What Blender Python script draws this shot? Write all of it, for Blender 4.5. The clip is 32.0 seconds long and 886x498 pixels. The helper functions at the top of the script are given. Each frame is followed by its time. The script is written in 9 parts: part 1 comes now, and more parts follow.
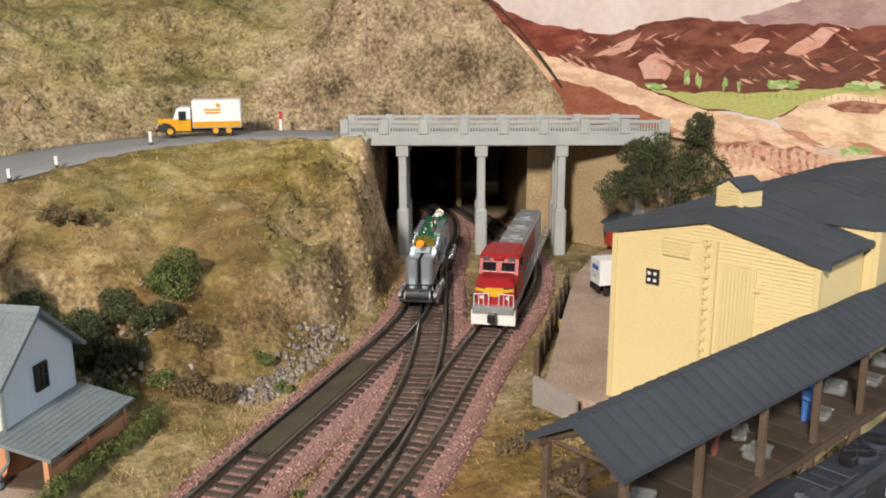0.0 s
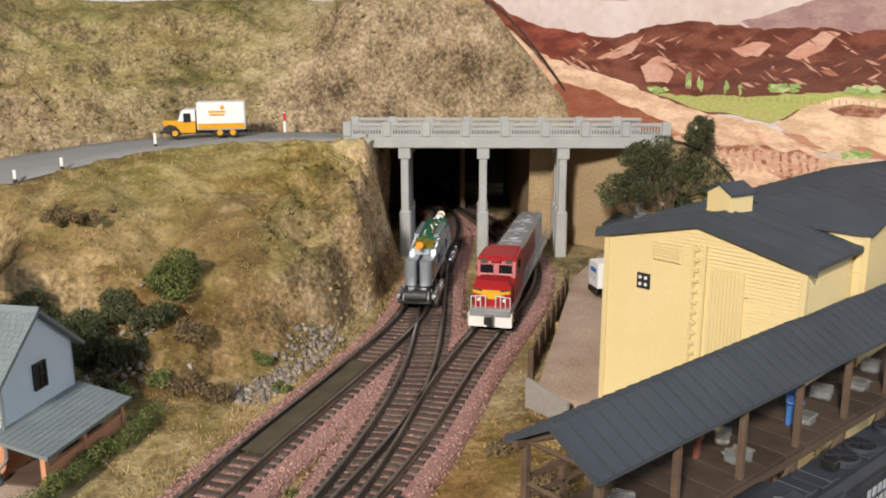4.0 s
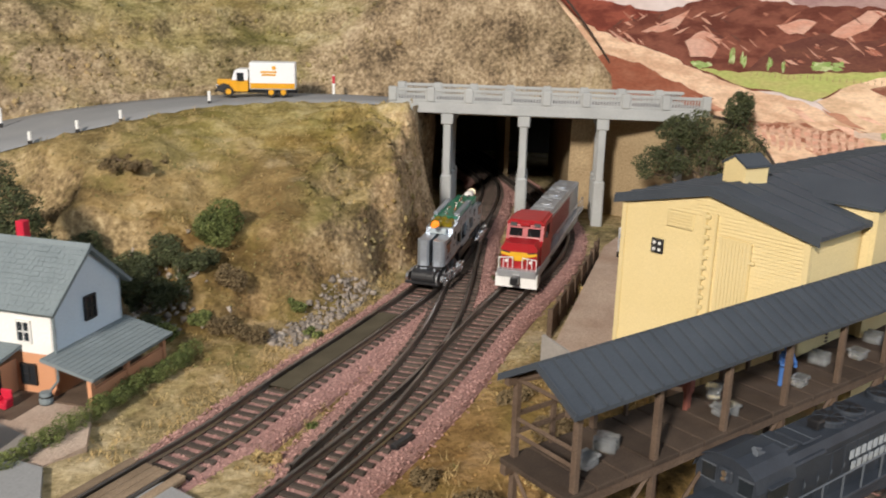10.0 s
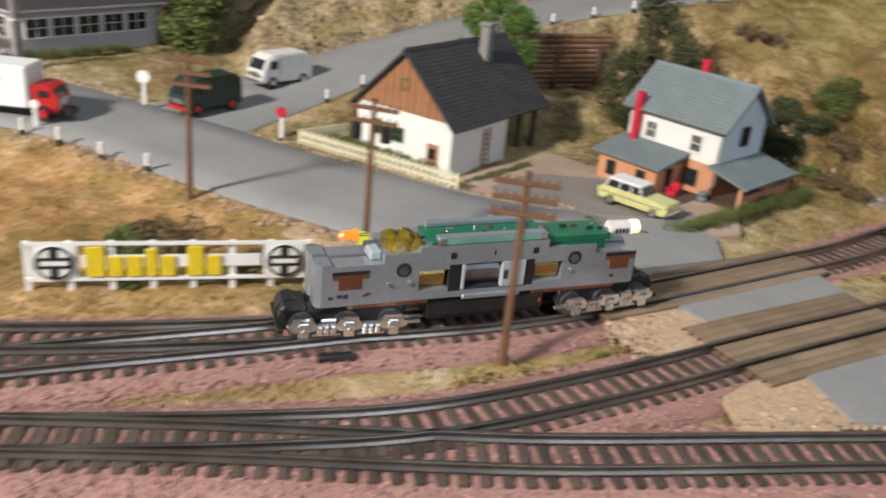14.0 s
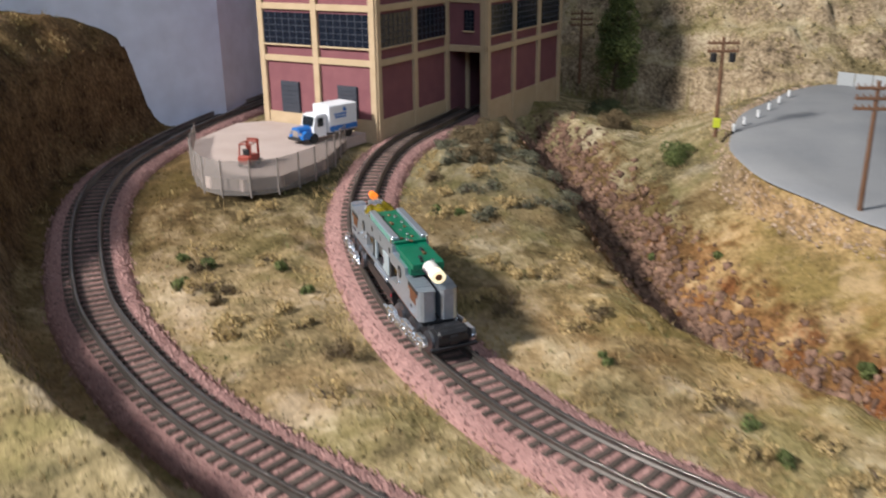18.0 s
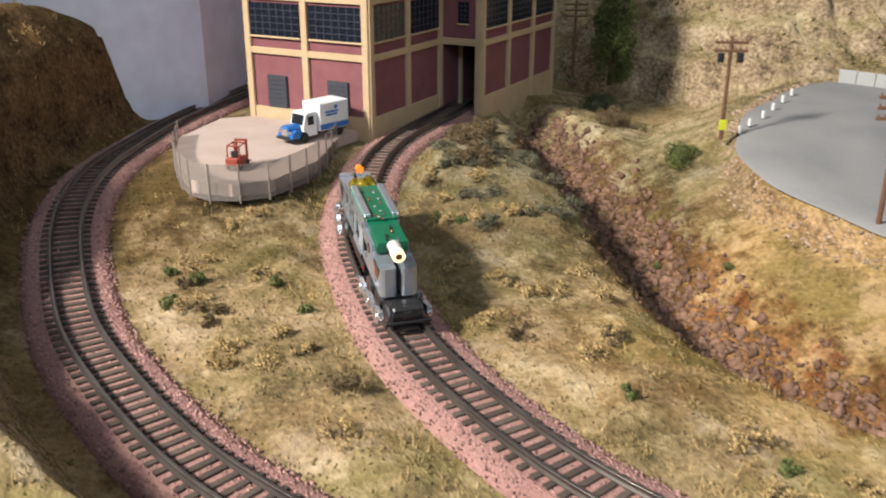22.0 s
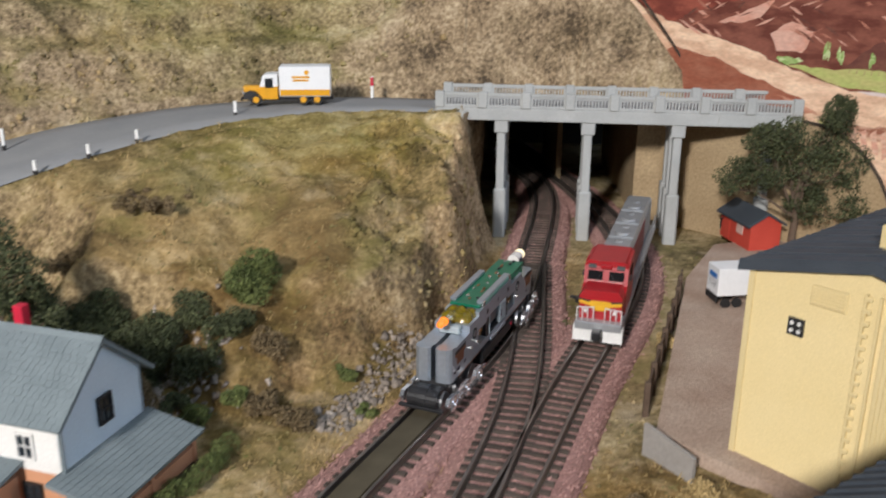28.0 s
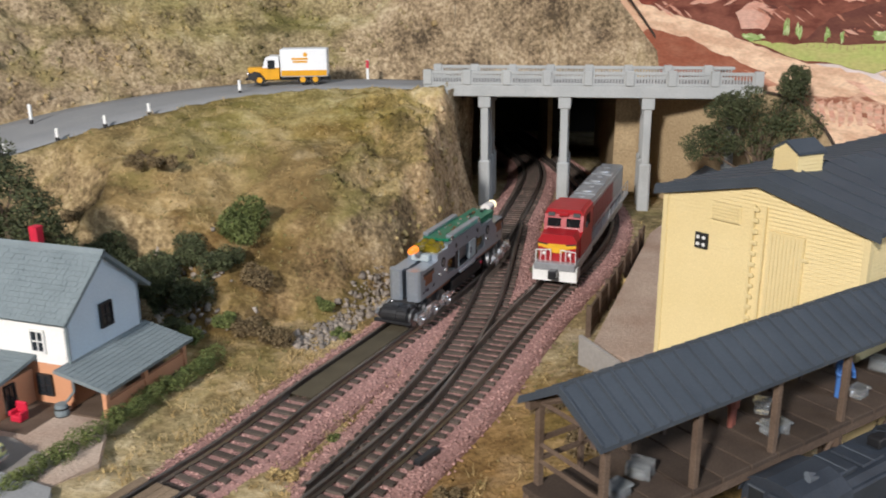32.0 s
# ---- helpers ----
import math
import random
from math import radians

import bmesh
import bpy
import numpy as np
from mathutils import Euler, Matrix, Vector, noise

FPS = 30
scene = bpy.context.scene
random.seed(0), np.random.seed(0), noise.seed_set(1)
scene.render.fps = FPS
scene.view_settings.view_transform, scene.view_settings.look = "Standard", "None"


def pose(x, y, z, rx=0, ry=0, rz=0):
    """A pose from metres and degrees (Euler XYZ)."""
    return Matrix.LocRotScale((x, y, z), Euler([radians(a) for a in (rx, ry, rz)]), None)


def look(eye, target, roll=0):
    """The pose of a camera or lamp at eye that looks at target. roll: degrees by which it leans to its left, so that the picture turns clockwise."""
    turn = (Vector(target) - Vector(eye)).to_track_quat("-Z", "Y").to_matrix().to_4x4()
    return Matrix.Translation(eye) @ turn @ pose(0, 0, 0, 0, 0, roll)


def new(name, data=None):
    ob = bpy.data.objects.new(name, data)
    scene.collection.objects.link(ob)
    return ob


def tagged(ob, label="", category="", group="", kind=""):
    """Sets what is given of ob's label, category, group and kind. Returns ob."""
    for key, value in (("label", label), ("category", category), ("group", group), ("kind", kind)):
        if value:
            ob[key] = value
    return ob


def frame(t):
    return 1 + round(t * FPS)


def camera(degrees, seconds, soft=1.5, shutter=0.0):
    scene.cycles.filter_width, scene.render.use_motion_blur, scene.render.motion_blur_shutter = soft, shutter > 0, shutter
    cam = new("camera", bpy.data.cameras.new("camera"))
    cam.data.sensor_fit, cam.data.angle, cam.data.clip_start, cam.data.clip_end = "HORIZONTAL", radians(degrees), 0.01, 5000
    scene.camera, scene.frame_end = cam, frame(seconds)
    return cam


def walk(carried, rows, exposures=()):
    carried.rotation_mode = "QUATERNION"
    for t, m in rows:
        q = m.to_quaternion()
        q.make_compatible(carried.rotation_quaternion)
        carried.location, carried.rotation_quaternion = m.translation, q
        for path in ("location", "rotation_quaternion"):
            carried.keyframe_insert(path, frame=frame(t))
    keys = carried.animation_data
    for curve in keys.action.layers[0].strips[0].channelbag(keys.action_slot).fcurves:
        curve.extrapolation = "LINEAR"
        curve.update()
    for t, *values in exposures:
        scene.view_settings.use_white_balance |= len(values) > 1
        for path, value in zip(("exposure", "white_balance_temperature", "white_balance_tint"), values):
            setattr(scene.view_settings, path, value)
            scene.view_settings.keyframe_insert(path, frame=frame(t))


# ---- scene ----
cam = camera(53.2, 32.0, soft=1.9, shutter=0.6)
METRES, EYE, TILT, LEAN, TURN = 0.95, 0.108, 0.0, 0.0, 0.0
ROWS = [
    (0.0, 0.0, 0.0, 0.0, -0.06, -13.55, 0.23),
    (0.5, 0.0037, -0.0008, 0.0023, 0.48, -13.46, 0.86),
    (1.0, 0.0052, -0.0018, 0.0033, 0.58, -13.41, 1.27),
    (1.5, 0.0061, -0.0016, 0.0026, 0.42, -13.47, 0.7),
    (2.0, 0.002, -0.003, 0.0009, 0.51, -13.47, -0.16),
    (2.5, 0.0035, -0.0038, 0.0013, 0.86, -13.64, -0.04),
    (3.0, 0.0044, -0.0036, 0.0017, 0.86, -13.61, 0.18),
    (3.5, 0.0056, -0.0033, 0.002, 0.74, -13.56, 0.1),
    (5.5, 0.0064, -0.0019, 0.0006, 1.18, -13.96, 0.27),
    (6.0, 0.0073, -0.0028, 0.0007, 1.31, -14.32, 0.03),
    (6.5, 0.0079, -0.004, 0.0009, 1.47, -14.18, -0.12),
    (7.0, 0.0096, -0.0048, 0.0007, 1.87, -14.41, -0.12),
    (7.5, 0.0101, -0.0078, 0.0015, 2.22, -14.26, -0.25),
    (8.0, 0.0127, -0.0095, 0.0018, 2.65, -14.81, -0.42),
    (8.5, 0.0147, -0.014, 0.0028, 3.32, -14.77, -0.55),
    (9.0, 0.0185, -0.0128, 0.0028, 3.36, -14.94, -0.59),
    (9.5, 0.019, -0.0147, 0.0033, 3.65, -14.98, -0.75),
    (10.0, 0.0169, -0.0179, 0.0012, 4.9, -15.47, -1.4),
    (10.5, 0.0156, -0.0244, 0.0014, 6.81, -15.86, -2.03),
    (11.0, 0.0144, -0.0302, 0.0005, 8.72, -16.39, -2.63),
    (11.5, 0.0092, -0.0398, -0.0016, 11.31, -17.26, -3.47),
    (12.0, 0.0068, -0.0483, -0.0017, 14.56, -18.3, -3.85),
    (12.5, -0.0049, -0.0664, -0.0037, 20.06, -19.8, -4.91),
    (13.0, -0.0082, -0.0817, -0.0031, 25.5, -21.45, -4.34),
    (13.5, -0.0105, -0.0939, -0.0048, 30.07, -22.74, -4.66),
    (14.0, -0.0187, -0.1147, -0.0063, 35.95, -23.46, -5.5),
    (14.5, -0.0259, -0.1307, -0.0066, 41.02, -23.59, -5.81),
    (15.0, -0.0349, -0.1498, -0.0092, 46.86, -23.91, -5.99),
    (15.5, -0.0532, -0.1771, -0.0111, 54.08, -22.03, -5.27),
    (17.5, -0.1845, -0.245, -0.0083, 70.06, -19.81, 0.22),
    (18.0, -0.2176, -0.25, -0.0, 71.37, -19.66, 0.68),
    (18.5, -0.2381, -0.2512, 0.0087, 72.17, -19.66, 1.58),
    (19.0, -0.247, -0.2298, 0.0171, 70.33, -19.7, -0.23),
    (19.5, -0.2403, -0.2247, 0.0212, 68.17, -20.02, 0.39),
    (20.0, -0.2514, -0.2374, 0.017, 69.66, -20.4, 0.5),
    (20.5, -0.2529, -0.2473, 0.0119, 70.39, -21.12, 0.45),
    (21.0, -0.2491, -0.2514, 0.0121, 70.77, -20.89, 0.02),
    (21.5, -0.2479, -0.2525, 0.0092, 70.61, -21.01, -0.09),
    (22.0, -0.2406, -0.254, 0.0064, 69.78, -21.07, -0.11),
    (22.5, -0.2263, -0.2538, 0.0011, 67.11, -21.11, -0.27),
    (23.0, -0.2052, -0.2548, -0.0027, 63.87, -21.13, -0.44),
    (23.5, -0.1814, -0.2447, -0.0054, 60.16, -21.25, -0.5),
    (24.0, -0.1576, -0.2241, -0.0127, 53.99, -21.69, -0.54),
    (24.5, -0.1325, -0.1979, -0.0174, 46.62, -21.76, -0.4),
    (25.0, -0.1067, -0.167, -0.0189, 38.65, -21.79, 0.01),
    (25.5, -0.0775, -0.1254, -0.0196, 30.14, -21.67, -0.18),
    (26.0, -0.0476, -0.0793, -0.0186, 22.15, -21.56, -0.35),
    (26.5, -0.0301, -0.037, -0.0111, 15.52, -21.0, -0.2),
    (28.5, 0.0025, 0.048, 0.0212, 4.87, -17.48, -0.26),
    (29.0, 0.0111, 0.05, 0.0195, 4.32, -17.32, -0.01),
    (29.5, 0.013, 0.045, 0.0155, 4.83, -17.31, 0.64),
    (30.0, 0.0202, 0.0314, 0.0026, 5.15, -17.89, 1.02),
    (30.5, 0.0253, 0.0219, 0.0044, 6.41, -17.48, 1.05),
    (31.0, 0.0256, 0.0176, 0.0026, 6.81, -17.5, 0.79),
    (31.5, 0.0272, 0.009, 0.0016, 7.25, -17.26, 0.58),
    (32.0, 0.0234, 0.0004, 0.0035, 7.99, -17.03, 0.54),
]
walk(cam, [(t, pose(0, 0, EYE, TILT, LEAN, TURN) @ pose(METRES * x, METRES * y, METRES * z, 90 + pitch, roll, yaw)) for t, x, y, z, yaw, pitch, roll in ROWS],
     [(0, -0.08, 6500, 10), (10, -0.10, 6400, 10), (12, -0.12, 6250, 10), (13, -0.24, 6250, 10), (14, -0.28, 6300, 10), (15, -0.18, 6400, 10), (16, -0.24, 6100, 10), (18, -0.42, 5800, 10), (19, -0.08, 6000, 10), (20, 0.05, 6150, 10),
      (21, -0.18, 6250, 10), (22, -0.20, 6250, 10), (23, -0.06, 6300, 10), (24, -0.46, 6100, 10), (25, -0.50, 6000, 10), (26, -0.60, 6000, 10), (27, -0.46, 6050, 10), (28.5, -0.18, 5850, 10), (30, -0.12, 5850, 10), (32, -0.12, 5950, 10)])

# ---------------------------------------------------------------- light: a train room at an exhibition
world = bpy.data.worlds.new("room_air")
scene.world = world
world.use_nodes = True
world.node_tree.nodes["Background"].inputs[0].default_value = (0.75, 0.85, 1.0, 1)
world.node_tree.nodes["Background"].inputs[1].default_value = 0.11


def area_lamp(name, eye, target, size, watts, colour):
    data = bpy.data.lights.new(name, "AREA")
    data.shape, data.size, data.energy, data.color = "DISK", size, watts, colour
    ob = new(name, data)
    ob.matrix_world = look(eye, target)
    return ob


area_lamp("spot_lamp", (-0.37, -1.08, 0.75), (-0.25, 0.15, 0), 0.15, 39, (1.0, 0.905, 0.80))
# unseen soft fill from above, added to lift the shaded sides
area_lamp("ceiling_lamp", (0.1, 0.0, 2.1), (-0.3, 0.0, 0), 0.9, 7.5, (0.94, 0.97, 1.0))
# added cool side fill, inferred from bluish +x faces; no window is built
area_lamp("window_light", (1.5, -0.7, 1.1), (-0.6, 0.0, 0), 1.1, 15, (0.74, 0.86, 1.0))
scene.view_settings.exposure = 0.0

# ---------------------------------------------------------------- materials
MATS = {}


def material(name, colour, rough=0.8, metal=0.0, other=None, scale=300.0, spread=0.5, fine=1800.0, bump=0.3, depth=0.0004,
             emit=None, glass=0.0, piece=0.0, island=0.0, third=None, vary=None, stretch=None):
    """colour and other are mixed by a coarse noise, then varied by a fine one; scales are per metre."""
    if name in MATS:
        return MATS[name]
    m = bpy.data.materials.new(name)
    m.use_nodes = True
    nt = m.node_tree
    n, lk = nt.nodes, nt.links
    bsdf = n["Principled BSDF"]
    bsdf.inputs["Roughness"].default_value = rough
    bsdf.inputs["Metallic"].default_value = metal
    if rough >= 0.84:
        bsdf.inputs["Specular IOR Level"].default_value = 0.2
    geo = n.new("ShaderNodeTexCoord")
    a = n.new("ShaderNodeTexNoise")
    a.inputs["Scale"].default_value, a.inputs["Detail"].default_value = scale, 5
    b = n.new("ShaderNodeTexNoise")
    b.inputs["Scale"].default_value, b.inputs["Detail"].default_value = fine, 3
    co = geo.outputs["Object"]
    if stretch:
        mp = n.new("ShaderNodeMapping")
        mp.inputs["Scale"].default_value, mp.inputs["Rotation"].default_value = stretch, (0, 0.35, 0)
        lk.new(co, mp.inputs["Vector"])
        co = mp.outputs["Vector"]
    lk.new(co, a.inputs["Vector"])
    lk.new(co, b.inputs["Vector"])
    ramp = n.new("ShaderNodeValToRGB")
    ramp.color_ramp.elements[0].position = 0.5 - spread / 2
    ramp.color_ramp.elements[1].position = 0.5 + spread / 2
    ramp.color_ramp.elements[0].color = (*colour, 1)
    ramp.color_ramp.elements[1].color = (*(other or [c * 0.8 for c in colour]), 1)
    if third:
        e = ramp.color_ramp.elements.new(0.5)
        e.color = (*third, 1)
    lk.new(a.outputs["Fac"], ramp.inputs["Fac"])
    val = n.new("ShaderNodeMapRange")
    vary = vary or (0.26 if bump >= 0.35 or island or piece else 0.09)
    val.inputs["To Min"].default_value, val.inputs["To Max"].default_value = 1 - vary, 1 + vary
    val.inputs["From Min"].default_value, val.inputs["From Max"].default_value = 0.25, 0.75
    lk.new(b.outputs["Fac"], val.inputs["Value"])
    hsv = n.new("ShaderNodeHueSaturation")
    lk.new(ramp.outputs["Color"], hsv.inputs["Color"])
    last = val.outputs["Result"]
    if piece or island:
        if piece:
            src = n.new("ShaderNodeObjectInfo").outputs["Random"]
        else:
            src = n.new("ShaderNodeNewGeometry").outputs["Random Per Island"]
        r = n.new("ShaderNodeMapRange")
        k = piece or island
        r.inputs["To Min"].default_value, r.inputs["To Max"].default_value = 1 - k, 1 + k
        lk.new(src, r.inputs["Value"])
        mul = n.new("ShaderNodeMath")
        mul.operation = "MULTIPLY"
        lk.new(last, mul.inputs[0])
        lk.new(r.outputs["Result"], mul.inputs[1])
        last = mul.outputs[0]
    lk.new(last, hsv.inputs["Value"])
    lk.new(hsv.outputs["Color"], bsdf.inputs["Base Color"])
    if bump:
        bp = n.new("ShaderNodeBump")
        bp.inputs["Strength"].default_value, bp.inputs["Distance"].default_value = bump, depth
        lk.new(b.outputs["Fac"], bp.inputs["Height"])
        lk.new(bp.outputs["Normal"], bsdf.inputs["Normal"])
    if emit:
        bsdf.inputs["Emission Color"].default_value = (*emit[:3], 1)
        bsdf.inputs["Emission Strength"].default_value = emit[3]
    if glass:
        bsdf.inputs["Transmission Weight"].default_value = glass
    MATS[name] = m
    return m


# earth tints by zone; the gully and partly the knoll hold painted shade
EARTH_SHADE_ZONES = (((-135, 345, 30), 120, (0.86, 0.84, 0.72)), ((-585, -95, 8), 125, (0.60, 0.62, 0.60)), ((-112, 274, 4), 42, (0.72, 0.70, 0.64)), ((-640, -320, 60), 190, (0.40, 0.33, 0.25)), ((20, 195, 0), 75, (0.80, 0.66, 0.50)),
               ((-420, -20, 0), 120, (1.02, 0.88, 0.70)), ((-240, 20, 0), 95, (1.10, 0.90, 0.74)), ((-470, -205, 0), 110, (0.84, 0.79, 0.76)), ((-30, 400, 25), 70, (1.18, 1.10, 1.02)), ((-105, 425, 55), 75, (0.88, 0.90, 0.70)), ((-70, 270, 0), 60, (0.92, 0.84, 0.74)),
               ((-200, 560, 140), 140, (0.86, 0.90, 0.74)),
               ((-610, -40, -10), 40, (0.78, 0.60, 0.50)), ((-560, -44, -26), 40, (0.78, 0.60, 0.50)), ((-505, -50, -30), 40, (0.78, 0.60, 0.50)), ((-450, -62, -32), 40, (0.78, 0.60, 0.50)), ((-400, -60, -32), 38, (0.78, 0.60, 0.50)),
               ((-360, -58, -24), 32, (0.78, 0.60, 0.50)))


def terrain(name, rocky=True, island=0.0):
    """Dry grassland: patches of olive, khaki and straw earth, ochre stains, bare rock where the ground is steep, zone
    tints that partly paint in shade.
    """
    m = bpy.data.materials.new(name)
    m.use_nodes = True
    nt = m.node_tree
    n, lk = nt.nodes, nt.links
    bsdf = n["Principled BSDF"]
    bsdf.inputs["Roughness"].default_value = 0.95
    bsdf.inputs["Specular IOR Level"].default_value = 0.15
    co = n.new("ShaderNodeTexCoord").outputs["Object"]

    def noise(scale, detail, rough):
        k = n.new("ShaderNodeTexNoise")
        k.inputs["Scale"].default_value, k.inputs["Detail"].default_value, k.inputs["Roughness"].default_value = scale, detail, rough
        lk.new(co, k.inputs["Vector"])
        return k.outputs["Fac"]

    def calc(op, a, b):
        k = n.new("ShaderNodeMath")
        k.operation = op
        for i, v in enumerate((a, b)):
            if isinstance(v, (int, float)):
                k.inputs[i].default_value = v
            else:
                lk.new(v, k.inputs[i])
        return k.outputs[0]

    def ramp(fac, stops):
        r = n.new("ShaderNodeValToRGB")
        e = r.color_ramp.elements
        e[0].position, e[0].color = stops[0][0], (*stops[0][1], 1)
        e[1].position, e[1].color = stops[-1][0], (*stops[-1][1], 1)
        for p, c in stops[1:-1]:
            e.new(p).color = (*c, 1)
        lk.new(fac, r.inputs["Fac"])
        return r.outputs["Color"]

    def span(v, a, b, lo, hi):
        k = n.new("ShaderNodeMapRange")
        for key, q in (("From Min", a), ("From Max", b), ("To Min", lo), ("To Max", hi)):
            k.inputs[key].default_value = q
        lk.new(v, k.inputs["Value"])
        return k.outputs["Result"]

    def mix(fac, a, b, kind="MIX"):
        k = n.new("ShaderNodeMixRGB")
        k.blend_type = kind
        for i, v in enumerate((fac, a, b)):
            if isinstance(v, tuple):
                k.inputs[i].default_value = (*v, 1)
            elif isinstance(v, (int, float)):
                k.inputs[i].default_value = v
            else:
                lk.new(v, k.inputs[i])
        return k.outputs[0]

    coarse, middle, fine = noise(15, 7, 0.6), noise(85, 6, 0.68), noise(480, 4, 0.7)
    fac = calc("ADD", calc("ADD", calc("MULTIPLY", coarse, 0.50), calc("MULTIPLY", middle, 0.38)), calc("MULTIPLY", fine, 0.12))
    col = ramp(fac, [(0.41, (0.10, 0.082, 0.04)), (0.46, (0.19, 0.15, 0.073)), (0.505, (0.30, 0.235, 0.12)), (0.55, (0.41, 0.325, 0.185)), (0.61, (0.52, 0.43, 0.28))])
    col = mix(span(noise(9, 4, 0.6), 0.50, 0.62, 0.0, 0.42), col, (0.36, 0.225, 0.105))
    col = mix(span(noise(27, 6, 0.65), 0.50, 0.60, 0.0, 0.55), col, (0.20, 0.175, 0.062))
    col = mix(span(noise(41, 5, 0.7), 0.56, 0.66, 0.0, 0.5), col, (0.50, 0.41, 0.29))
    if rocky:
        geo = n.new("ShaderNodeNewGeometry")
        sep = n.new("ShaderNodeSeparateXYZ")
        lk.new(geo.outputs["Normal"], sep.inputs[0])
        steep = span(calc("ADD", sep.outputs["Z"], calc("MULTIPLY", calc("SUBTRACT", middle, 0.5), 0.5)), 0.80, 0.52, 0.0, 0.85)
        rock = ramp(calc("ADD", calc("MULTIPLY", noise(60, 8, 0.75), 0.7), calc("MULTIPLY", fine, 0.3)), [(0.38, (0.075, 0.055, 0.038)), (0.47, (0.24, 0.175, 0.11)), (0.54, (0.36, 0.27, 0.17)), (0.62, (0.50, 0.40, 0.27))])
        col = mix(steep, col, rock)
    for at, r, tint in EARTH_SHADE_ZONES:
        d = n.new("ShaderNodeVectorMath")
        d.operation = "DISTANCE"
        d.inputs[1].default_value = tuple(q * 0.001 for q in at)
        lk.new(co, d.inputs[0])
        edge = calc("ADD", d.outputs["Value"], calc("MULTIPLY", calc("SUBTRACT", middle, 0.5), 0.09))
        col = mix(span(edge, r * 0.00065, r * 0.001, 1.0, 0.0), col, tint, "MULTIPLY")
    val = span(fine, 0.28, 0.72, 0.80, 1.20)
    if island:
        geo2 = n.new("ShaderNodeNewGeometry")
        val = calc("MULTIPLY", val, span(geo2.outputs["Random Per Island"], 0, 1, 1 - island, 1 + island))
    hsv = n.new("ShaderNodeHueSaturation")
    lk.new(val, hsv.inputs["Value"])
    lk.new(col, hsv.inputs["Color"])
    lk.new(hsv.outputs["Color"], bsdf.inputs["Base Color"])
    if rocky:
        b1, b2 = n.new("ShaderNodeBump"), n.new("ShaderNodeBump")
        b1.inputs["Strength"].default_value, b1.inputs["Distance"].default_value = 0.8, 0.0028
        b2.inputs["Strength"].default_value, b2.inputs["Distance"].default_value = 0.5, 0.0008
        lk.new(middle, b1.inputs["Height"])
        lk.new(fine, b2.inputs["Height"])
        lk.new(b1.outputs["Normal"], b2.inputs["Normal"])
        lk.new(b2.outputs["Normal"], bsdf.inputs["Normal"])
    MATS[name] = m
    return m


# ---------------------------------------------------------------- mesh tools; lengths in millimetres
MM = 0.001


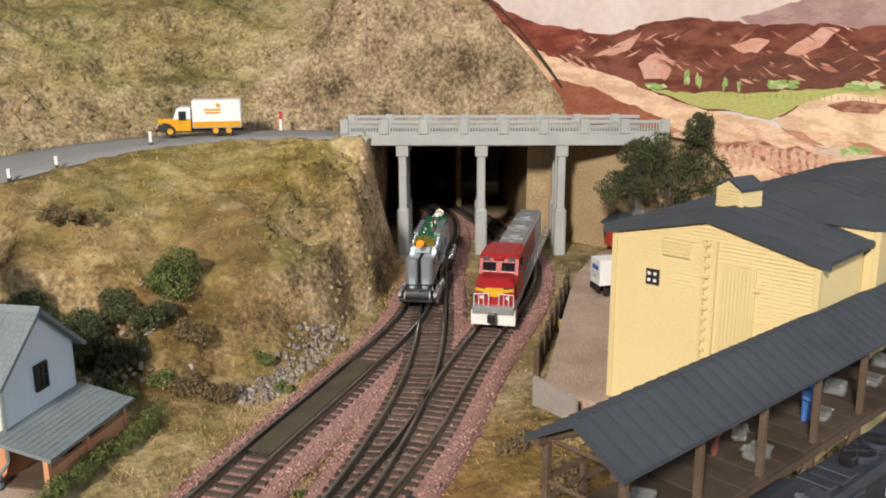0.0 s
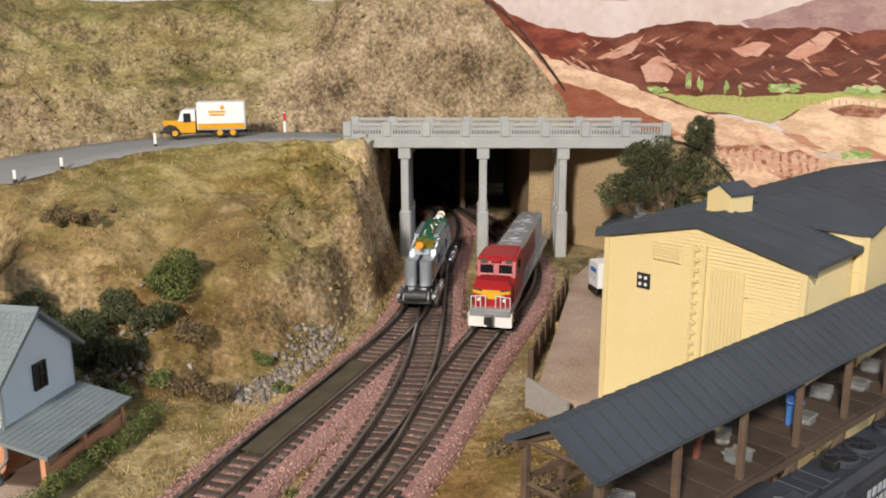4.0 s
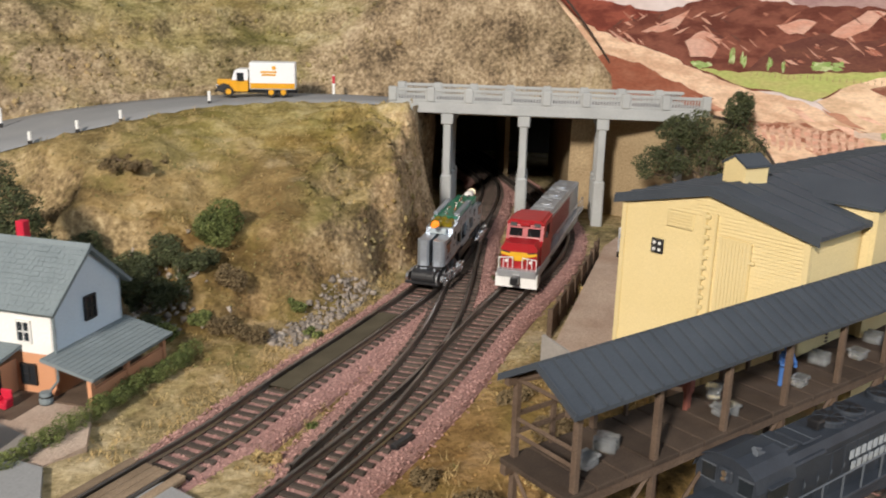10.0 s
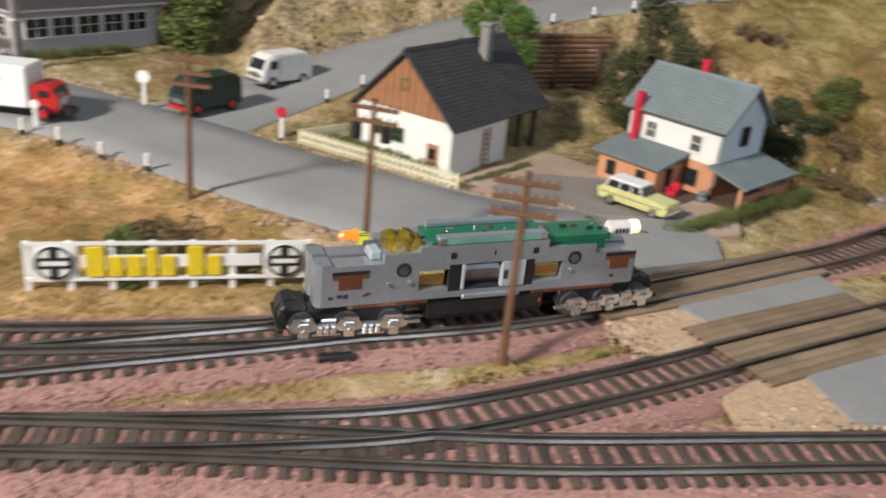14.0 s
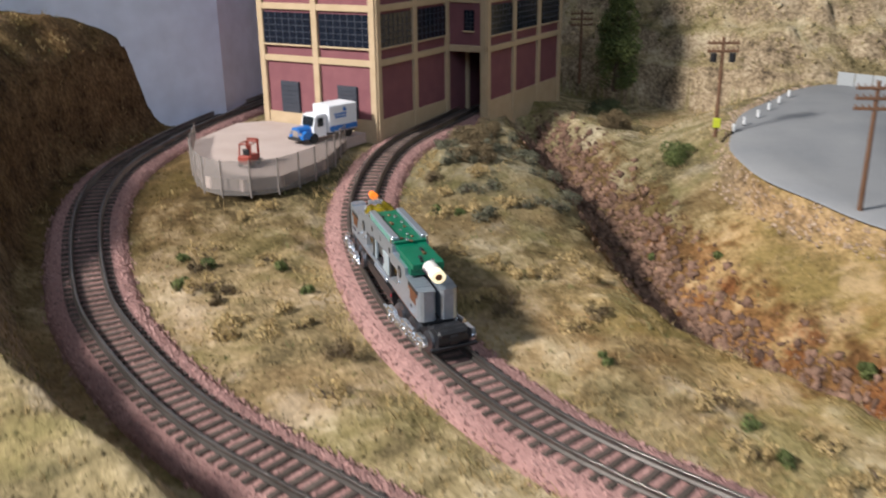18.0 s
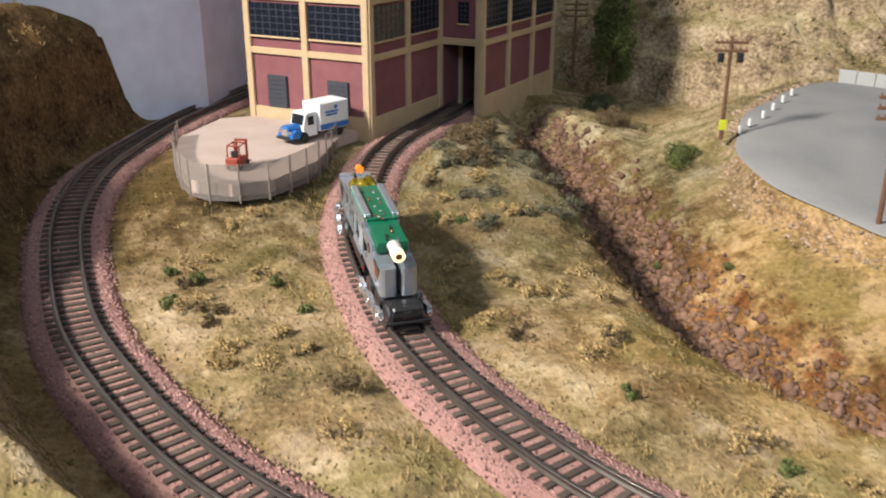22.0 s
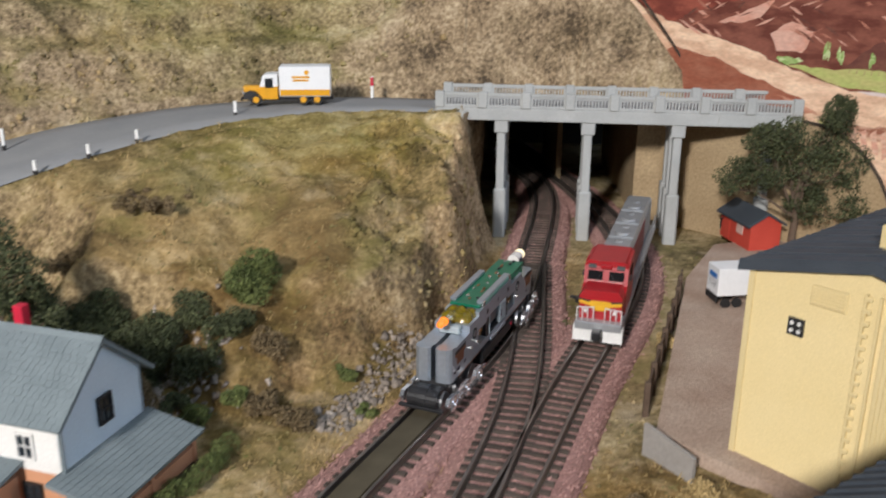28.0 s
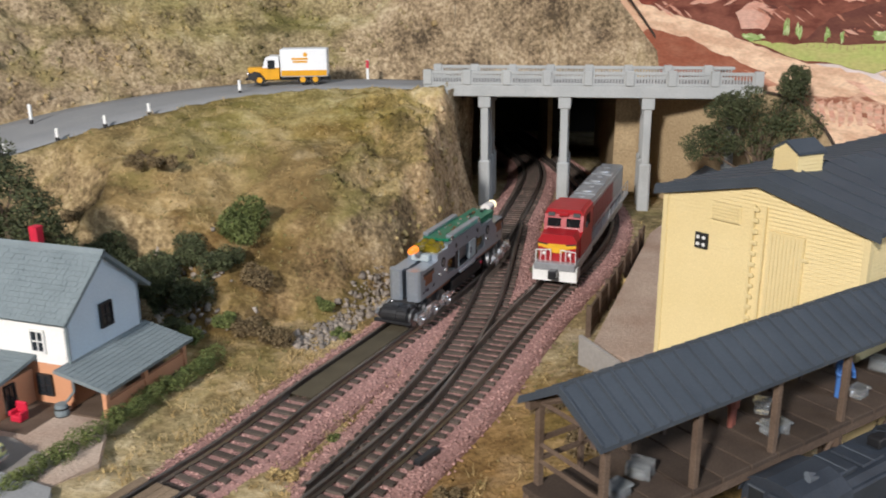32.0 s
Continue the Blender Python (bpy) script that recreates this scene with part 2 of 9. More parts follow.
class Shape:
    def __init__(self):
        self.v, self.f, self.smooth = [], [], False

    def add(self, vs, fs, m=None):
        o = len(self.v)
        self.v += [tuple(m @ Vector(p)) for p in vs] if m is not None else [tuple(p) for p in vs]
        self.f += [tuple(i + o for i in f) for f in fs]
        return self

    def box(self, x0, y0, z0, x1, y1, z1, b=0.0, m=None):
        """A box, its edges chamfered by b."""
        if not b:
            vs = [(x, y, z) for z in (z0, z1) for y in (y0, y1) for x in (x0, x1)]
            return self.add(vs, [(0, 2, 3, 1), (4, 5, 7, 6), (0, 1, 5, 4), (2, 6, 7, 3), (0, 4, 6, 2), (1, 3, 7, 5)], m)
        c, h = ((x0 + x1) / 2, (y0 + y1) / 2, (z0 + z1) / 2), ((x1 - x0) / 2, (y1 - y0) / 2, (z1 - z0) / 2)
        b = min(b, min(h) * 0.9)
        vs, idx = [], {}
        for sx in (-1, 1):
            for sy in (-1, 1):
                for sz in (-1, 1):
                    s = (sx, sy, sz)
                    for k in range(3):
                        idx[s, k] = len(vs)
                        vs.append([c[i] + s[i] * (h[i] if i == k else h[i] - b) for i in range(3)])
        fs = []
        for k in range(3):
            i, j = (k + 1) % 3, (k + 2) % 3
            for sk in (-1, 1):
                q = []
                for a, d in ((-1, -1), (1, -1), (1, 1), (-1, 1)):
                    s = [0, 0, 0]
                    s[k], s[i], s[j] = sk, a, d
                    q.append(idx[tuple(s), k])
                fs.append(q if sk > 0 else q[::-1])
            for a in (-1, 1):
                for d in (-1, 1):
                    s0, s1 = [0, 0, 0], [0, 0, 0]
                    s0[i] = s1[i] = a
                    s0[j] = s1[j] = d
                    s0[k], s1[k] = -1, 1
                    q = [idx[tuple(s0), i], idx[tuple(s1), i], idx[tuple(s1), j], idx[tuple(s0), j]]
                    fs.append(q if a * d < 0 else q[::-1])
        for sx in (-1, 1):
            for sy in (-1, 1):
                for sz in (-1, 1):
                    q = [idx[(sx, sy, sz), k] for k in range(3)]
                    fs.append(q if sx * sy * sz > 0 else q[::-1])
        return self.add(vs, fs, m)

    def tube(self, p0, p1, r0, r1=None, n=10, m=None):
        r1 = r0 if r1 is None else r1
        p0, p1 = Vector(p0), Vector(p1)
        q = (p1 - p0).to_track_quat("Z", "Y")
        vs = []
        for p, r in ((p0, r0), (p1, r1)):
            vs += [p + q @ Vector((r * math.cos(6.28319 * i / n), r * math.sin(6.28319 * i / n), 0)) for i in range(n)]
        fs = [(i, (i + 1) % n, n + (i + 1) % n, n + i) for i in range(n)] + [tuple(range(n))[::-1], tuple(range(n, 2 * n))]
        return self.add(vs, fs, m)

    def wire(self, pts, r, n=5, m=None):
        for a, b in zip(pts, pts[1:]):
            self.tube(a, b, r, r, n, m)
        return self

    def prism(self, poly, axis, a, b, m=None):
        """A polygon in the two axes other than axis, drawn out from a to b."""
        n = len(poly)
        put = {"x": lambda p, t: (t, p[0], p[1]), "y": lambda p, t: (p[0], t, p[1]), "z": lambda p, t: (p[0], p[1], t)}[axis]
        vs = [put(p, t) for t in (a, b) for p in poly]
        fs = [(i, (i + 1) % n, n + (i + 1) % n, n + i) for i in range(n)] + [tuple(range(n))[::-1], tuple(range(n, 2 * n))]
        return self.add(vs, fs, m)

    def mesh(self, name):
        me = bpy.data.meshes.new(name)
        me.from_pydata([(x * MM, y * MM, z * MM) for x, y, z in self.v], [], self.f)
        bm = bmesh.new()
        bm.from_mesh(me)
        bmesh.ops.recalc_face_normals(bm, faces=bm.faces)
        bm.to_mesh(me)
        bm.free()
        if self.smooth:
            me.polygons.foreach_set("use_smooth", [True] * len(me.polygons))
        return me


def part(name, shape, mat, parent=None, label=""):
    me = shape.mesh(name) if isinstance(shape, Shape) else shape
    if not me.materials:
        me.materials.append(mat)
    ob = new(name, me)
    if parent:
        ob.parent = parent
    return tagged(ob, label)


def thing(name, label, category, x=0, y=0, z=0, turn=0, group="", kind=""):
    ob = new(name)
    ob.empty_display_size = 0.01
    ob.matrix_world = pose(x * MM, y * MM, z * MM, 0, 0, turn)
    return tagged(ob, label, category, group, kind)


def raw_mesh(name, verts, faces, mat, smooth=False):
    """A mesh from numpy arrays, in metres."""
    me = bpy.data.meshes.new(name)
    k = faces.shape[1]
    me.vertices.add(len(verts))
    me.vertices.foreach_set("co", verts.astype(np.float32).ravel())
    me.loops.add(faces.size)
    me.loops.foreach_set("vertex_index", faces.astype(np.int32).ravel())
    me.polygons.add(len(faces))
    me.polygons.foreach_set("loop_start", np.arange(0, faces.size, k, dtype=np.int32))
    me.polygons.foreach_set("loop_total", np.full(len(faces), k, dtype=np.int32))
    if smooth:
        me.polygons.foreach_set("use_smooth", np.ones(len(faces), dtype=bool))
    me.update(calc_edges=True)
    me.validate()
    me.materials.append(mat)
    return me


def smoothstep(a, b, x):
    t = np.clip((np.asarray(x, float) - a) / (b - a), 0, 1)
    return t * t * (3 - 2 * t)


# value noise on numpy arrays
NOISE_TABLE = np.random.RandomState(7).rand(256, 256)


def wob(x, y, size, seed=0):
    """Smooth noise from -1 to 1 with features of about that size in mm."""
    u, v = np.asarray(x, float) / size + 37.3 * seed + 500, np.asarray(y, float) / size + 11.7 * seed + 500
    i, j = np.floor(u).astype(int), np.floor(v).astype(int)
    a, b = u - i, v - j
    a, b = a * a * (3 - 2 * a), b * b * (3 - 2 * b)
    g = lambda p, q: NOISE_TABLE[p % 256, q % 256]
    return 2 * ((g(i, j) * (1 - a) + g(i + 1, j) * a) * (1 - b) + (g(i, j + 1) * (1 - a) + g(i + 1, j + 1) * a) * b) - 1


def curve_points(pts, step):
    """A smooth curve (Catmull-Rom) through points of any dimension, resampled at even steps."""
    p = np.array(pts, float)
    p = np.vstack([2 * p[0] - p[1], p, 2 * p[-1] - p[-2]])
    out = []
    for i in range(1, len(p) - 2):
        t = np.linspace(0, 1, 40, endpoint=False)[:, None]
        a, b, c, d = p[i - 1], p[i], p[i + 1], p[i + 2]
        out.append(0.5 * (2 * b + (c - a) * t + (2 * a - 5 * b + 4 * c - d) * t ** 2 + (3 * b - a - 3 * c + d) * t ** 3))
    out = np.vstack(out + [p[-2][None]])
    s = np.concatenate([[0], np.cumsum(np.linalg.norm(np.diff(out[:, :2], axis=0), axis=1))])
    n = max(2, int(s[-1] / step) + 1)
    u = np.linspace(0, s[-1], n)
    return np.stack([np.interp(u, s, out[:, k]) for k in range(out.shape[1])], axis=1)


def nearest(line, x, y):
    """For points x, y: distance to a polyline, signed side (left of its way is positive), and the index along it."""
    x, y = np.asarray(x, float), np.asarray(y, float)
    flat = np.stack([x.ravel(), y.ravel()], 1)
    best, idx = np.full(len(flat), 1e18), np.zeros(len(flat), int)
    for k0 in range(0, len(line), 64):
        seg = line[k0:k0 + 64, :2]
        d = (flat[:, None, 0] - seg[None, :, 0]) ** 2 + (flat[:, None, 1] - seg[None, :, 1]) ** 2
        i = d.argmin(1)
        dm = d[np.arange(len(flat)), i]
        w = dm < best
        best[w], idx[w] = dm[w], i[w] + k0
    tang = np.gradient(line[:, :2], axis=0)
    tang /= np.linalg.norm(tang, axis=1)[:, None]
    rel = flat - line[idx, :2]
    side = tang[idx, 0] * rel[:, 1] - tang[idx, 1] * rel[:, 0]
    return np.sqrt(best).reshape(x.shape), side.reshape(x.shape), idx.reshape(x.shape)

# ---------------------------------------------------------------- the plan, in millimetres; rail tops of the main line at z = 0
def rise(x):
    """The grade at the warehouse end."""
    return 12 * smoothstep(-480, -640, x)


def with_grade(pts):
    line = curve_points(pts, 2.0)
    return np.column_stack([line, rise(line[:, 0])])


MAIN = with_grade([(-30, 660), (-14, 600), (-2, 560), (2, 520), (1, 480), (-2, 440), (-6, 395), (-13, 337), (-30, 278), (-48, 224), (-57.5, 192), (-67, 168), (-83, 130),
                   (-98, 97.5), (-118, 62), (-146, 24), (-180, -16), (-211, -46), (-248, -78), (-290, -111), (-335, -140), (-378, -159), (-437, -169.5), (-494, -168),
                   (-540, -161), (-583, -145), (-624, -120), (-678, -72), (-730, -28)])
YARD = with_grade([(-20, 680), (2, 610), (20, 550), (34, 490), (40, 440), (38, 400), (30, 360), (17.5, 320), (7, 284), (-10, 220), (-33, 158), (-57, 105), (-77, 61), (-99, 20), (-123, -9), (-156, -42), (-190, -74),
                   (-209.5, -91), (-252, -128), (-279, -154), (-304, -177), (-330, -193), (-360, -209.5), (-407, -236), (-463, -255), (-506, -263), (-564, -265), (-610, -257),
                   (-656, -239), (-709, -212), (-775, -167), (-850, -110)])
CROSS_NORTH = with_grade([(-3.5, 410), (-4, 370), (-4.5, 329), (-6.5, 289), (-11, 252), (-20, 208), (-30, 172)])
CROSS_SOUTH = with_grade([(-134, 40), (-150, 15), (-168, -12), (-190, -45), (-213, -78), (-238, -110), (-262, -136)])
DEPOT_TRACK = with_grade([(300, 380), (220, 303), (164, 243.5), (104, 188.5), (57, 149.5), (17, 115), (-30, 70), (-71, 30), (-94, 10), (-128, -18), (-160, -46)])
DEPOT_TRACK[:, 2] -= 6.5 * smoothstep(0, 50, DEPOT_TRACK[:, 0])
TRACKS = {"main": MAIN, "yard": YARD, "cross_north": CROSS_NORTH, "cross_south": CROSS_SOUTH, "depot": DEPOT_TRACK}

UPPER_ROAD = curve_points([(-292, 112, 0), (-298, 170, 4), (-288, 233, 16), (-260, 308, 33), (-218, 379, 47), (-168, 431, 55), (-105, 462, 58), (-45, 474, 57), (30, 478, 56), (120, 490, 55)], 6.0)
TOWN_ROAD = curve_points([(-60, 160, -2), (-105, 138, -1.5), (-150, 112, -1), (-215, 98, 0), (-300, 86, 2), (-380, 60, 5), (-450, 34, 10), (-508, 36, 14), (-552, 66, 19), (-585, 114, 22), (-600, 150, 22)], 6.0)
# half widths of the two roads, point by point
UPPER_HALF = np.interp(UPPER_ROAD[:, 1], [112, 232, 308, 340, 379, 431, 462, 474], [26, 25, 24, 28, 32, 29, 22, 17])
TOWN_HALF = np.interp(-TOWN_ROAD[:, 0], [0, 300, 380, 450, 520, 560, 600], [28, 27, 34, 36, 36, 33, 30])
HILL_FOOT = curve_points([(-960, -20, 15), (-860, 20, 18), (-740, 80, 20), (-665, 130, 22), (-610, 200, 22), (-520, 250, 14), (-420, 238, 7), (-372, 205, 3), (-340, 196, 6), (-318, 250, 18), (-284, 318, 33),
                          (-246, 386, 46), (-195, 452, 55), (-128, 492, 60), (-45, 506, 58), (130, 512, 56)], 6.0)
CANYON = curve_points([(-720, -20, 2), (-680, -26, -6), (-613, -36, -19), (-545, -43, -28), (-486, -56, -34), (-440, -62, -36), (-405, -60, -35), (-375, -58, -29), (-348, -58, -21), (-322, -56, -10), (-296, -50, -4)], 6.0)


def ground_height(x, y):
    """Ground level in mm at points in mm."""
    x, y = np.asarray(x, float), np.asarray(y, float)
    base = -4 + rise(x) * smoothstep(60, -20, y) + 1.2 * wob(x, y, 40) + 0.6 * wob(x, y, 14, 1)
    h = base
    # the hill behind the roads
    d, side, i = nearest(HILL_FOOT, x, y)
    zf = HILL_FOOT[i, 2]
    top = np.minimum(158 - 1.24 * x, 130) + 4 * wob(x, y, 70, 2) * smoothstep(10, -60, x)
    top = np.where(x < -330, np.minimum(top, 78 + 95 * smoothstep(40, 160, d)), top)
    cliff = smoothstep(-100, -25, x)
    up = zf + np.interp(d, [0, 25, 60, 110, 260], [0, 24, 62, 92, 150]) * (1 - cliff) + np.interp(d, [0, 3, 8, 20, 60, 260], [0, 38, 74, 100, 118, 150]) * cliff + 5 * wob(x, y, 34, 3) * smoothstep(0, 20, d) + 3 * wob(x, y, 12, 4) * smoothstep(0, 15, d)
    up += 5 * np.abs(wob(x, y, 22, 15)) * smoothstep(4, 18, d) * smoothstep(60, 30, d)
    up += (4.5 * (1 - 2 * np.abs(wob(x, y, 30, 16))) + 1.8 * (1 - 2 * np.abs(wob(x, y, 11, 17))) + 1.2 * wob(x, y, 5.5, 18)) * smoothstep(2, 16, d)
    up += 1.8 * np.sin(up / 3.1 + 1.5 * wob(x, y, 40, 19)) * smoothstep(6, 20, d)
    hill = np.where(side > 0, np.minimum(up, top), -99)
    # the mound below the upper road
    d1, s1, i1 = nearest(UPPER_ROAD, x, y)
    z1, h1 = UPPER_ROAD[i1, 2], UPPER_HALF[i1]
    e = np.maximum(0, d1 - h1)
    fall = np.interp(e, [0, 30, 60, 95, 135, 165], [0, 3, 9, 19, 40, 72])
    mound = np.where((s1 < 0) & (side <= 0), z1 - fall + 2.5 * wob(x, y, 30, 5) * smoothstep(3, 25, e) + 1.5 * wob(x, y, 11, 6) * smoothstep(3, 15, e), -99)
    mound = np.where(x > -12, -99, mound)
    # the cut beside the main line
    dm, sm, im = nearest(MAIN[::4], x, y)
    steep = 0.75 + 3.4 * smoothstep(292, 335, y)
    start = 26 - 6 * smoothstep(280, 340, y) + 6 * wob(x, y, 26, 7) + 3 * wob(x, y, 9, 8)
    mound = np.minimum(mound, -4 + np.maximum(0, dm - start) * steep + 3 * np.abs(wob(x, y + 2 * x, 16, 9)) * smoothstep(30, 40, dm))
    crease = np.abs(wob(x * 0.5 + y * 1.6, x * 0.2, 15, 33)) + 0.5 * np.abs(wob(x * 0.5 + y * 1.6, x * 0.2, 6, 34))
    mound = mound - 7 * np.maximum(0, 0.45 - crease) * smoothstep(300, 335, y) * smoothstep(24, 32, dm) * smoothstep(80, 50, dm)
    # the yards of the two houses
    yard = np.maximum(np.hypot((x + 132) / 62, (y - 220) / 56), 0)
    mound = np.where(yard < 1.35, np.minimum(mound, -3 + 60 * np.maximum(0, yard - 1.0)), mound)
    yard2 = np.hypot((x + 205) / 52, (y - 185) / 72)
    mound = np.where(yard2 < 1.4, np.minimum(mound, -2 + 90 * np.maximum(0, yard2 - 1.0)), mound)
    # the cut in front of the log wall
    u3, v3 = (x + 238) * 0.46 + (y - 278) * 0.89, (x + 238) * 0.89 - (y - 278) * 0.46
    cap = 3 + 1.6 * np.maximum(0, -u3 - 2) + 1.6 * np.maximum(0, u3 - 58) + 40 * np.maximum(0, -v3) + 1.3 * np.maximum(0, v3 - 48)
    mound = np.minimum(mound, cap)
    mound += (1.6 * (1 - 2 * np.abs(wob(x, y, 13, 25))) + 0.9 * wob(x, y, 6, 26)) * smoothstep(20, 30, dm) * (1 + 1.3 * smoothstep(290, 330, y) * smoothstep(75, 45, dm))
    h = np.maximum(h, np.maximum(hill, mound))
    # the bank below the town road
    d2, s2, i2 = nearest(TOWN_ROAD, x, y)
    z2, h2 = TOWN_ROAD[i2, 2], TOWN_HALF[i2]
    e2 = np.maximum(0, d2 - h2 - 2)
    bank = z2 - np.interp(e2, [0, 12, 40, 120], [0.5, 3, 14, 60]) + 1.5 * wob(x, y, 25, 10) * smoothstep(2, 15, e2)
    h = np.where((side <= 0) & (x < -150), np.maximum(h, bank), h)
    cafe = np.maximum(np.abs(x + 455) / 95, np.abs(y - 150) / 80)
    h = np.where((cafe < 1.2) & (side <= 5), np.maximum(np.minimum(h, 40), 4 + 12 * smoothstep(-430, -540, x) - 40 * np.maximum(0, cafe - 1)), h)
    # the dry canyon
    dc, sc, ic = nearest(CANYON, x, y)
    zc = CANYON[ic, 2]
    rough = 2.2 * wob(x, y, 9, 11) + 1.2 * wob(x, y, 5, 12)
    gorge = zc + np.where(sc > 0, np.interp(dc, [0, 6, 26, 60, 100], [0, 1, 19, 38, 80]), np.interp(dc, [0, 7, 16, 27, 60, 100], [0, 1, 16, 27, 38, 90])) + rough * smoothstep(45, 10, dc)
    h = np.where(dc < 98, np.minimum(h, gorge), h)
    # knoll between the canyon and the main line at the warehouse
    h += 9 * np.exp(-((x + 585) / 45) ** 2 - ((y + 98) / 22) ** 2)
    # the bank and the dark hill outside the outer line
    do, so, io = nearest(YARD[::4], x, y)
    e3 = do - 20
    outer = (so > 0) & (x < -60) & (y < 40)
    rim = np.interp(e3, [0, 3, 8, 14, 20, 60, 200], [0, 2, 10, 20, 29, 27, 18]) * smoothstep(-110, -230, x) * (1 + 0.25 * smoothstep(-390, -480, x)) + 2.5 * wob(x, y, 24, 13) * smoothstep(2, 14, e3)
    dark = np.interp(e3, [0, 5, 12, 30, 140], [0, 9, 46, 64, 74]) * smoothstep(-742, -712, x) * smoothstep(-430, -560, x) + 4 * wob(x, y, 22, 14) * smoothstep(4, 14, e3)
    h = np.where(outer, base + np.maximum(rim, dark), h)
    h = h + 0.8 * wob(x, y, 8, 27) + 0.5 * wob(x, y, 5.4, 28)
    # roadbeds
    for line in TRACKS.values():
        dt, st, it = nearest(line[::4], x, y)
        k = smoothstep(30, 15, dt)
        low = np.where(dt < 15, 1, k) * (y < 499)
        h = h * (1 - low) + (line[::4][it, 2] - 5.2) * low
    k = smoothstep(h2 + 5, h2 - 3, d2)
    h = h * (1 - k) + (z2 - 1.0) * k
    k = smoothstep(h1 + 6, h1, d1) * (x < -38)
    h = h * (1 - k) + (z1 - 1.0) * k
    return h


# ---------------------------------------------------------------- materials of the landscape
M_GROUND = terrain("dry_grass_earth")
M_ROAD = material("grey_asphalt", (0.235, 0.238, 0.24), 0.9, other=(0.29, 0.288, 0.282), scale=45, spread=0.5, fine=1800, bump=0.25, depth=0.0002, vary=0.13)
M_GRAVEL = material("pale_gravel", (0.35, 0.25, 0.19), 0.95, other=(0.46, 0.36, 0.285), scale=45, spread=0.35, fine=1400, bump=0.7, depth=0.0006, vary=0.22)
M_BALLAST = material("pink_ballast", (0.30, 0.165, 0.145), 0.95, other=(0.38, 0.225, 0.195), scale=50, fine=1500, bump=0.8, depth=0.0006)
M_STONE = material("pink_ballast_stones", (0.30, 0.165, 0.145), 0.9, other=(0.40, 0.25, 0.22), scale=900, fine=3000, bump=0.0, island=0.45)
M_TIE = material("dark_tie", (0.060, 0.048, 0.042), 0.85, other=(0.10, 0.078, 0.062), scale=250, fine=2500, bump=0.3, depth=0.0002, piece=0.3)
M_RAIL = material("worn_rail", (0.16, 0.14, 0.125), 0.30, 0.85, other=(0.30, 0.275, 0.25), scale=80, fine=2000, bump=0.05, depth=0.0001)


STEP = 2.7
GRID_X, GRID_Y = np.arange(-960, 420.1, STEP), np.arange(-440, 720.1, STEP)
GRID_Z = ground_height(*np.meshgrid(GRID_X, GRID_Y))


def ground_at(x, y):
    """Ground level from the grid, in mm."""
    u = np.clip((np.asarray(x, float) - GRID_X[0]) / STEP, 0, len(GRID_X) - 1.001)
    v = np.clip((np.asarray(y, float) - GRID_Y[0]) / STEP, 0, len(GRID_Y) - 1.001)
    i, j = u.astype(int), v.astype(int)
    a, b = u - i, v - j
    return (GRID_Z[j, i] * (1 - a) + GRID_Z[j, i + 1] * a) * (1 - b) + (GRID_Z[j + 1, i] * (1 - a) + GRID_Z[j + 1, i + 1] * a) * b


def ground_sheet():
    gx, gy = np.meshgrid(GRID_X, GRID_Y)
    gz = GRID_Z
    # the tunnel's void is left open; a hill of its own lies over it
    void = (gx > -40) & (gx < 112) & (gy > 440)
    gz = np.where(void, -5.0, gz)
    n, m = gx.shape
    v = np.stack([gx, gy, gz], -1).reshape(-1, 3) * MM
    a = np.arange(n * m).reshape(n, m)
    f = np.stack([a[:-1, :-1], a[:-1, 1:], a[1:, 1:], a[1:, :-1]], -1).reshape(-1, 4)
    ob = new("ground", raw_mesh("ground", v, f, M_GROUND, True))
    return tagged(ob, "dry tan grass and bare earth of a model landscape", "ground", kind="structure")


def tunnel_hill():
    xs, ys = np.arange(-44, 120.1, 3.0), np.arange(500, 720.1, 3.0)
    gx, gy = np.meshgrid(xs, ys)
    gz = ground_height(gx, gy)
    gz = np.maximum(gz, 50)
    n, m = gx.shape
    top = np.stack([gx, gy, gz], -1).reshape(-1, 3)
    low = np.stack([gx[0], gy[0] , np.full(m, 47.0)], -1)
    v = np.vstack([top, low]) * MM
    a = np.arange(n * m).reshape(n, m)
    f = np.stack([a[:-1, :-1], a[:-1, 1:], a[1:, 1:], a[1:, :-1]], -1).reshape(-1, 4)
    b = n * m + np.arange(m)
    g = np.stack([b[:-1], b[1:], a[0, 1:], a[0, :-1]], -1)
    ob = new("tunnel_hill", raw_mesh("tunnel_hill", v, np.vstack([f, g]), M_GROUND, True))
    return tagged(ob, "tan rocky hill over the railway tunnels", "hill", kind="structure")


ground_sheet()
tunnel_hill()


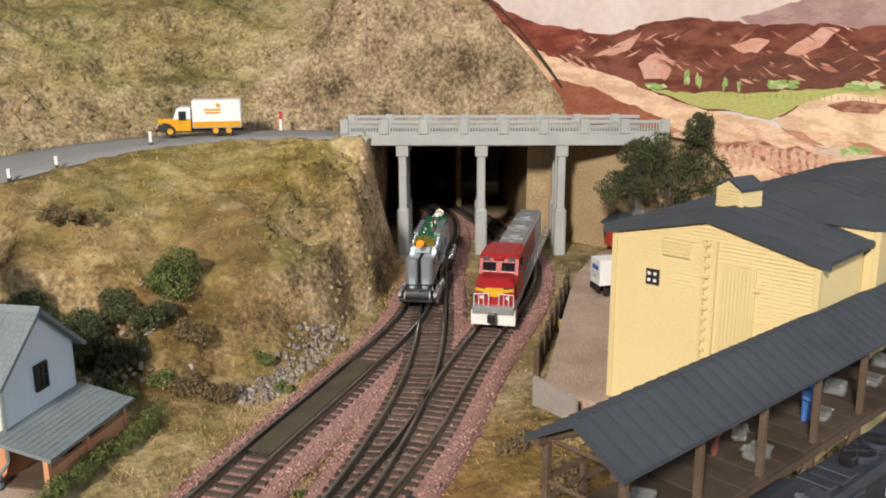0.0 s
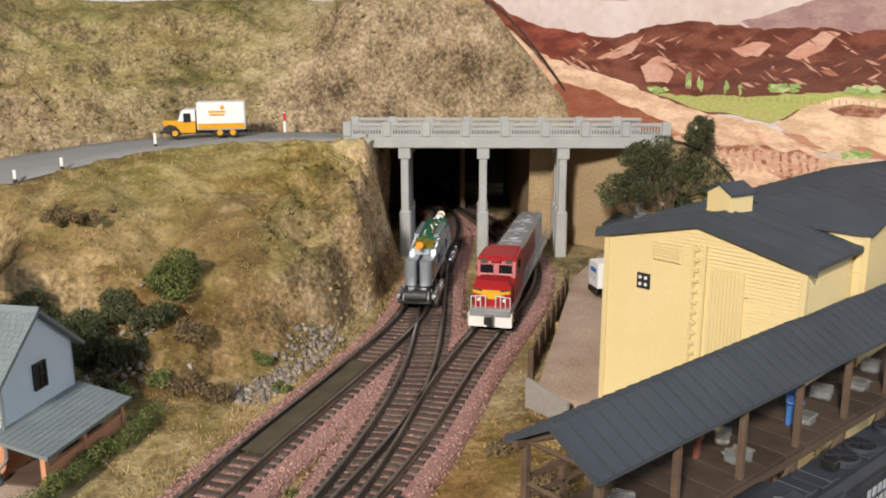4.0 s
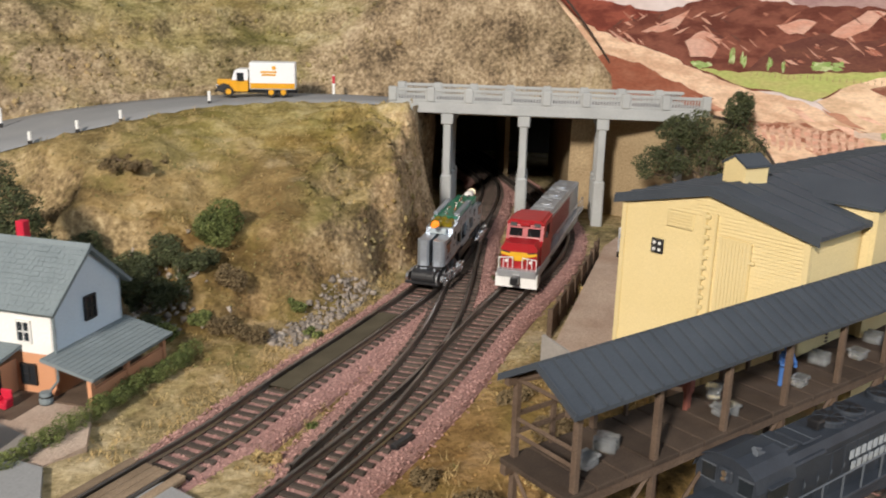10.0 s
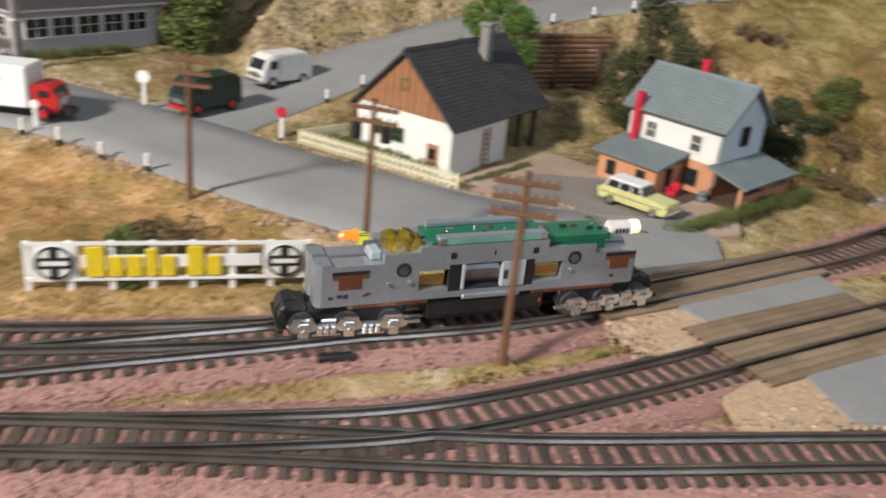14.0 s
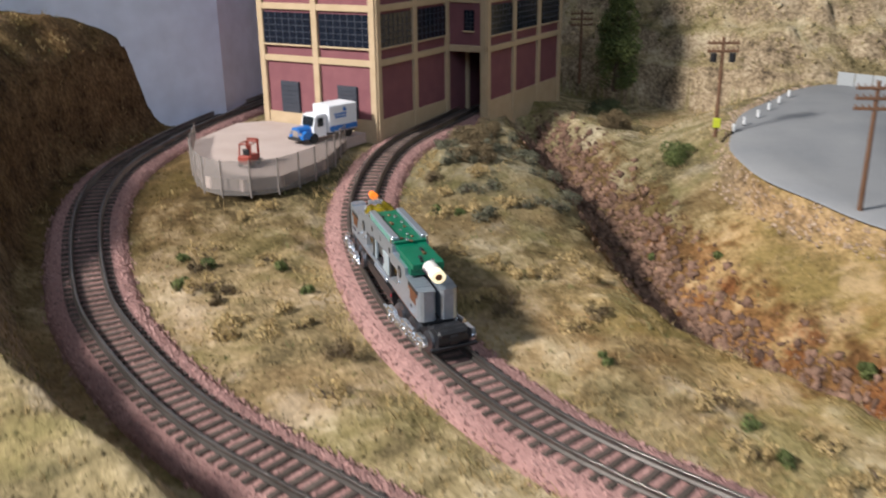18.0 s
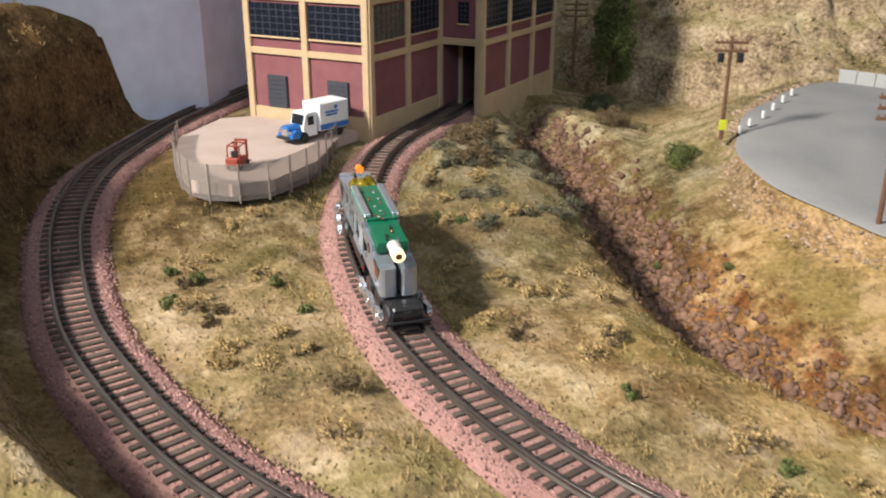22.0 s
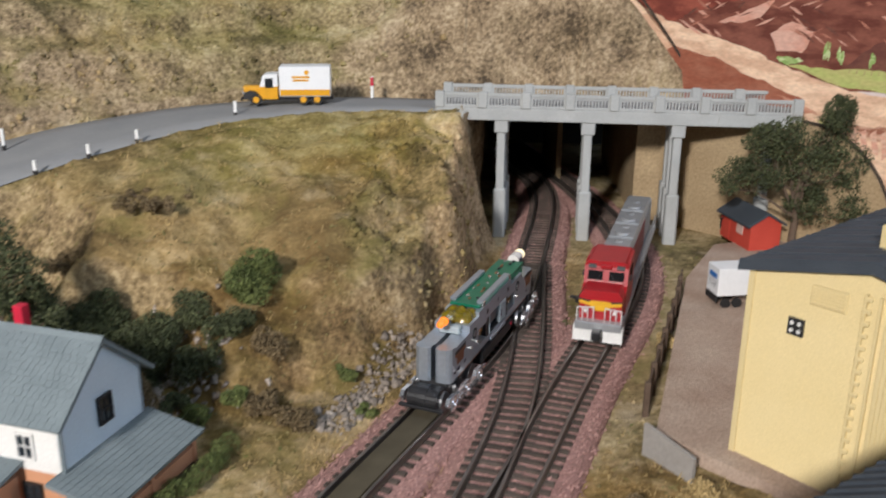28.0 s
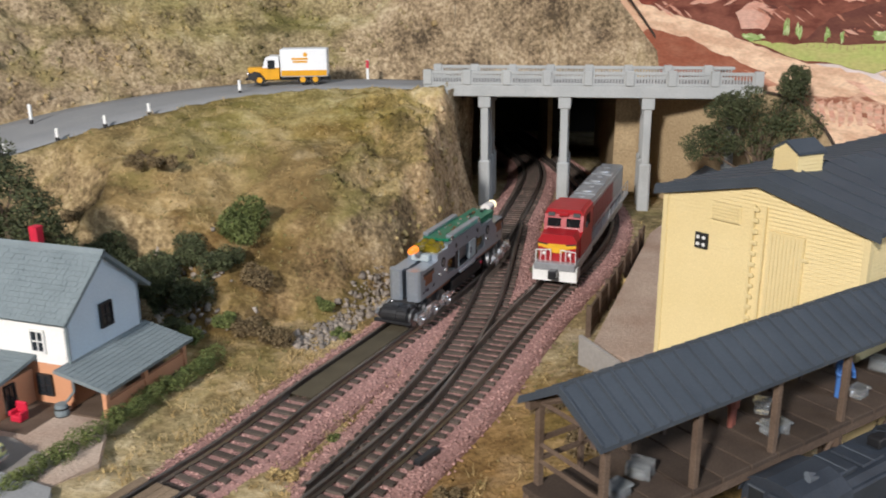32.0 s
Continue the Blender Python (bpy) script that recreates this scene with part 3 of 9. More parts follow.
def ribbon(name, line, half, lift, mat, label, category, edge=0.0):
    """A road: a slab along a line with z, with a little thickness and uneven edges."""
    t = np.gradient(line[:, :2], axis=0)
    t /= np.linalg.norm(t, axis=1)[:, None]
    nrm = np.stack([-t[:, 1], t[:, 0]], 1)
    rows = []
    for k in (-1.0, -0.96, -0.5, 0, 0.5, 0.96, 1.0):
        hw = half * k + np.sign(k) * edge * wob(line[:, 0], line[:, 1], 22, 20 + np.sign(k))
        p = line[:, :2] + nrm * hw[:, None]
        z = line[:, 2] + lift + (0.5 * (1 - k * k)) - (0.9 if abs(k) == 1 else 0)
        rows.append(np.column_stack([p, z]))
    v = np.stack(rows, 1)
    n, m = v.shape[:2]
    a = np.arange(n * m).reshape(n, m)
    f = np.stack([a[:-1, :-1], a[:-1, 1:], a[1:, 1:], a[1:, :-1]], -1).reshape(-1, 4)[:, ::-1]
    ob = new(name, raw_mesh(name, v.reshape(-1, 3) * MM, f, mat, True))
    return tagged(ob, label, category, kind="structure")


N_UPPER = int(len(UPPER_ROAD) * 0.80)
ribbon("road_upper", UPPER_ROAD[:N_UPPER], UPPER_HALF[:N_UPPER], 0.2, M_ROAD, "grey asphalt road climbing to the bridge", "road", 1.2)
ribbon("road_town", TOWN_ROAD[10:], TOWN_HALF[10:], 0.4, M_ROAD, "grey asphalt road past the houses", "road", 1.5)

# ---------------------------------------------------------------- tracks
RAIL = [(-0.75, -2.0), (0.75, -2.0), (0.75, -1.75), (0.24, -1.4), (0.24, -0.6), (0.46, -0.45), (0.46, -0.06), (0.38, 0.0), (-0.38, 0.0), (-0.46, -0.06), (-0.46, -0.45), (-0.24, -0.6), (-0.24, -1.4), (-0.75, -1.75)]


def sweep(line, offset, profile):
    t = np.gradient(line[:, :2], axis=0)
    t /= np.linalg.norm(t, axis=1)[:, None]
    nrm = np.stack([-t[:, 1], t[:, 0]], 1)
    pr = np.array(profile)
    off = offset + pr[:, 0]
    v = np.empty((len(line), len(pr), 3))
    v[:, :, :2] = line[:, None, :2] + nrm[:, None, :] * off[None, :, None]
    v[:, :, 2] = line[:, None, 2] + pr[None, :, 1]
    n, m = v.shape[:2]
    a = np.arange(n * m).reshape(n, m)
    b = np.roll(a, -1, axis=1)
    f = np.stack([a[:-1], a[1:], b[1:], b[:-1]], -1).reshape(-1, 4)
    return v.reshape(-1, 3) * MM, f


def build_track(key, line, sink):
    root = thing("railway_track", "dark rails on brown wooden ties in pink ballast", "railway track", group="tracks", kind="structure")
    fine = line[::2]
    for off in (-5.0, 5.0):
        v, f = sweep(fine, off, RAIL)
        part("rail", raw_mesh("rail", v, f, M_RAIL), M_RAIL, root)
    v, f = sweep(fine, 0, [(-16.5, -6.6 - sink), (-12, -3.1 - sink), (-7, -2.6 - sink), (7, -2.6 - sink), (12, -3.1 - sink), (16.5, -6.6 - sink)])
    tagged(part("ballast_bed", raw_mesh("ballast_bed", v, f, M_BALLAST), M_BALLAST, root), kind="stuff")
    return root


TRACK_ROOTS = {k: build_track(k, line, 0.12 * i) for i, (k, line) in enumerate(TRACKS.items())}

# ---------------------------------------------------------------- bridge, tunnels, painted backdrop, room
M_CONCRETE = material("grey_concrete", (0.34, 0.35, 0.345), 0.75, other=(0.42, 0.43, 0.42), scale=70, fine=1500, bump=0.15, depth=0.0002)
M_TAN_WALL = material("tan_plaster", (0.42, 0.32, 0.19), 0.95, other=(0.32, 0.23, 0.13), scale=40, fine=900, bump=0.5, depth=0.0006)
# near-black puts the tunnel's shade into the panels' own colour
M_TUNNEL = material("tunnel_shade_black", (0.035, 0.03, 0.026), 0.95, other=(0.06, 0.05, 0.04), scale=40, bump=0.3)


def build_bridge():
    root = thing("road_bridge", "grey concrete road bridge with open balustrades over the tracks", "bridge", 32, 471, 0, -1.5)
    part("deck", Shape().box(-84, -15, 54.5, 84, 17, 58.5, 0.4), M_CONCRETE, root)
    part("roadway", Shape().box(-84, -11.5, 58.7, 84, 13.5, 59.1), M_ROAD, root, "grey asphalt roadway")
    for y in (-15.5, 15.5):
        part("girder", Shape().box(-84, y - 1, 53.0, 84, y + 1, 58.9, 0.3), M_CONCRETE, root)
        n = 8
        for k in range(n + 1):
            x = -82 + k * 164 / n
            part("pillar", Shape().box(x - 2.2, y - 1.7, 58.9, x + 2.2, y + 1.7, 66.4, 0.35), M_CONCRETE, root)
            if k == n:
                break
            x1 = x + 164 / n
            rail = part("balustrade", Shape().box(x + 2.2, y - 0.9, 64.2, x1 - 2.2, y + 0.9, 65.8, 0.2).box(x + 2.2, y - 0.9, 58.9, x1 - 2.2, y + 0.9, 60.2, 0.2)
                        .box(x + 2.2, y - 0.7, 60.2, x + 3.2, y + 0.7, 64.3).box(x1 - 3.2, y - 0.7, 60.2, x1 - 2.2, y + 0.7, 64.3), M_CONCRETE, root)
            for j in range(9):
                xx = x + 4.3 + j * (164 / n - 8.6) / 8
                part("baluster", Shape().box(xx - 0.3, y - 0.4, 60.2, xx + 0.3, y + 0.4, 64.3), M_CONCRETE, rail)
        for k in range(11):
            x = -80 + 16 * k
            part("rib", Shape().box(x - 0.5, y - 1.35, 53.2, x + 0.5, y + 1.35, 57.6), M_CONCRETE, root)
    for x in (-52.5, -11.5, 30, 71):
        part("bent_cap", Shape().box(x - 2.4, -15, 50.0, x + 2.4, 16, 54.5, 0.3), M_CONCRETE, root)
        for y in (-13.4, 0.5, 14.0):
            col = part("column", Shape().box(x - 2.0, y - 2.0, 19, x + 2.0, y + 2.0, 50.5, 0.3), M_CONCRETE, root)
            part("capital", Shape().box(x - 3.2, y - 2.6, 47.2, x + 3.2, y + 2.6, 53.0, 0.3), M_CONCRETE, col)
            part("plinth", Shape().box(x - 3.0, y - 3.0, -5.5, x + 3.0, y + 3.0, 19.6, 0.7), M_CONCRETE, col)
    return root


build_bridge()


def wall_plate(name, a, b, z0, z1, thick, mat, label, category="wall", kind="structure"):
    ax, ay = a
    bx, by = b
    ln = math.hypot(bx - ax, by - ay)
    ob = part(name, Shape().box(0, 0, z0, ln, thick, z1), mat)
    ob.matrix_world = pose(ax * MM, ay * MM, 0, 0, 0, math.degrees(math.atan2(by - ay, bx - ax)))
    return tagged(ob, label, category, kind=kind)


def rough_sheet(name, a, b, z0, z1, mat, label, bulge=4.0, seed=1):
    """A rocky wall: an upright sheet with uneven face and some thickness."""
    n, m = max(6, int(math.hypot(b[0] - a[0], b[1] - a[1]) / 3)), max(4, int((z1 - z0) / 3))
    u, w = np.meshgrid(np.linspace(0, 1, n), np.linspace(0, 1, m))
    dx, dy = b[0] - a[0], b[1] - a[1]
    ln = math.hypot(dx, dy)
    nx, ny = -dy / ln, dx / ln
    off = bulge * wob(u * ln, w * (z1 - z0), 14, seed) + 0.4 * bulge * wob(u * ln, w * (z1 - z0), 6, seed + 1)
    x, y, z = a[0] + dx * u + nx * off, a[1] + dy * u + ny * off, z0 + (z1 - z0) * w
    v = np.stack([x, y, z], -1).reshape(-1, 3)
    k = np.arange(n * m).reshape(m, n)
    f = np.stack([k[:-1, :-1], k[:-1, 1:], k[1:, 1:], k[1:, :-1]], -1).reshape(-1, 4)
    ob = new(name, raw_mesh(name, v * MM, f, mat, True))
    return tagged(ob, label, "wall", kind="structure")


wall_plate("wall_tunnel_west", (-40, 505), (-62, 700), -6, 52, 3, M_TUNNEL, "side panel of the railway tunnel, coloured near-black as shade")
wall_plate("wall_tunnel_back", (-70, 700), (125, 700), -6, 52, 3, M_TUNNEL, "back panel of the railway tunnel, coloured near-black as shade")
wall_plate("ceiling_tunnel", (-64, 510), (125, 510), 49, 50, 195, M_TUNNEL, "ceiling panel of the railway tunnel, coloured near-black as shade", "ceiling")
rough_sheet("wall_cliff_bridge", (-33, 512), (-36, 446), -6, 57, M_GROUND, "grey-brown rock face beside the tunnel mouth", 2.5, 31)
wall_plate("wall_tunnel_divider", (12, 575), (4, 640), -6, 50, 3, M_TAN_WALL, "tan plaster wall between the tunnels")
wall_plate("wall_tunnel_east", (52, 505), (44, 640), -6, 50, 3, M_TAN_WALL, "tan plaster wall inside the tunnel")
rough_sheet("wall_rock_pier", (62, 497), (48, 500), -6, 54, M_TAN_WALL, "tan rock pier beside the tunnel mouth", 2.0, 35)


def profile_board():
    """The cut-out board that ends the scenery in front of the painted backdrop."""
    poly = [(0, -6), (0, 56), (72, 56)] + [(72 + 46 * math.sin(a), 56 - 50 * (1 - math.cos(a))) for a in [radians(k * 9) for k in range(1, 11)]] + [(118, -6)]
    ob = part("wall_profile_board", Shape().prism(poly, "y", 0, 4), M_TAN_WALL)
    ob.matrix_world = pose(0.060, 0.496, 0, 0, 0, -41)
    tagged(ob, "tan plastered profile board with a dark curved edge", "board", kind="structure")
    edge = [(72 + 46 * math.sin(a), 57 - 50 * (1 - math.cos(a))) for a in [radians(k * 9) for k in range(0, 11)]]
    part("edge", Shape().wire([(x, 2, z) for x, z in edge], 0.8), material("dark_edge", (0.05, 0.035, 0.025)), ob)


profile_board()


def hill_edge():
    """The dark cut edge of the hill's end board."""
    pts = []
    for k in range(14):
        u = k / 13
        x = 22 + 57 * u
        z = 129 - 66 * u ** 1.35
        pts.append((x, 513.5, z))
    ob = part("trim_hill_edge", Shape().wire(pts, 0.75, 6), material("dark_edge", (0.05, 0.035, 0.025)))
    tagged(ob, "dark cut edge of the hill board before the backdrop", "board", kind="structure")


hill_edge()

# the painted desert backdrop: flat fields of paint on a board
DX, DY = 0.797, -0.603


def paint(name, colour, other, poly, layer, scale=60, back=None):
    m = material("paint_%s_%d" % (name, round(1000 * colour[0])), tuple(min(0.85, c * 1.15) for c in colour), 0.9, other=other, scale=scale, spread=0.16, fine=420, bump=0.05, depth=0.0001, vary=0.16, stretch=(1.0, 1.0, 2.6))
    s = Shape()
    pts = []
    poly = [(max(u, -60), z) for u, z in poly]
    for (u0, z0), (u1, z1) in zip(poly, poly[1:] + poly[:1]):
        n = max(1, int(math.hypot(u1 - u0, z1 - z0) / 3))
        for k in range(n):
            t = k / n
            u, z = u0 + (u1 - u0) * t, z0 + (z1 - z0) * t
            j = 1.0 if 0 < t else 0.3
            pts.append((u + 0.8 * j * float(wob(u, z, 5, 41)), z + 1.1 * j * float(wob(u, z, 4, 42))))
    s.prism(pts, "y", -0.07 * layer - 0.05, -0.07 * layer)
    ob = part(name, s, m, back)
    return ob


def build_backdrop():
    board = part("backdrop", Shape().box(-110, 0, 56, 44, 6, 210).box(44, 0, -30, 520, 6, 210), material("paint_sky", (0.62, 0.50, 0.47), 0.9, other=(0.80, 0.74, 0.74), scale=14, spread=0.4, fine=200, bump=0.02))
    board.matrix_world = pose(0.060, 0.520, 0, 0, 0, math.degrees(math.atan2(DY, DX)))
    tagged(board, "painted desert backdrop with red mountains and a green valley", "backdrop", kind="structure")
    P = lambda *a, **k: paint(*a, back=board, **k)
    P("far_mountain", (0.30, 0.19, 0.19), (0.42, 0.29, 0.27), [(110, 116), (134, 123), (157, 128), (250, 133), (400, 128), (520, 118), (520, 90), (152, 110), (118, 112)], 1)
    P("sky_cloud", (0.42, 0.27, 0.26), (0.62, 0.47, 0.45), [(-10, 131), (40, 128), (120, 130), (200, 134), (200, 140), (60, 141)], 1, scale=40)
    P("red_ridge", (0.26, 0.075, 0.05), (0.17, 0.045, 0.032), [(-80, 145), (-28, 122), (-3, 114), (18, 111), (41, 108), (34, 100), (18, 90), (4, 85), (-60, 90)], 2)
    P("brown_mountain", (0.20, 0.075, 0.052), (0.13, 0.042, 0.030), [(5, 96), (22, 103), (47, 110), (66, 115), (82, 117), (100, 115), (122, 112), (152, 113), (166, 110), (191, 114), (300, 110), (420, 104), (520, 96), (520, 60), (93, 70), (25, 85)], 3)
    P("pale_flank", (0.52, 0.27, 0.20), (0.62, 0.38, 0.30), [(57, 93), (67, 99), (78, 95), (73, 85), (61, 85)], 4)
    P("pale_flank", (0.52, 0.27, 0.20), (0.62, 0.38, 0.30), [(106, 103), (117, 106), (126, 105), (120, 99), (111, 100)], 4)
    P("pale_flank", (0.52, 0.27, 0.20), (0.62, 0.38, 0.30), [(133, 99), (149, 111), (158, 110), (150, 102), (140, 98)], 4)
    P("pale_flank", (0.52, 0.27, 0.20), (0.62, 0.38, 0.30), [(30, 97), (45, 104), (58, 109), (52, 101), (40, 97)], 4)
    P("pale_flank", (0.52, 0.27, 0.20), (0.62, 0.38, 0.30), [(190, 112), (230, 120), (260, 109), (225, 103)], 4)
    P("dark_flank", (0.115, 0.045, 0.035), (0.17, 0.07, 0.05), [(93, 80), (105, 91), (128, 100), (146, 96), (192, 110), (300, 100), (520, 90), (520, 78), (154, 82), (125, 78)], 5)
    P("pink_foothill", (0.70, 0.51, 0.36), (0.62, 0.40, 0.27), [(-60, 130), (-33, 118), (-13, 103), (4, 96), (25, 91), (44, 86), (61, 80), (79, 74), (104, 69), (126, 66), (160, 53), (199, 50), (520, 46), (520, -28), (46, -28), (46, 57), (-60, 57)], 6)
    P("green_field", (0.36, 0.40, 0.13), (0.46, 0.44, 0.17), [(66, 79), (93, 79), (125, 80), (158, 83), (330, 84), (330, 78), (141, 74), (129, 67), (110, 70), (90, 72)], 7)
    P("red_slope", (0.25, 0.085, 0.05), (0.33, 0.13, 0.08), [(8, 84), (33, 79), (54, 71), (77, 64), (72, 57), (40, 57), (0, 57), (-30, 62)], 7)
    P("tan_field", (0.72, 0.54, 0.38), (0.64, 0.45, 0.30), [(131, 67), (148, 77), (162, 81), (260, 80), (520, 80), (520, 40), (199, 46), (160, 53), (142, 61)], 8)
    P("rock_strata", (0.26, 0.11, 0.07), (0.60, 0.38, 0.27), [(94, 55), (119, 55), (124, 58), (137, 53), (148, 56), (157, 55), (151, 40), (141, 38), (128, 46), (108, 50)], 8, scale=160)
    P("field_patch", (0.22, 0.09, 0.06), (0.40, 0.22, 0.15), [(155, 75), (166, 78), (182, 77), (178, 72), (160, 73)], 9, scale=200)
    rng = random.Random(4)
    for u, z, r, h in ((134, 83, 8, 5), (171, 82, 10, 5), (170, 53, 7, 5), (68, 80, 7, 4), (85, 84, 1.6, 8), (91, 82, 1.8, 7), (105, 81, 1.5, 6), (112, 81, 1.3, 5)):
        for k in range(9):
            uu, zz = u + rng.uniform(-0.75, 0.75) * r, z + rng.uniform(0, 0.75) * h
            poly = [(uu + r * 0.36 * math.cos(a) * rng.uniform(0.5, 1.3), zz + h * 0.3 * math.sin(a) * rng.uniform(0.5, 1.3)) for a in [k * 0.571 for k in range(11)]]
            col = ((0.22, 0.33, 0.10), (0.34, 0.44, 0.17)) if k % 3 else ((0.42, 0.50, 0.24), (0.52, 0.58, 0.32))
            P("painted_bush", *col, poly, 9 + k * 0.3, scale=260)
    for k in range(150):
        u = rng.uniform(8, 260)
        z = rng.uniform(84, 112) if u > 90 else rng.uniform(92, 108)
        ln, th, lean = rng.uniform(3, 11), rng.uniform(0.25, 1.0), rng.choice([-1, -1, 1]) * rng.uniform(0.25, 0.8)
        col = rng.choice([((0.50, 0.26, 0.19), (0.60, 0.36, 0.28)), ((0.33, 0.13, 0.09), (0.42, 0.19, 0.13)), ((0.10, 0.04, 0.032), (0.16, 0.07, 0.05))])
        P("brush_stroke", *col, [(u, z), (u + ln * 0.5, z + lean * ln * 0.5 + th), (u + ln, z + lean * ln), (u + ln * 0.5, z + lean * ln * 0.5 - th)], 5.5 + 0.01 * k, scale=90)
    for k in range(46):
        u, z = rng.uniform(-10, 300), rng.uniform(36, 66)
        ln, th = rng.uniform(6, 24), rng.uniform(0.6, 2.0)
        if u < 52 and z < 70:
            continue
        col = rng.choice([((0.70, 0.46, 0.35), (0.62, 0.36, 0.26)), ((0.42, 0.20, 0.13), (0.52, 0.28, 0.19)), ((0.40, 0.40, 0.16), (0.50, 0.42, 0.2))])
        P("brush_stroke", *col, [(u, z), (u + ln * 0.5, z - 0.16 * ln + th), (u + ln, z - 0.36 * ln), (u + ln * 0.5, z - 0.2 * ln - th)], 8.5 + 0.01 * k, scale=90)
    for k in range(14):
        u = 96 + k * 4.4
        P("rock_slab", (0.55, 0.30, 0.22), (0.66, 0.44, 0.33), [(u, 52 - 0.1 * k), (u + 2.4, 53.5), (u + 4.6, 42 + (k % 3)), (u + 2.2, 40 + (k % 4))], 9.2, scale=120)
    for k in range(26):
        u = 96 + k * 3.2
        P("fence_stake", (0.30, 0.22, 0.12), (0.36, 0.27, 0.15), [(u, 77.2), (u + 0.35, 77.2), (u + 0.35, 79.4), (u, 79.4)], 9.4)
    P("painted_road", (0.55, 0.42, 0.34), (0.62, 0.5, 0.42), [(151, 55), (190, 52), (330, 52), (330, 50), (190, 49.5), (151, 52)], 10)


build_backdrop()

# the room around the layout
M_ROOM = material("room_paint", (0.62, 0.64, 0.68), 0.9, other=(0.56, 0.58, 0.62), scale=3, fine=40, bump=0.02)
M_SKYBOARD = material("pale_blue_board", (0.70, 0.76, 0.88), 0.6, other=(0.76, 0.80, 0.90), scale=6, fine=80, bump=0.02)
wall_plate("wall_sky_board_1", (-742, -196), (-640, -420), -20, 300, 5, M_SKYBOARD, "pale blue backdrop board behind the dark hill", "board")
wall_plate("wall_sky_board_2", (-960, -80), (-740, -199), -20, 300, 5, M_SKYBOARD, "pale blue backdrop board behind the warehouse", "board")
wall_plate("wall_sky_board_3", (-975, 420), (-975, -80), -20, 300, 5, M_SKYBOARD, "pale blue backdrop board at the end of the layout", "board")
# unseen room shell, added; its grey sets how much fill bounces back
M_DIM = material("bounce_fill_grey", (0.32, 0.34, 0.37), 0.9, other=(0.28, 0.30, 0.33), scale=3, fine=40, bump=0.02)
wall_plate("wall_north", (-980, 725), (420, 725), -60, 300, 6, M_ROOM, "pale board behind the hills")
for name, box in (("wall_room_1", (-2300, 1600, -1000, 2000, 1640, 2560)), ("wall_room_2", (-2300, -2240, -1000, 2000, -2200, 2560)), ("wall_room_3", (-2340, -2200, -1000, -2300, 1600, 2560)),
                  ("wall_room_4", (2000, -2200, -1000, 2040, 1600, 2560)), ("floor_room", (-2300, -2200, -1040, 2000, 1600, -1000)), ("ceiling_room", (-2300, -2200, 2560, 2000, 1600, 2600))):
    tagged(part(name, Shape().box(*box), M_DIM), "plain unseen grey surface closing the room", name.split("_")[0], kind="structure")
tagged(part("layout_base", Shape().box(-955, -435, -1000, 415, 715, -60), M_DIM), "plain grey base that carries the landscape", "base", kind="structure")

# ---------------------------------------------------------------- yellow depot, freight platform
M_YELLOW = material("cream_yellow_boards", (0.64, 0.52, 0.26), 0.75, other=(0.68, 0.56, 0.30), scale=60, fine=2500, bump=0.1, depth=0.0001)
M_ROOF = material("blue_grey_roofing", (0.034, 0.043, 0.056), 0.7, other=(0.052, 0.063, 0.078), scale=60, fine=1800, bump=0.3, depth=0.0002)
M_BLACK = material("flat_black", (0.015, 0.015, 0.016), 0.6, bump=0.0)
M_WHITE = material("white_paint", (0.78, 0.78, 0.76), 0.6, other=(0.70, 0.70, 0.68), scale=150, bump=0.05)
M_OLDWOOD = material("dark_weathered_wood", (0.085, 0.058, 0.042), 0.85, other=(0.13, 0.092, 0.066), scale=180, fine=2500, bump=0.4, depth=0.0002)
M_GLASS = material("dark_window_glass", (0.02, 0.025, 0.03), 0.08, bump=0.0)


def clapboard(x0, x1, z0, top, pitch=1.05):
    """Lapped boards on a wall in the xz plane that faces -y; top(x) is its upper outline."""
    boards = []
    z = z0
    zmax = max(top(x0), top((x0 + x1) / 2), top(x1))
    while z < zmax:
        a, b = x0, x1
        lo = [x for x in np.linspace(x0, x1, 121) if top(x) >= z + pitch * 0.5]
        if lo:
            a, b = lo[0], lo[-1]
            boards.append(Shape().prism([(0, z), (-0.6, z), (-0.06, z + pitch), (0, z + pitch)], "x", a, b))
        z += pitch
    return boards


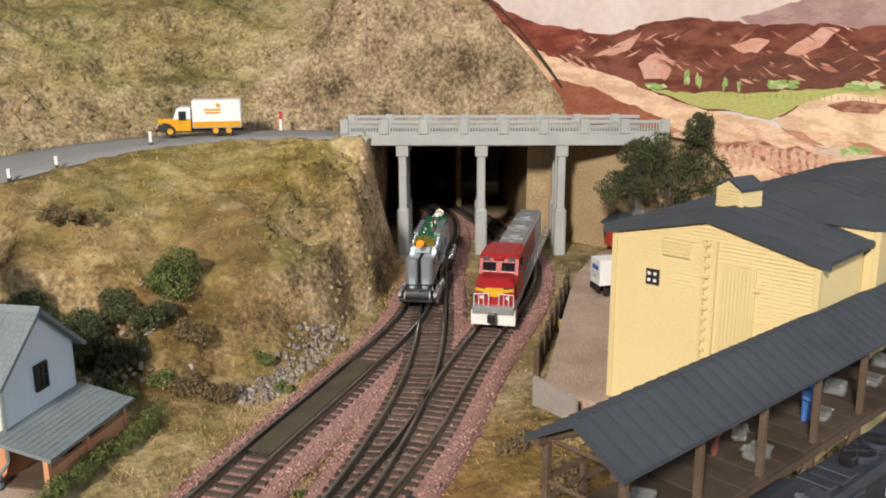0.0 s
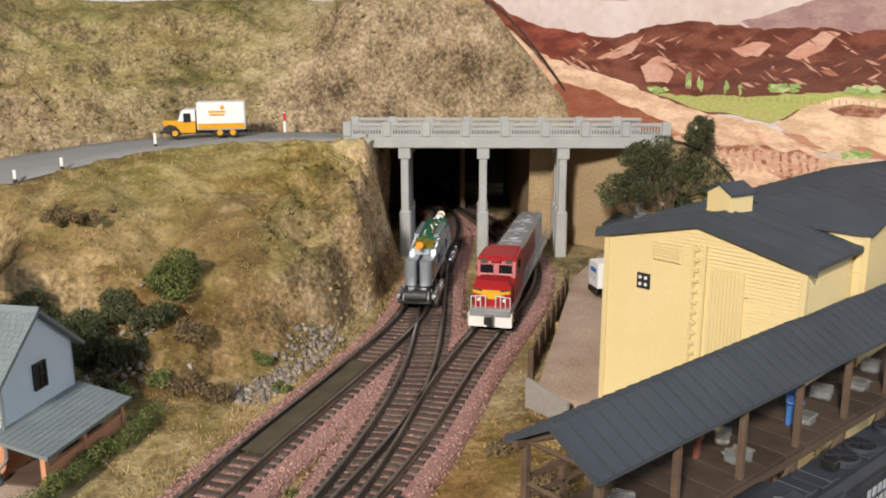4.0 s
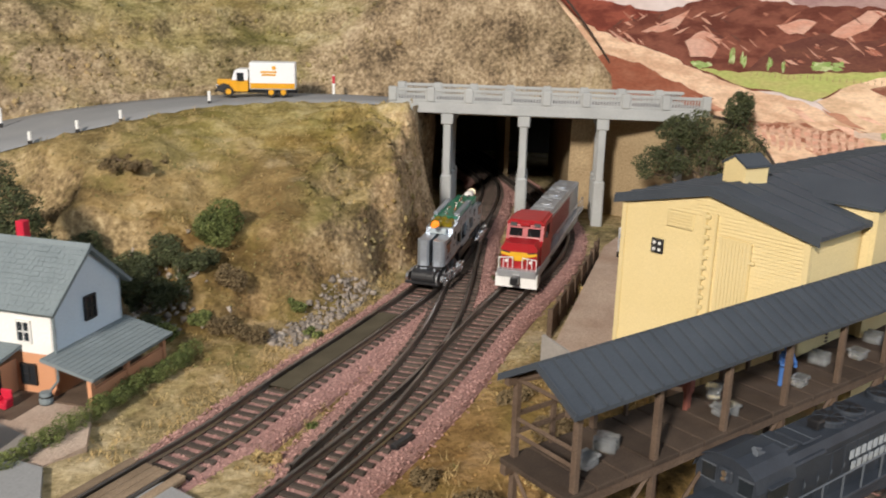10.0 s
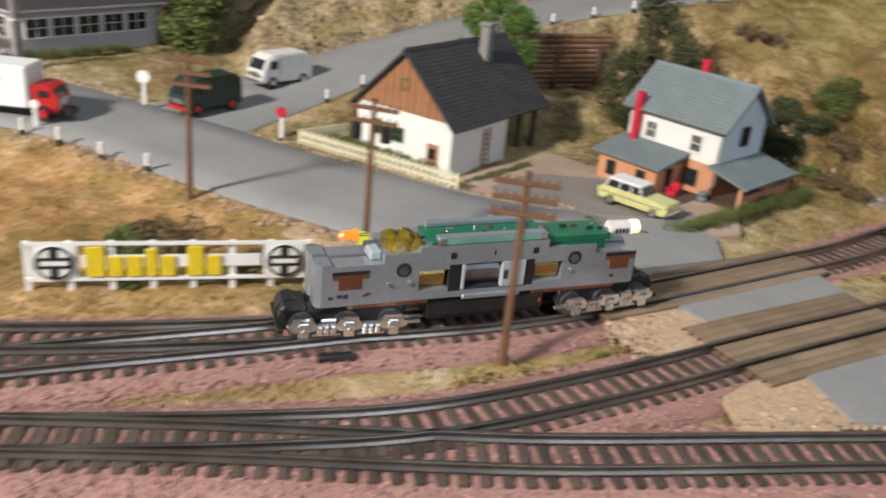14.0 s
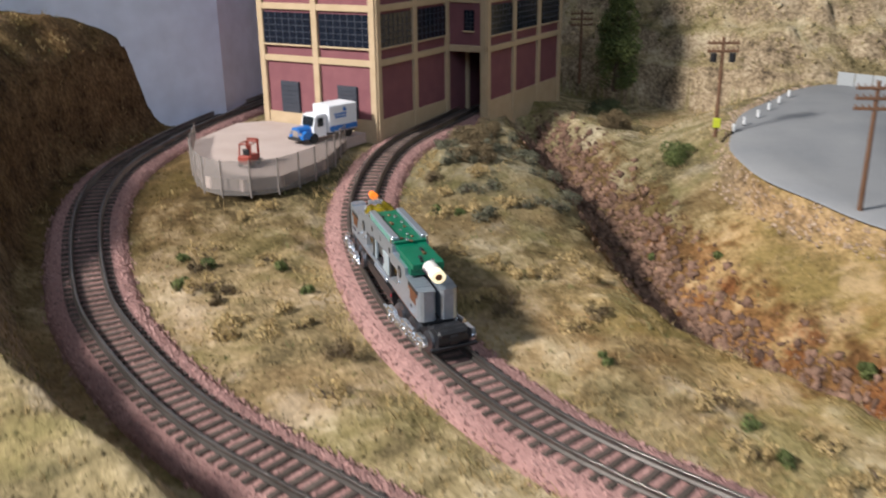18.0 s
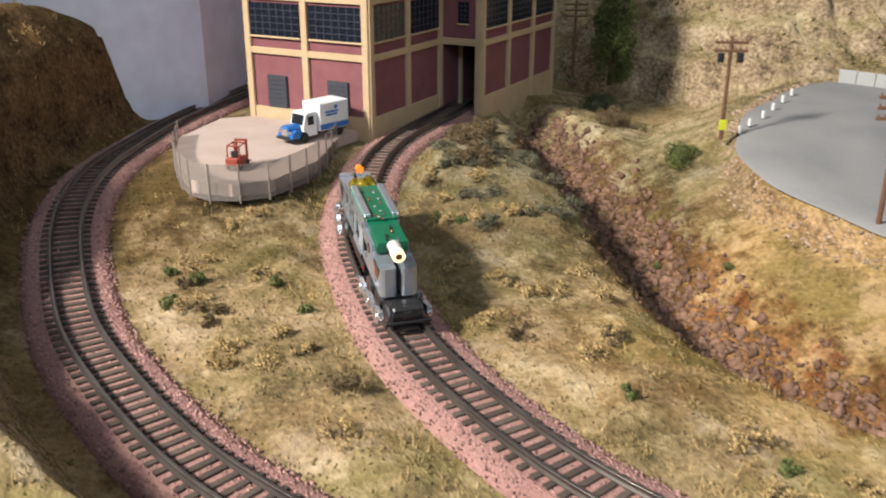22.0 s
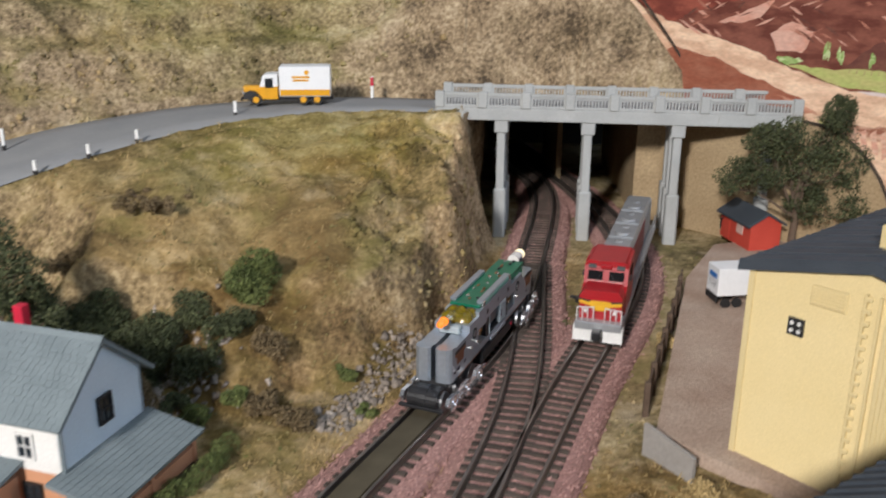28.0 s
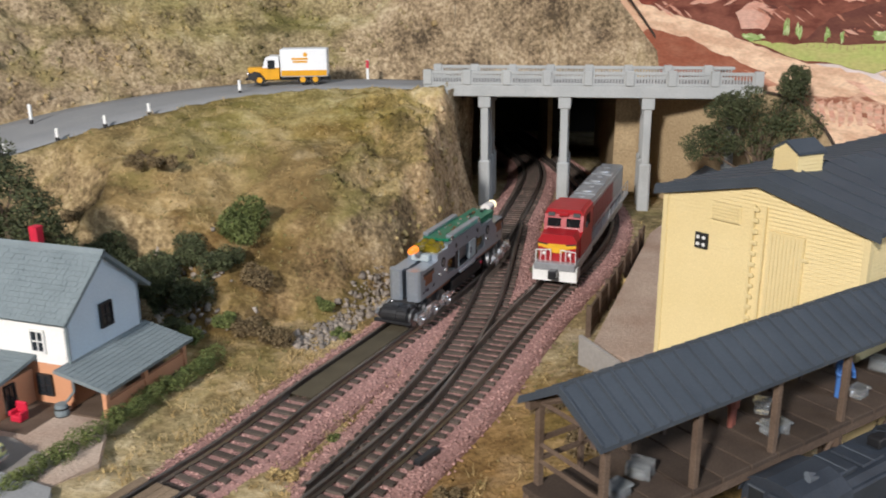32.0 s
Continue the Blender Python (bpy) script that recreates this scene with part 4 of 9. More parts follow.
def build_depot():
    root = thing("depot_building", "cream-yellow clapboard depot with a dark grey roof and cupola", "building", 51, 254.5, -4, -44.3)
    W, H, R, D = 60, 57, 64.0, 165
    top = lambda x: H + (R - H) * (1 - abs(x - W / 2) / (W / 2))
    part("wall", Shape().prism([(0, 0), (W, 0), (W, H), (W / 2, R), (0, H)], "y", 0, 1.5), M_YELLOW, root, "cream clapboard gable wall")
    for board in clapboard(0, W, 0, top):
        part("clapboard", board, M_YELLOW, root)
    for x in (0, W - 1.5):
        part("wall", Shape().box(x, 1.5, 0, x + 1.5, D, H), M_YELLOW, root)
    for board in clapboard(0, D, 0, lambda x: H):
        part("clapboard", board, M_YELLOW, root).matrix_local = pose(W * MM, 0, 0, 0, 0, 90)
    part("wall", Shape().prism([(0, 0), (W, 0), (W, H), (W / 2, R), (0, H)], "y", D - 1.5, D), M_YELLOW, root)
    for sx in (-1, 1):
        a, b = W / 2, W / 2 + sx * (W / 2 + 3.2)
        zb = H - 3.2 * (R - H) / (W / 2)
        roof = part("roof_slope", Shape().prism([(a, R + 1.6), (b, zb + 1.6), (b, zb + 0.4), (a, R + 0.4)], "y", -1.8, D + 4), M_ROOF, root)
        for k in range(22):
            y = -1.4 + k * 8
            part("roof_seam", Shape().prism([(a, R + 1.95), (b, zb + 1.95), (b, zb + 1.55), (a, R + 1.55)], "y", y, y + 0.5), M_ROOF, roof)
        part("barge_board", Shape().prism([(a, R + 0.5), (b, zb + 0.5), (b, zb - 1.0), (a, R - 1.0)], "y", -2.0, -1.6), M_ROOF, root)
    for x in (-0.5, W - 1.1):
        part("corner_board", Shape().box(x, -0.8, 0, x + 1.6, 0.9, H), M_YELLOW, root)
    door = part("tall_door", Shape().box(W / 2 + 4, -1.0, 2, W / 2 + 14, -0.2, 52), M_YELLOW, root, "tall cream plank door")
    for k in range(9):
        part("plank", Shape().box(W / 2 + 4.3 + k * 1.07, -1.25, 2.4, W / 2 + 5.15 + k * 1.07, -0.9, 51.6), M_YELLOW, door)
    for z in (14, 30, 46):
        part("hinge", Shape().box(W / 2 + 13.4, -1.25, z, W / 2 + 15.4, -0.6, z + 0.9, 0.15), M_YELLOW, door)
    lad = part("wall_ladder", Shape().box(W / 2 - 1.2, -1.2, 1, W / 2 - 0.6, -0.3, 58), M_YELLOW, root, "cream cleat ladder")
    part("stile", Shape().box(W / 2 + 2.2, -1.2, 1, W / 2 + 2.8, -0.3, 58), M_YELLOW, lad)
    for k in range(19):
        part("rung", Shape().box(W / 2 - 1.4, -1.3, 2.2 + 3 * k, W / 2 + 0.6, -0.5, 3.4 + 3 * k, 0.2), M_YELLOW, lad)
    vent = part("louvre_panel", Shape().box(16, -0.9, 51.5, 25, -0.2, 56.5, 0.2), M_YELLOW, root)
    for k in range(5):
        part("slat", Shape().box(16.5, -1.2, 52 + 0.9 * k, 24.5, -0.8, 52.5 + 0.9 * k), M_YELLOW, vent)
    sign = part("emblem_plate", Shape().box(11.4, -1.1, 42.5, 15.5, -0.5, 46.9), M_BLACK, root, "black square emblem plate with white quarters")
    for dx in (0, 1):
        for dz in (0, 1):
            cx, cz = 12.5 + 1.9 * dx, 43.7 + 2.0 * dz
            part("white_quarter", Shape().tube((cx, -1.15, cz), (cx, -1.3, cz), 0.55, n=8), M_WHITE, sign)
    cup = part("cupola", Shape().prism([(-4.6, 0), (4.6, 0), (4.6, 8.2), (0, 10.8), (-4.6, 8.2)], "y", -5, 5), M_YELLOW, root, "small cream cupola on the ridge")
    cup.matrix_local = pose(0.0285, 0.0185, (R - 1.4) * MM, 0, 0, -14) @ Matrix.Scale(0.9, 4)
    for sx in (-1, 1):
        part("cupola_roof", Shape().prism([(0, 11.7), (sx * 5.5, 8.6), (sx * 5.5, 7.8), (0, 10.8)], "y", -5.6, 5.6), M_ROOF, cup)
        for k in range(6):
            part("clapboard", Shape().prism([(sx * 4.55, 1.4 + 1.1 * k), (sx * 4.95, 1.4 + 1.1 * k), (sx * 4.6, 2.5 + 1.1 * k), (sx * 4.55, 2.5 + 1.1 * k)], "y", -4.9, 4.9), M_YELLOW, cup)
    for board in clapboard(-4.5, 4.5, 1.4, lambda x: 8.2 + 2.6 * (1 - abs(x) / 4.6)):
        part("clapboard", board, M_YELLOW, cup).matrix_local = pose(0, -0.005, 0)
    # the cross wing on the eastern slope
    wing = part("cross_wing", Shape().prism([(29, 0), (57, 0), (57, 61), (43, 64.6), (29, 61)], "x", W - 26, W + 4), M_YELLOW, root)
    for sy in (-1, 1):
        part("wing_roof", Shape().prism([(43, 65.9), (43 + sy * 15.4, 61.9), (43 + sy * 15.4, 61.0), (43, 64.7)], "x", 30, W + 5.4), M_ROOF, wing)
    for k in range(54):
        part("clapboard", Shape().prism([(29, 1.1 * k), (28.45, 1.1 * k), (28.94, 1.1 * k + 1.1), (29, 1.1 * k + 1.1)], "x", W + 0.7 if k < 50 else W - 14, W + 4), M_YELLOW, wing)
    part("corner_board", Shape().box(W + 2.9, 28.2, 0, W + 4.4, 29.6, 60.8), M_YELLOW, wing)
    return root


build_depot()


M_DECK = material("dark_deck_boards", (0.050, 0.036, 0.028), 0.9, other=(0.080, 0.058, 0.043), scale=180, fine=2500, bump=0.4, depth=0.0002, piece=0.25)


def build_platform():
    root = thing("freight_platform", "dark timber freight platform with a long grey gabled roof", "platform shelter", 24.5, 141.5, -4, 41.5)
    n, step, half = 9, 23.0, 8.6
    deck, eave, ridge = 24.0, 42.0, 47.0
    for k in range(24):
        part("deck_plank", Shape().box(-3 + k * 8.3, -half - 1.2, deck - 1.2, -3 + k * 8.3 + 8.0, half + 1.2, deck, 0.15), M_DECK, root)
    for y in (-half, half):
        part("beam", Shape().box(-3, y - 0.8, deck - 3.4, n * step - 15, y + 0.8, deck - 1.2), M_OLDWOOD, root)
        part("plate", Shape().box(-3, y - 0.7, eave - 1.6, n * step - 15, y + 0.7, eave), M_OLDWOOD, root)
        for k in range(n):
            x = k * step
            part("post", Shape().box(x - 0.68, y - 0.68, -13, x + 0.68, y + 0.68, eave, 0.1), M_OLDWOOD, root)
            if k < n - 1 and y < 0:
                part("brace", Shape().wire([(x + 1, y, 1), (x + step - 1, y, deck - 3)], 0.55, 4), M_OLDWOOD, root)
    for x in (0,):
        for a, b in (((x, -half, 1), (x, half, deck - 3)), ((x, half, 1), (x, -half, deck - 3)), ((x, -half, deck + 5), (x, half, deck + 5)), ((x, -half, deck + 8.5), (x, half, deck + 8.5)), ((x, -half, eave - 1), (x, half, eave - 1))):
            part("brace", Shape().wire([a, b], 0.55, 4), M_OLDWOOD, root)
    for z in (deck + 5, deck + 9):
        part("handrail", Shape().box(0, half - 0.4, z, n * step - 24, half + 0.4, z + 0.8), M_OLDWOOD, root)
    for k in range(n - 1):
        part("baluster", Shape().box(k * step + 10, half - 0.4, deck, k * step + 11, half + 0.4, deck + 9), M_OLDWOOD, root)
    for k in range(n):
        x = k * step
        part("truss", Shape().wire([(x, -half - 1.4, eave - 1.9), (x, 0, ridge - 1.8), (x, half + 1.4, eave - 1.9)], 0.6, 4), M_OLDWOOD, root)
    over = 2.4
    for s in (-1, 1):
        drop = (ridge - eave) * over / half
        roof = part("roof_slope", Shape().prism([(0, ridge + 0.9), (s * (half + over), eave - drop + 0.9), (s * (half + over), eave - drop), (0, ridge)], "x", -3.5, n * step - 10), M_ROOF, root)
        for k in range(50):
            x = -3.3 + k * 4.0
            part("roof_batten", Shape().prism([(0, ridge + 1.55), (s * (half + over), eave - drop + 1.55), (s * (half + over), eave - drop + 0.8), (0, ridge + 0.8)], "x", x, x + 0.5), M_ROOF, roof)
    return root


PLATFORM = build_platform()
M_CRATE = material("clear_plastic_block", (0.70, 0.73, 0.74), 0.12, 0.0, bump=0.1, glass=0.8)


def platform_load(x, y, w, d, h, turn, shape):
    p = PLATFORM.matrix_world @ Vector((x * MM, y * MM, 0.02405))
    r = thing("crate", "shiny clear-silver block-shaped freight crate on the platform", "crate", p.x / MM, p.y / MM, p.z / MM, 41.5 + turn, group="crates on the platform")
    part("box", Shape().box(-w / 2, -d / 2, 0, w / 2, d / 2, h, 0.5), M_CRATE, r)
    part("lid", Shape().box(-w / 2 - 0.3, -d / 2 - 0.3, h, w / 2 + 0.3, d / 2 + 0.3, h + 0.7, 0.25), M_CRATE, r)
    if shape:
        for s in (-1, 1):
            part("strap", Shape().box(s * w * 0.25 - 0.4, -d / 2 - 0.45, 0, s * w * 0.25 + 0.4, d / 2 + 0.45, h + 0.9), M_CRATE, r)


for q in ((9, -3, 6, 4.5, 3, 10, 0), (18, 0, 6.5, 5, 3, 25, 1), (53, -4, 8, 4.5, 2.6, -5, 1), (58, 3, 4, 4, 4, 30, 0), (82, -4.5, 5, 4, 3, 5, 0), (100, 1, 6, 5, 3.4, 12, 1), (112, -3, 5, 5, 3, 0, 0), (128, 1, 7, 5, 3, 8, 1), (150, -2, 6, 5, 3, -8, 0)):
    platform_load(q[0], q[1], q[2] * 0.78, q[3] * 0.78, q[4] * 0.66, q[5], q[6])


def figurine(x, y, z, turn, coat, legs, label):
    """A tiny painted figure, kept as a plain doll shape."""
    s = Shape()
    for d in (-0.75, 0.75):
        s.tube((d, 0, 0), (d * 0.9, 0, 4.6), 0.65, 0.75, 7)
    s.tube((0, 0, 4.4), (0, 0, 8.6), 1.35, 1.55, 9).tube((0, 0, 8.6), (0, 0, 9.2), 1.5, 0.5, 9)
    s.wire([(-1.6, 0, 8.3), (-2.1, 0.8, 6.2), (-1.2, 2.2, 5.8)], 0.45, 6).wire([(1.6, 0, 8.3), (2.1, 0.8, 6.2), (1.2, 2.2, 5.8)], 0.45, 6)
    s.tube((0, 0, 9.2), (0, 0, 10.9), 0.85, 0.75, 9).tube((0, 0, 10.7), (0, 0, 11.1), 1.25, 0.7, 9)
    ob = part("figurine", s, coat)
    ob.matrix_world = pose(x * MM, y * MM, z * MM, 0, 0, turn)
    return tagged(ob, label, "figurine")


def on_platform(x, y, dz=0.02405):
    p = PLATFORM.matrix_world @ Vector((x * MM, y * MM, dz))
    return p.x / MM, p.y / MM, p.z / MM


figurine(*on_platform(48, 3), 60, material("dull_red_coat", (0.22, 0.07, 0.05), 0.7), None, "plain dull-red doll figure on the freight platform")
figurine(*on_platform(79, -2), 200, material("denim_blue", (0.05, 0.15, 0.42), 0.7), None, "plain blue doll figure on the freight platform")

# ---------------------------------------------------------------- brick warehouse and its lot
M_BRICK = material("plum_brick", (0.19, 0.075, 0.085), 0.85, other=(0.24, 0.10, 0.105), scale=120, fine=2600, bump=0.4, depth=0.0002)
M_TRIM = material("tan_stone_trim", (0.45, 0.33, 0.19), 0.8, other=(0.52, 0.39, 0.24), scale=120, fine=1800, bump=0.2, depth=0.0002)
M_DARKPANE = material("dark_blue_panes", (0.012, 0.016, 0.026), 0.15, bump=0.0)
M_MUNTIN = material("slate_muntin", (0.05, 0.055, 0.07), 0.5, bump=0.0)
M_FENCE = material("grey_mesh_fence", (0.34, 0.30, 0.27), 0.7, other=(0.28, 0.25, 0.22), scale=200, fine=3000, bump=0.1)
M_FENCE.node_tree.nodes["Principled BSDF"].inputs["Alpha"].default_value = 0.36
M_FPOST = material("dull_fence_post", (0.26, 0.22, 0.19), 0.6, bump=0.0)


def window_unit(parent, m, x0, x1, z0, z1, cols, rows):
    w = part("window", Shape().box(x0, -0.2, z0, x1, 0.9, z1, m=None), M_DARKPANE, parent, "dark many-paned steel window")
    w.matrix_local = m
    for k in range(1, cols):
        x = x0 + (x1 - x0) * k / cols
        part("muntin", Shape().box(x - 0.16, -0.45, z0, x + 0.16, -0.1, z1), M_MUNTIN, w)
    for k in range(1, rows):
        z = z0 + (z1 - z0) * k / rows
        part("muntin", Shape().box(x0, -0.42, z - 0.16, x1, -0.1, z + 0.16), M_MUNTIN, w)
    part("sill", Shape().box(x0 - 0.4, -1.1, z0 - 0.9, x1 + 0.4, 0, z0, 0.15), M_TRIM, w)
    return w


def facade(root, m, width, bays, storeys, z0, opening=0.0, narrow=False, doors=()):
    """A wall in the xz plane that faces -y, placed by m: brick panels between stone piers and bands."""
    heights = [35] + [26.5] * (storeys - 1)
    lift = 35.0 if opening else 0.0
    total = sum(heights)
    def put(name, shape, mat, label=""):
        ob = part(name, shape, mat, root, label)
        ob.matrix_local = m
        return ob
    put("wall", Shape().box(0, 0.8, lift, width, 3, total), M_BRICK)
    if not opening:
        put("plinth_course", Shape().box(0, -0.3, -18, width, 0.9, 6.5), M_TRIM)
    pier = 3.6
    for k in range(bays + 1):
        x = min(max(k * width / bays, pier / 2), width - pier / 2)
        if narrow and k == 0:
            continue
        put("pier", Shape().box(x - pier / 2, -0.9, -18, x + pier / 2, 0.9, total, 0.2), M_TRIM)
    z = 0
    for i, h in enumerate(heights):
        if i or opening:
            put("band_course", Shape().box(0, -0.7, z - 1.6, width, 0.85, z + 1.6, 0.2), M_TRIM) if not (opening and i == 0) else None
        for k in range(bays):
            a, b = k * width / bays + pier / 2 + 1.2, (k + 1) * width / bays - pier / 2 - 1.2
            if i == 0:
                if opening:
                    continue
                if k in doors:
                    mid = (a + b) / 2
                    d = put("loading_door", Shape().box(mid - 6, -0.35, 6.5, mid + 6, 0.85, 23, 0.1), M_MUNTIN, "dark slate roller door")
                    for j in range(7):
                        part("slat", Shape().box(mid - 5.8, -0.6, 7.2 + 2.25 * j, mid + 5.8, -0.3, 9.0 + 2.25 * j), M_MUNTIN, d)
                continue
            if narrow:
                mid = (a + b) / 2 + 1
                window_unit(root, m, mid - 3, mid + 3, z + 10, z + 21, 3, 5)
            else:
                window_unit(root, m, a, b, z + 7.5, z + 23.5, 7, 5)
        z += h
    put("cornice", Shape().box(-0.5, -1.6, total, width + 0.5, 3.2, total + 5, 0.5), M_TRIM)


def build_warehouse():
    turn = 41.7
    root = thing("brick_warehouse", "plum brick warehouse with tan stone piers and dark windows", "building", -693, -177, 12, turn)
    W1, D1, W2, D2, S = 74, 73, 24, 105, 4
    front = Matrix.Identity(4)
    facade(root, front, W1, 2, S, 0, doors=(0, 1))
    facade(root, pose(W1 * MM, 0, 0, 0, 0, 90), D1, 2, S, 0)
    facade(root, pose(W1 * MM, D1 * MM, 0), W2, 1, S, 0, opening=24, narrow=True)
    facade(root, pose((W1 + W2) * MM, D1 * MM, 0, 0, 0, 90), D2, 3, S, 0)
    part("wall", Shape().box(0, 0, -3, 3, D1 + D2, 114.5), M_BRICK, root)
    part("wall", Shape().box(0, D1 + D2 - 3, -3, W1 + W2, D1 + D2, 114.5), M_BRICK, root)
    part("lintel", Shape().box(W1 - 1, D1 - 0.9, 33.5, W1 + W2, D1 + 3, 37.0, 0.2), M_TRIM, root)
    part("inner_wall", Shape().box(W1 - 3, D1, -3, W1, D1 + D2, 40), M_BRICK, root)
    part("roof", Shape().box(0, 0, 110, W1, D1 + D2, 112).box(W1, D1, 110, W1 + W2, D1 + D2, 112), M_ROOF, root)
    for k in range(4):
        part("interior_post", Shape().box(W1 + 1, D1 + 18 + 24 * k, -3, W1 + 3, D1 + 20 + 24 * k, 34), M_TRIM, root)
    return root


build_warehouse()


def build_lot():
    pts = [(-690, -193), (-655, -217), (-614, -222), (-580, -218), (-569, -204), (-570, -188), (-592, -165), (-630, -146), (-640, -134), (-690, -176)]
    s = Shape().prism([(x + 690, y + 180) for x, y in pts], "z", -5, 0)
    ob = part("lot_pavement", s, material("pale_pink_gravel", (0.42, 0.33, 0.28), 0.95, other=(0.50, 0.41, 0.36), scale=50, fine=1600, bump=0.5, depth=0.0004, vary=0.14))
    ob.matrix_world = pose(-0.690, -0.180, 0.0128)
    tagged(ob, "pale pinkish gravel yard in front of the warehouse", "yard", kind="structure")
    fence = thing("mesh_fence", "low grey mesh fence round the gravel yard", "fence", -690, -180, 11)
    line = curve_points([(x + 690, y + 180) for x, y in pts[1:8]], 3.0)
    for a, b in zip(line[:-1:4], line[4::4]):
        dx, dy = b - a
        ln = math.hypot(dx, dy)
        p = part("panel", Shape().box(0, -0.15, -5, ln, 0.15, 9.5), M_FENCE, fence)
        p.matrix_local = pose(a[0] * MM, a[1] * MM, 0, 0, 0, math.degrees(math.atan2(dy, dx)))
        part("post", Shape().tube((a[0], a[1], -6), (a[0], a[1], 10.0), 0.4, n=6), M_FPOST, fence)
        part("top_rail", Shape().tube((a[0], a[1], 9.6), (b[0], b[1], 9.6), 0.16, n=5), M_FENCE, fence)


build_lot()

# ---------------------------------------------------------------- the two houses, the cafe, the red hut
M_STUCCO = material("white_stucco", (0.78, 0.77, 0.74), 0.85, other=(0.70, 0.69, 0.66), scale=80, fine=1500, bump=0.25, depth=0.0002)
M_BROWNWOOD = material("rust_brown_boards", (0.27, 0.12, 0.055), 0.8, other=(0.34, 0.16, 0.075), scale=120, fine=2000, bump=0.2, depth=0.0002)
M_SHINGLE = material("charcoal_shingles", (0.040, 0.040, 0.043), 0.85, other=(0.065, 0.065, 0.068), scale=150, fine=2500, bump=0.3, depth=0.0002)
M_GREYSHINGLE = material("blue_grey_shingles", (0.155, 0.185, 0.195), 0.85, other=(0.20, 0.235, 0.245), scale=120, fine=2200, bump=0.3, depth=0.0002)
# white gable and back walls, their bluish shade put into the colour
M_SHADEDWALL = material("bluish_shaded_boards", (0.56, 0.66, 0.74), 0.75, other=(0.62, 0.71, 0.78), scale=90, fine=1800, bump=0.1, depth=0.0001)
M_ORANGE = material("orange_brick_paint", (0.52, 0.245, 0.125), 0.8, other=(0.58, 0.29, 0.16), scale=120, fine=2500, bump=0.25, depth=0.0002)
M_GREEN = material("green_shutters", (0.06, 0.11, 0.035), 0.7, bump=0.05)
M_REDPIPE = material("bright_red_paint", (0.55, 0.015, 0.045), 0.5, bump=0.05)
M_CREAM = material("cream_picket_paint", (0.74, 0.70, 0.50), 0.7, other=(0.66, 0.62, 0.44), scale=200, bump=0.05)
M_GREYSTONE = material("grey_chimney_stone", (0.20, 0.19, 0.18), 0.9, other=(0.28, 0.27, 0.25), scale=300, fine=1500, bump=0.5, depth=0.0003)


def small_window(parent, m, w, h, trim, label="small dark-paned window"):
    """A window centred at the origin of m, in the xz plane, facing -y."""
    win = part("window", Shape().box(-w / 2, -0.1, -h / 2, w / 2, 0.5, h / 2), M_GLASS, parent, label)
    win.matrix_local = m
    t = 0.45
    part("frame", Shape().box(-w / 2 - t, -0.5, -h / 2 - t, -w / 2 + 0.1, 0.3, h / 2 + t).box(w / 2 - 0.1, -0.5, -h / 2 - t, w / 2 + t, 0.3, h / 2 + t)
         .box(-w / 2, -0.5, h / 2 - 0.1, w / 2, 0.3, h / 2 + t).box(-w / 2, -0.5, -h / 2 - t, w / 2, 0.3, -h / 2 + 0.1), trim, win)
    part("muntin", Shape().box(-0.14, -0.35, -h / 2, 0.14, 0, h / 2).box(-w / 2, -0.33, -0.14, w / 2, 0, 0.14), trim, win)
    return win


def shingle_slope(parent, length, run, m, mat, pitch=1.7, name="roof_slope", label=""):
    """A roof slope: x along the eave from 0 to length, y up the slope from 0 to run, overlapping courses."""
    slab = part(name, Shape().box(0, 0, -0.9, length, run, 0), mat, parent, label)
    slab.matrix_local = m
    s = Shape()
    rng = random.Random(int(length * 7 + run))
    y = 0.0
    while y < run:
        x = -rng.random() * 1.5
        while x < length:
            w = rng.uniform(1.5, 2.3)
            a, b = max(0, x), min(length, x + w - 0.08)
            if b - a > 0.2:
                z = 0.15 + rng.uniform(0, 0.10)
                t = min(pitch * 1.15, run - y)
                s.prism([(y, 0.0), (y, z), (y + t, 0.05), (y + t, 0.0)], "x", a, b)
            x += w
        y += pitch
    tagged(part("shingles", s, mat, slab), kind="stuff")
    return slab


def gable_roof(parent, x0, x1, y0, y1, eave, ridge, over, mat):
    """A roof whose ridge runs along y, over x0..x1."""
    mid, half = (x0 + x1) / 2, (x1 - x0) / 2
    ang = math.degrees(math.atan2(ridge - eave, half))
    run = (half + over) / math.cos(radians(ang))
    drop = over * math.tan(radians(ang))
    ln = y1 - y0 + 2 * over
    shingle_slope(parent, ln, run, pose((x0 - over) * MM, (y1 + over) * MM, (eave - drop + 0.9) * MM, 0, 0, -90) @ pose(0, 0, 0, ang, 0, 0), mat)
    shingle_slope(parent, ln, run, pose((x1 + over) * MM, (y0 - over) * MM, (eave - drop + 0.9) * MM, 0, 0, 90) @ pose(0, 0, 0, ang, 0, 0), mat)
    part("ridge_cap", Shape().prism([(mid - 1, ridge + 0.4), (mid, ridge + 1.7), (mid + 1, ridge + 0.4)], "y", y0 - over, y1 + over), mat, parent)


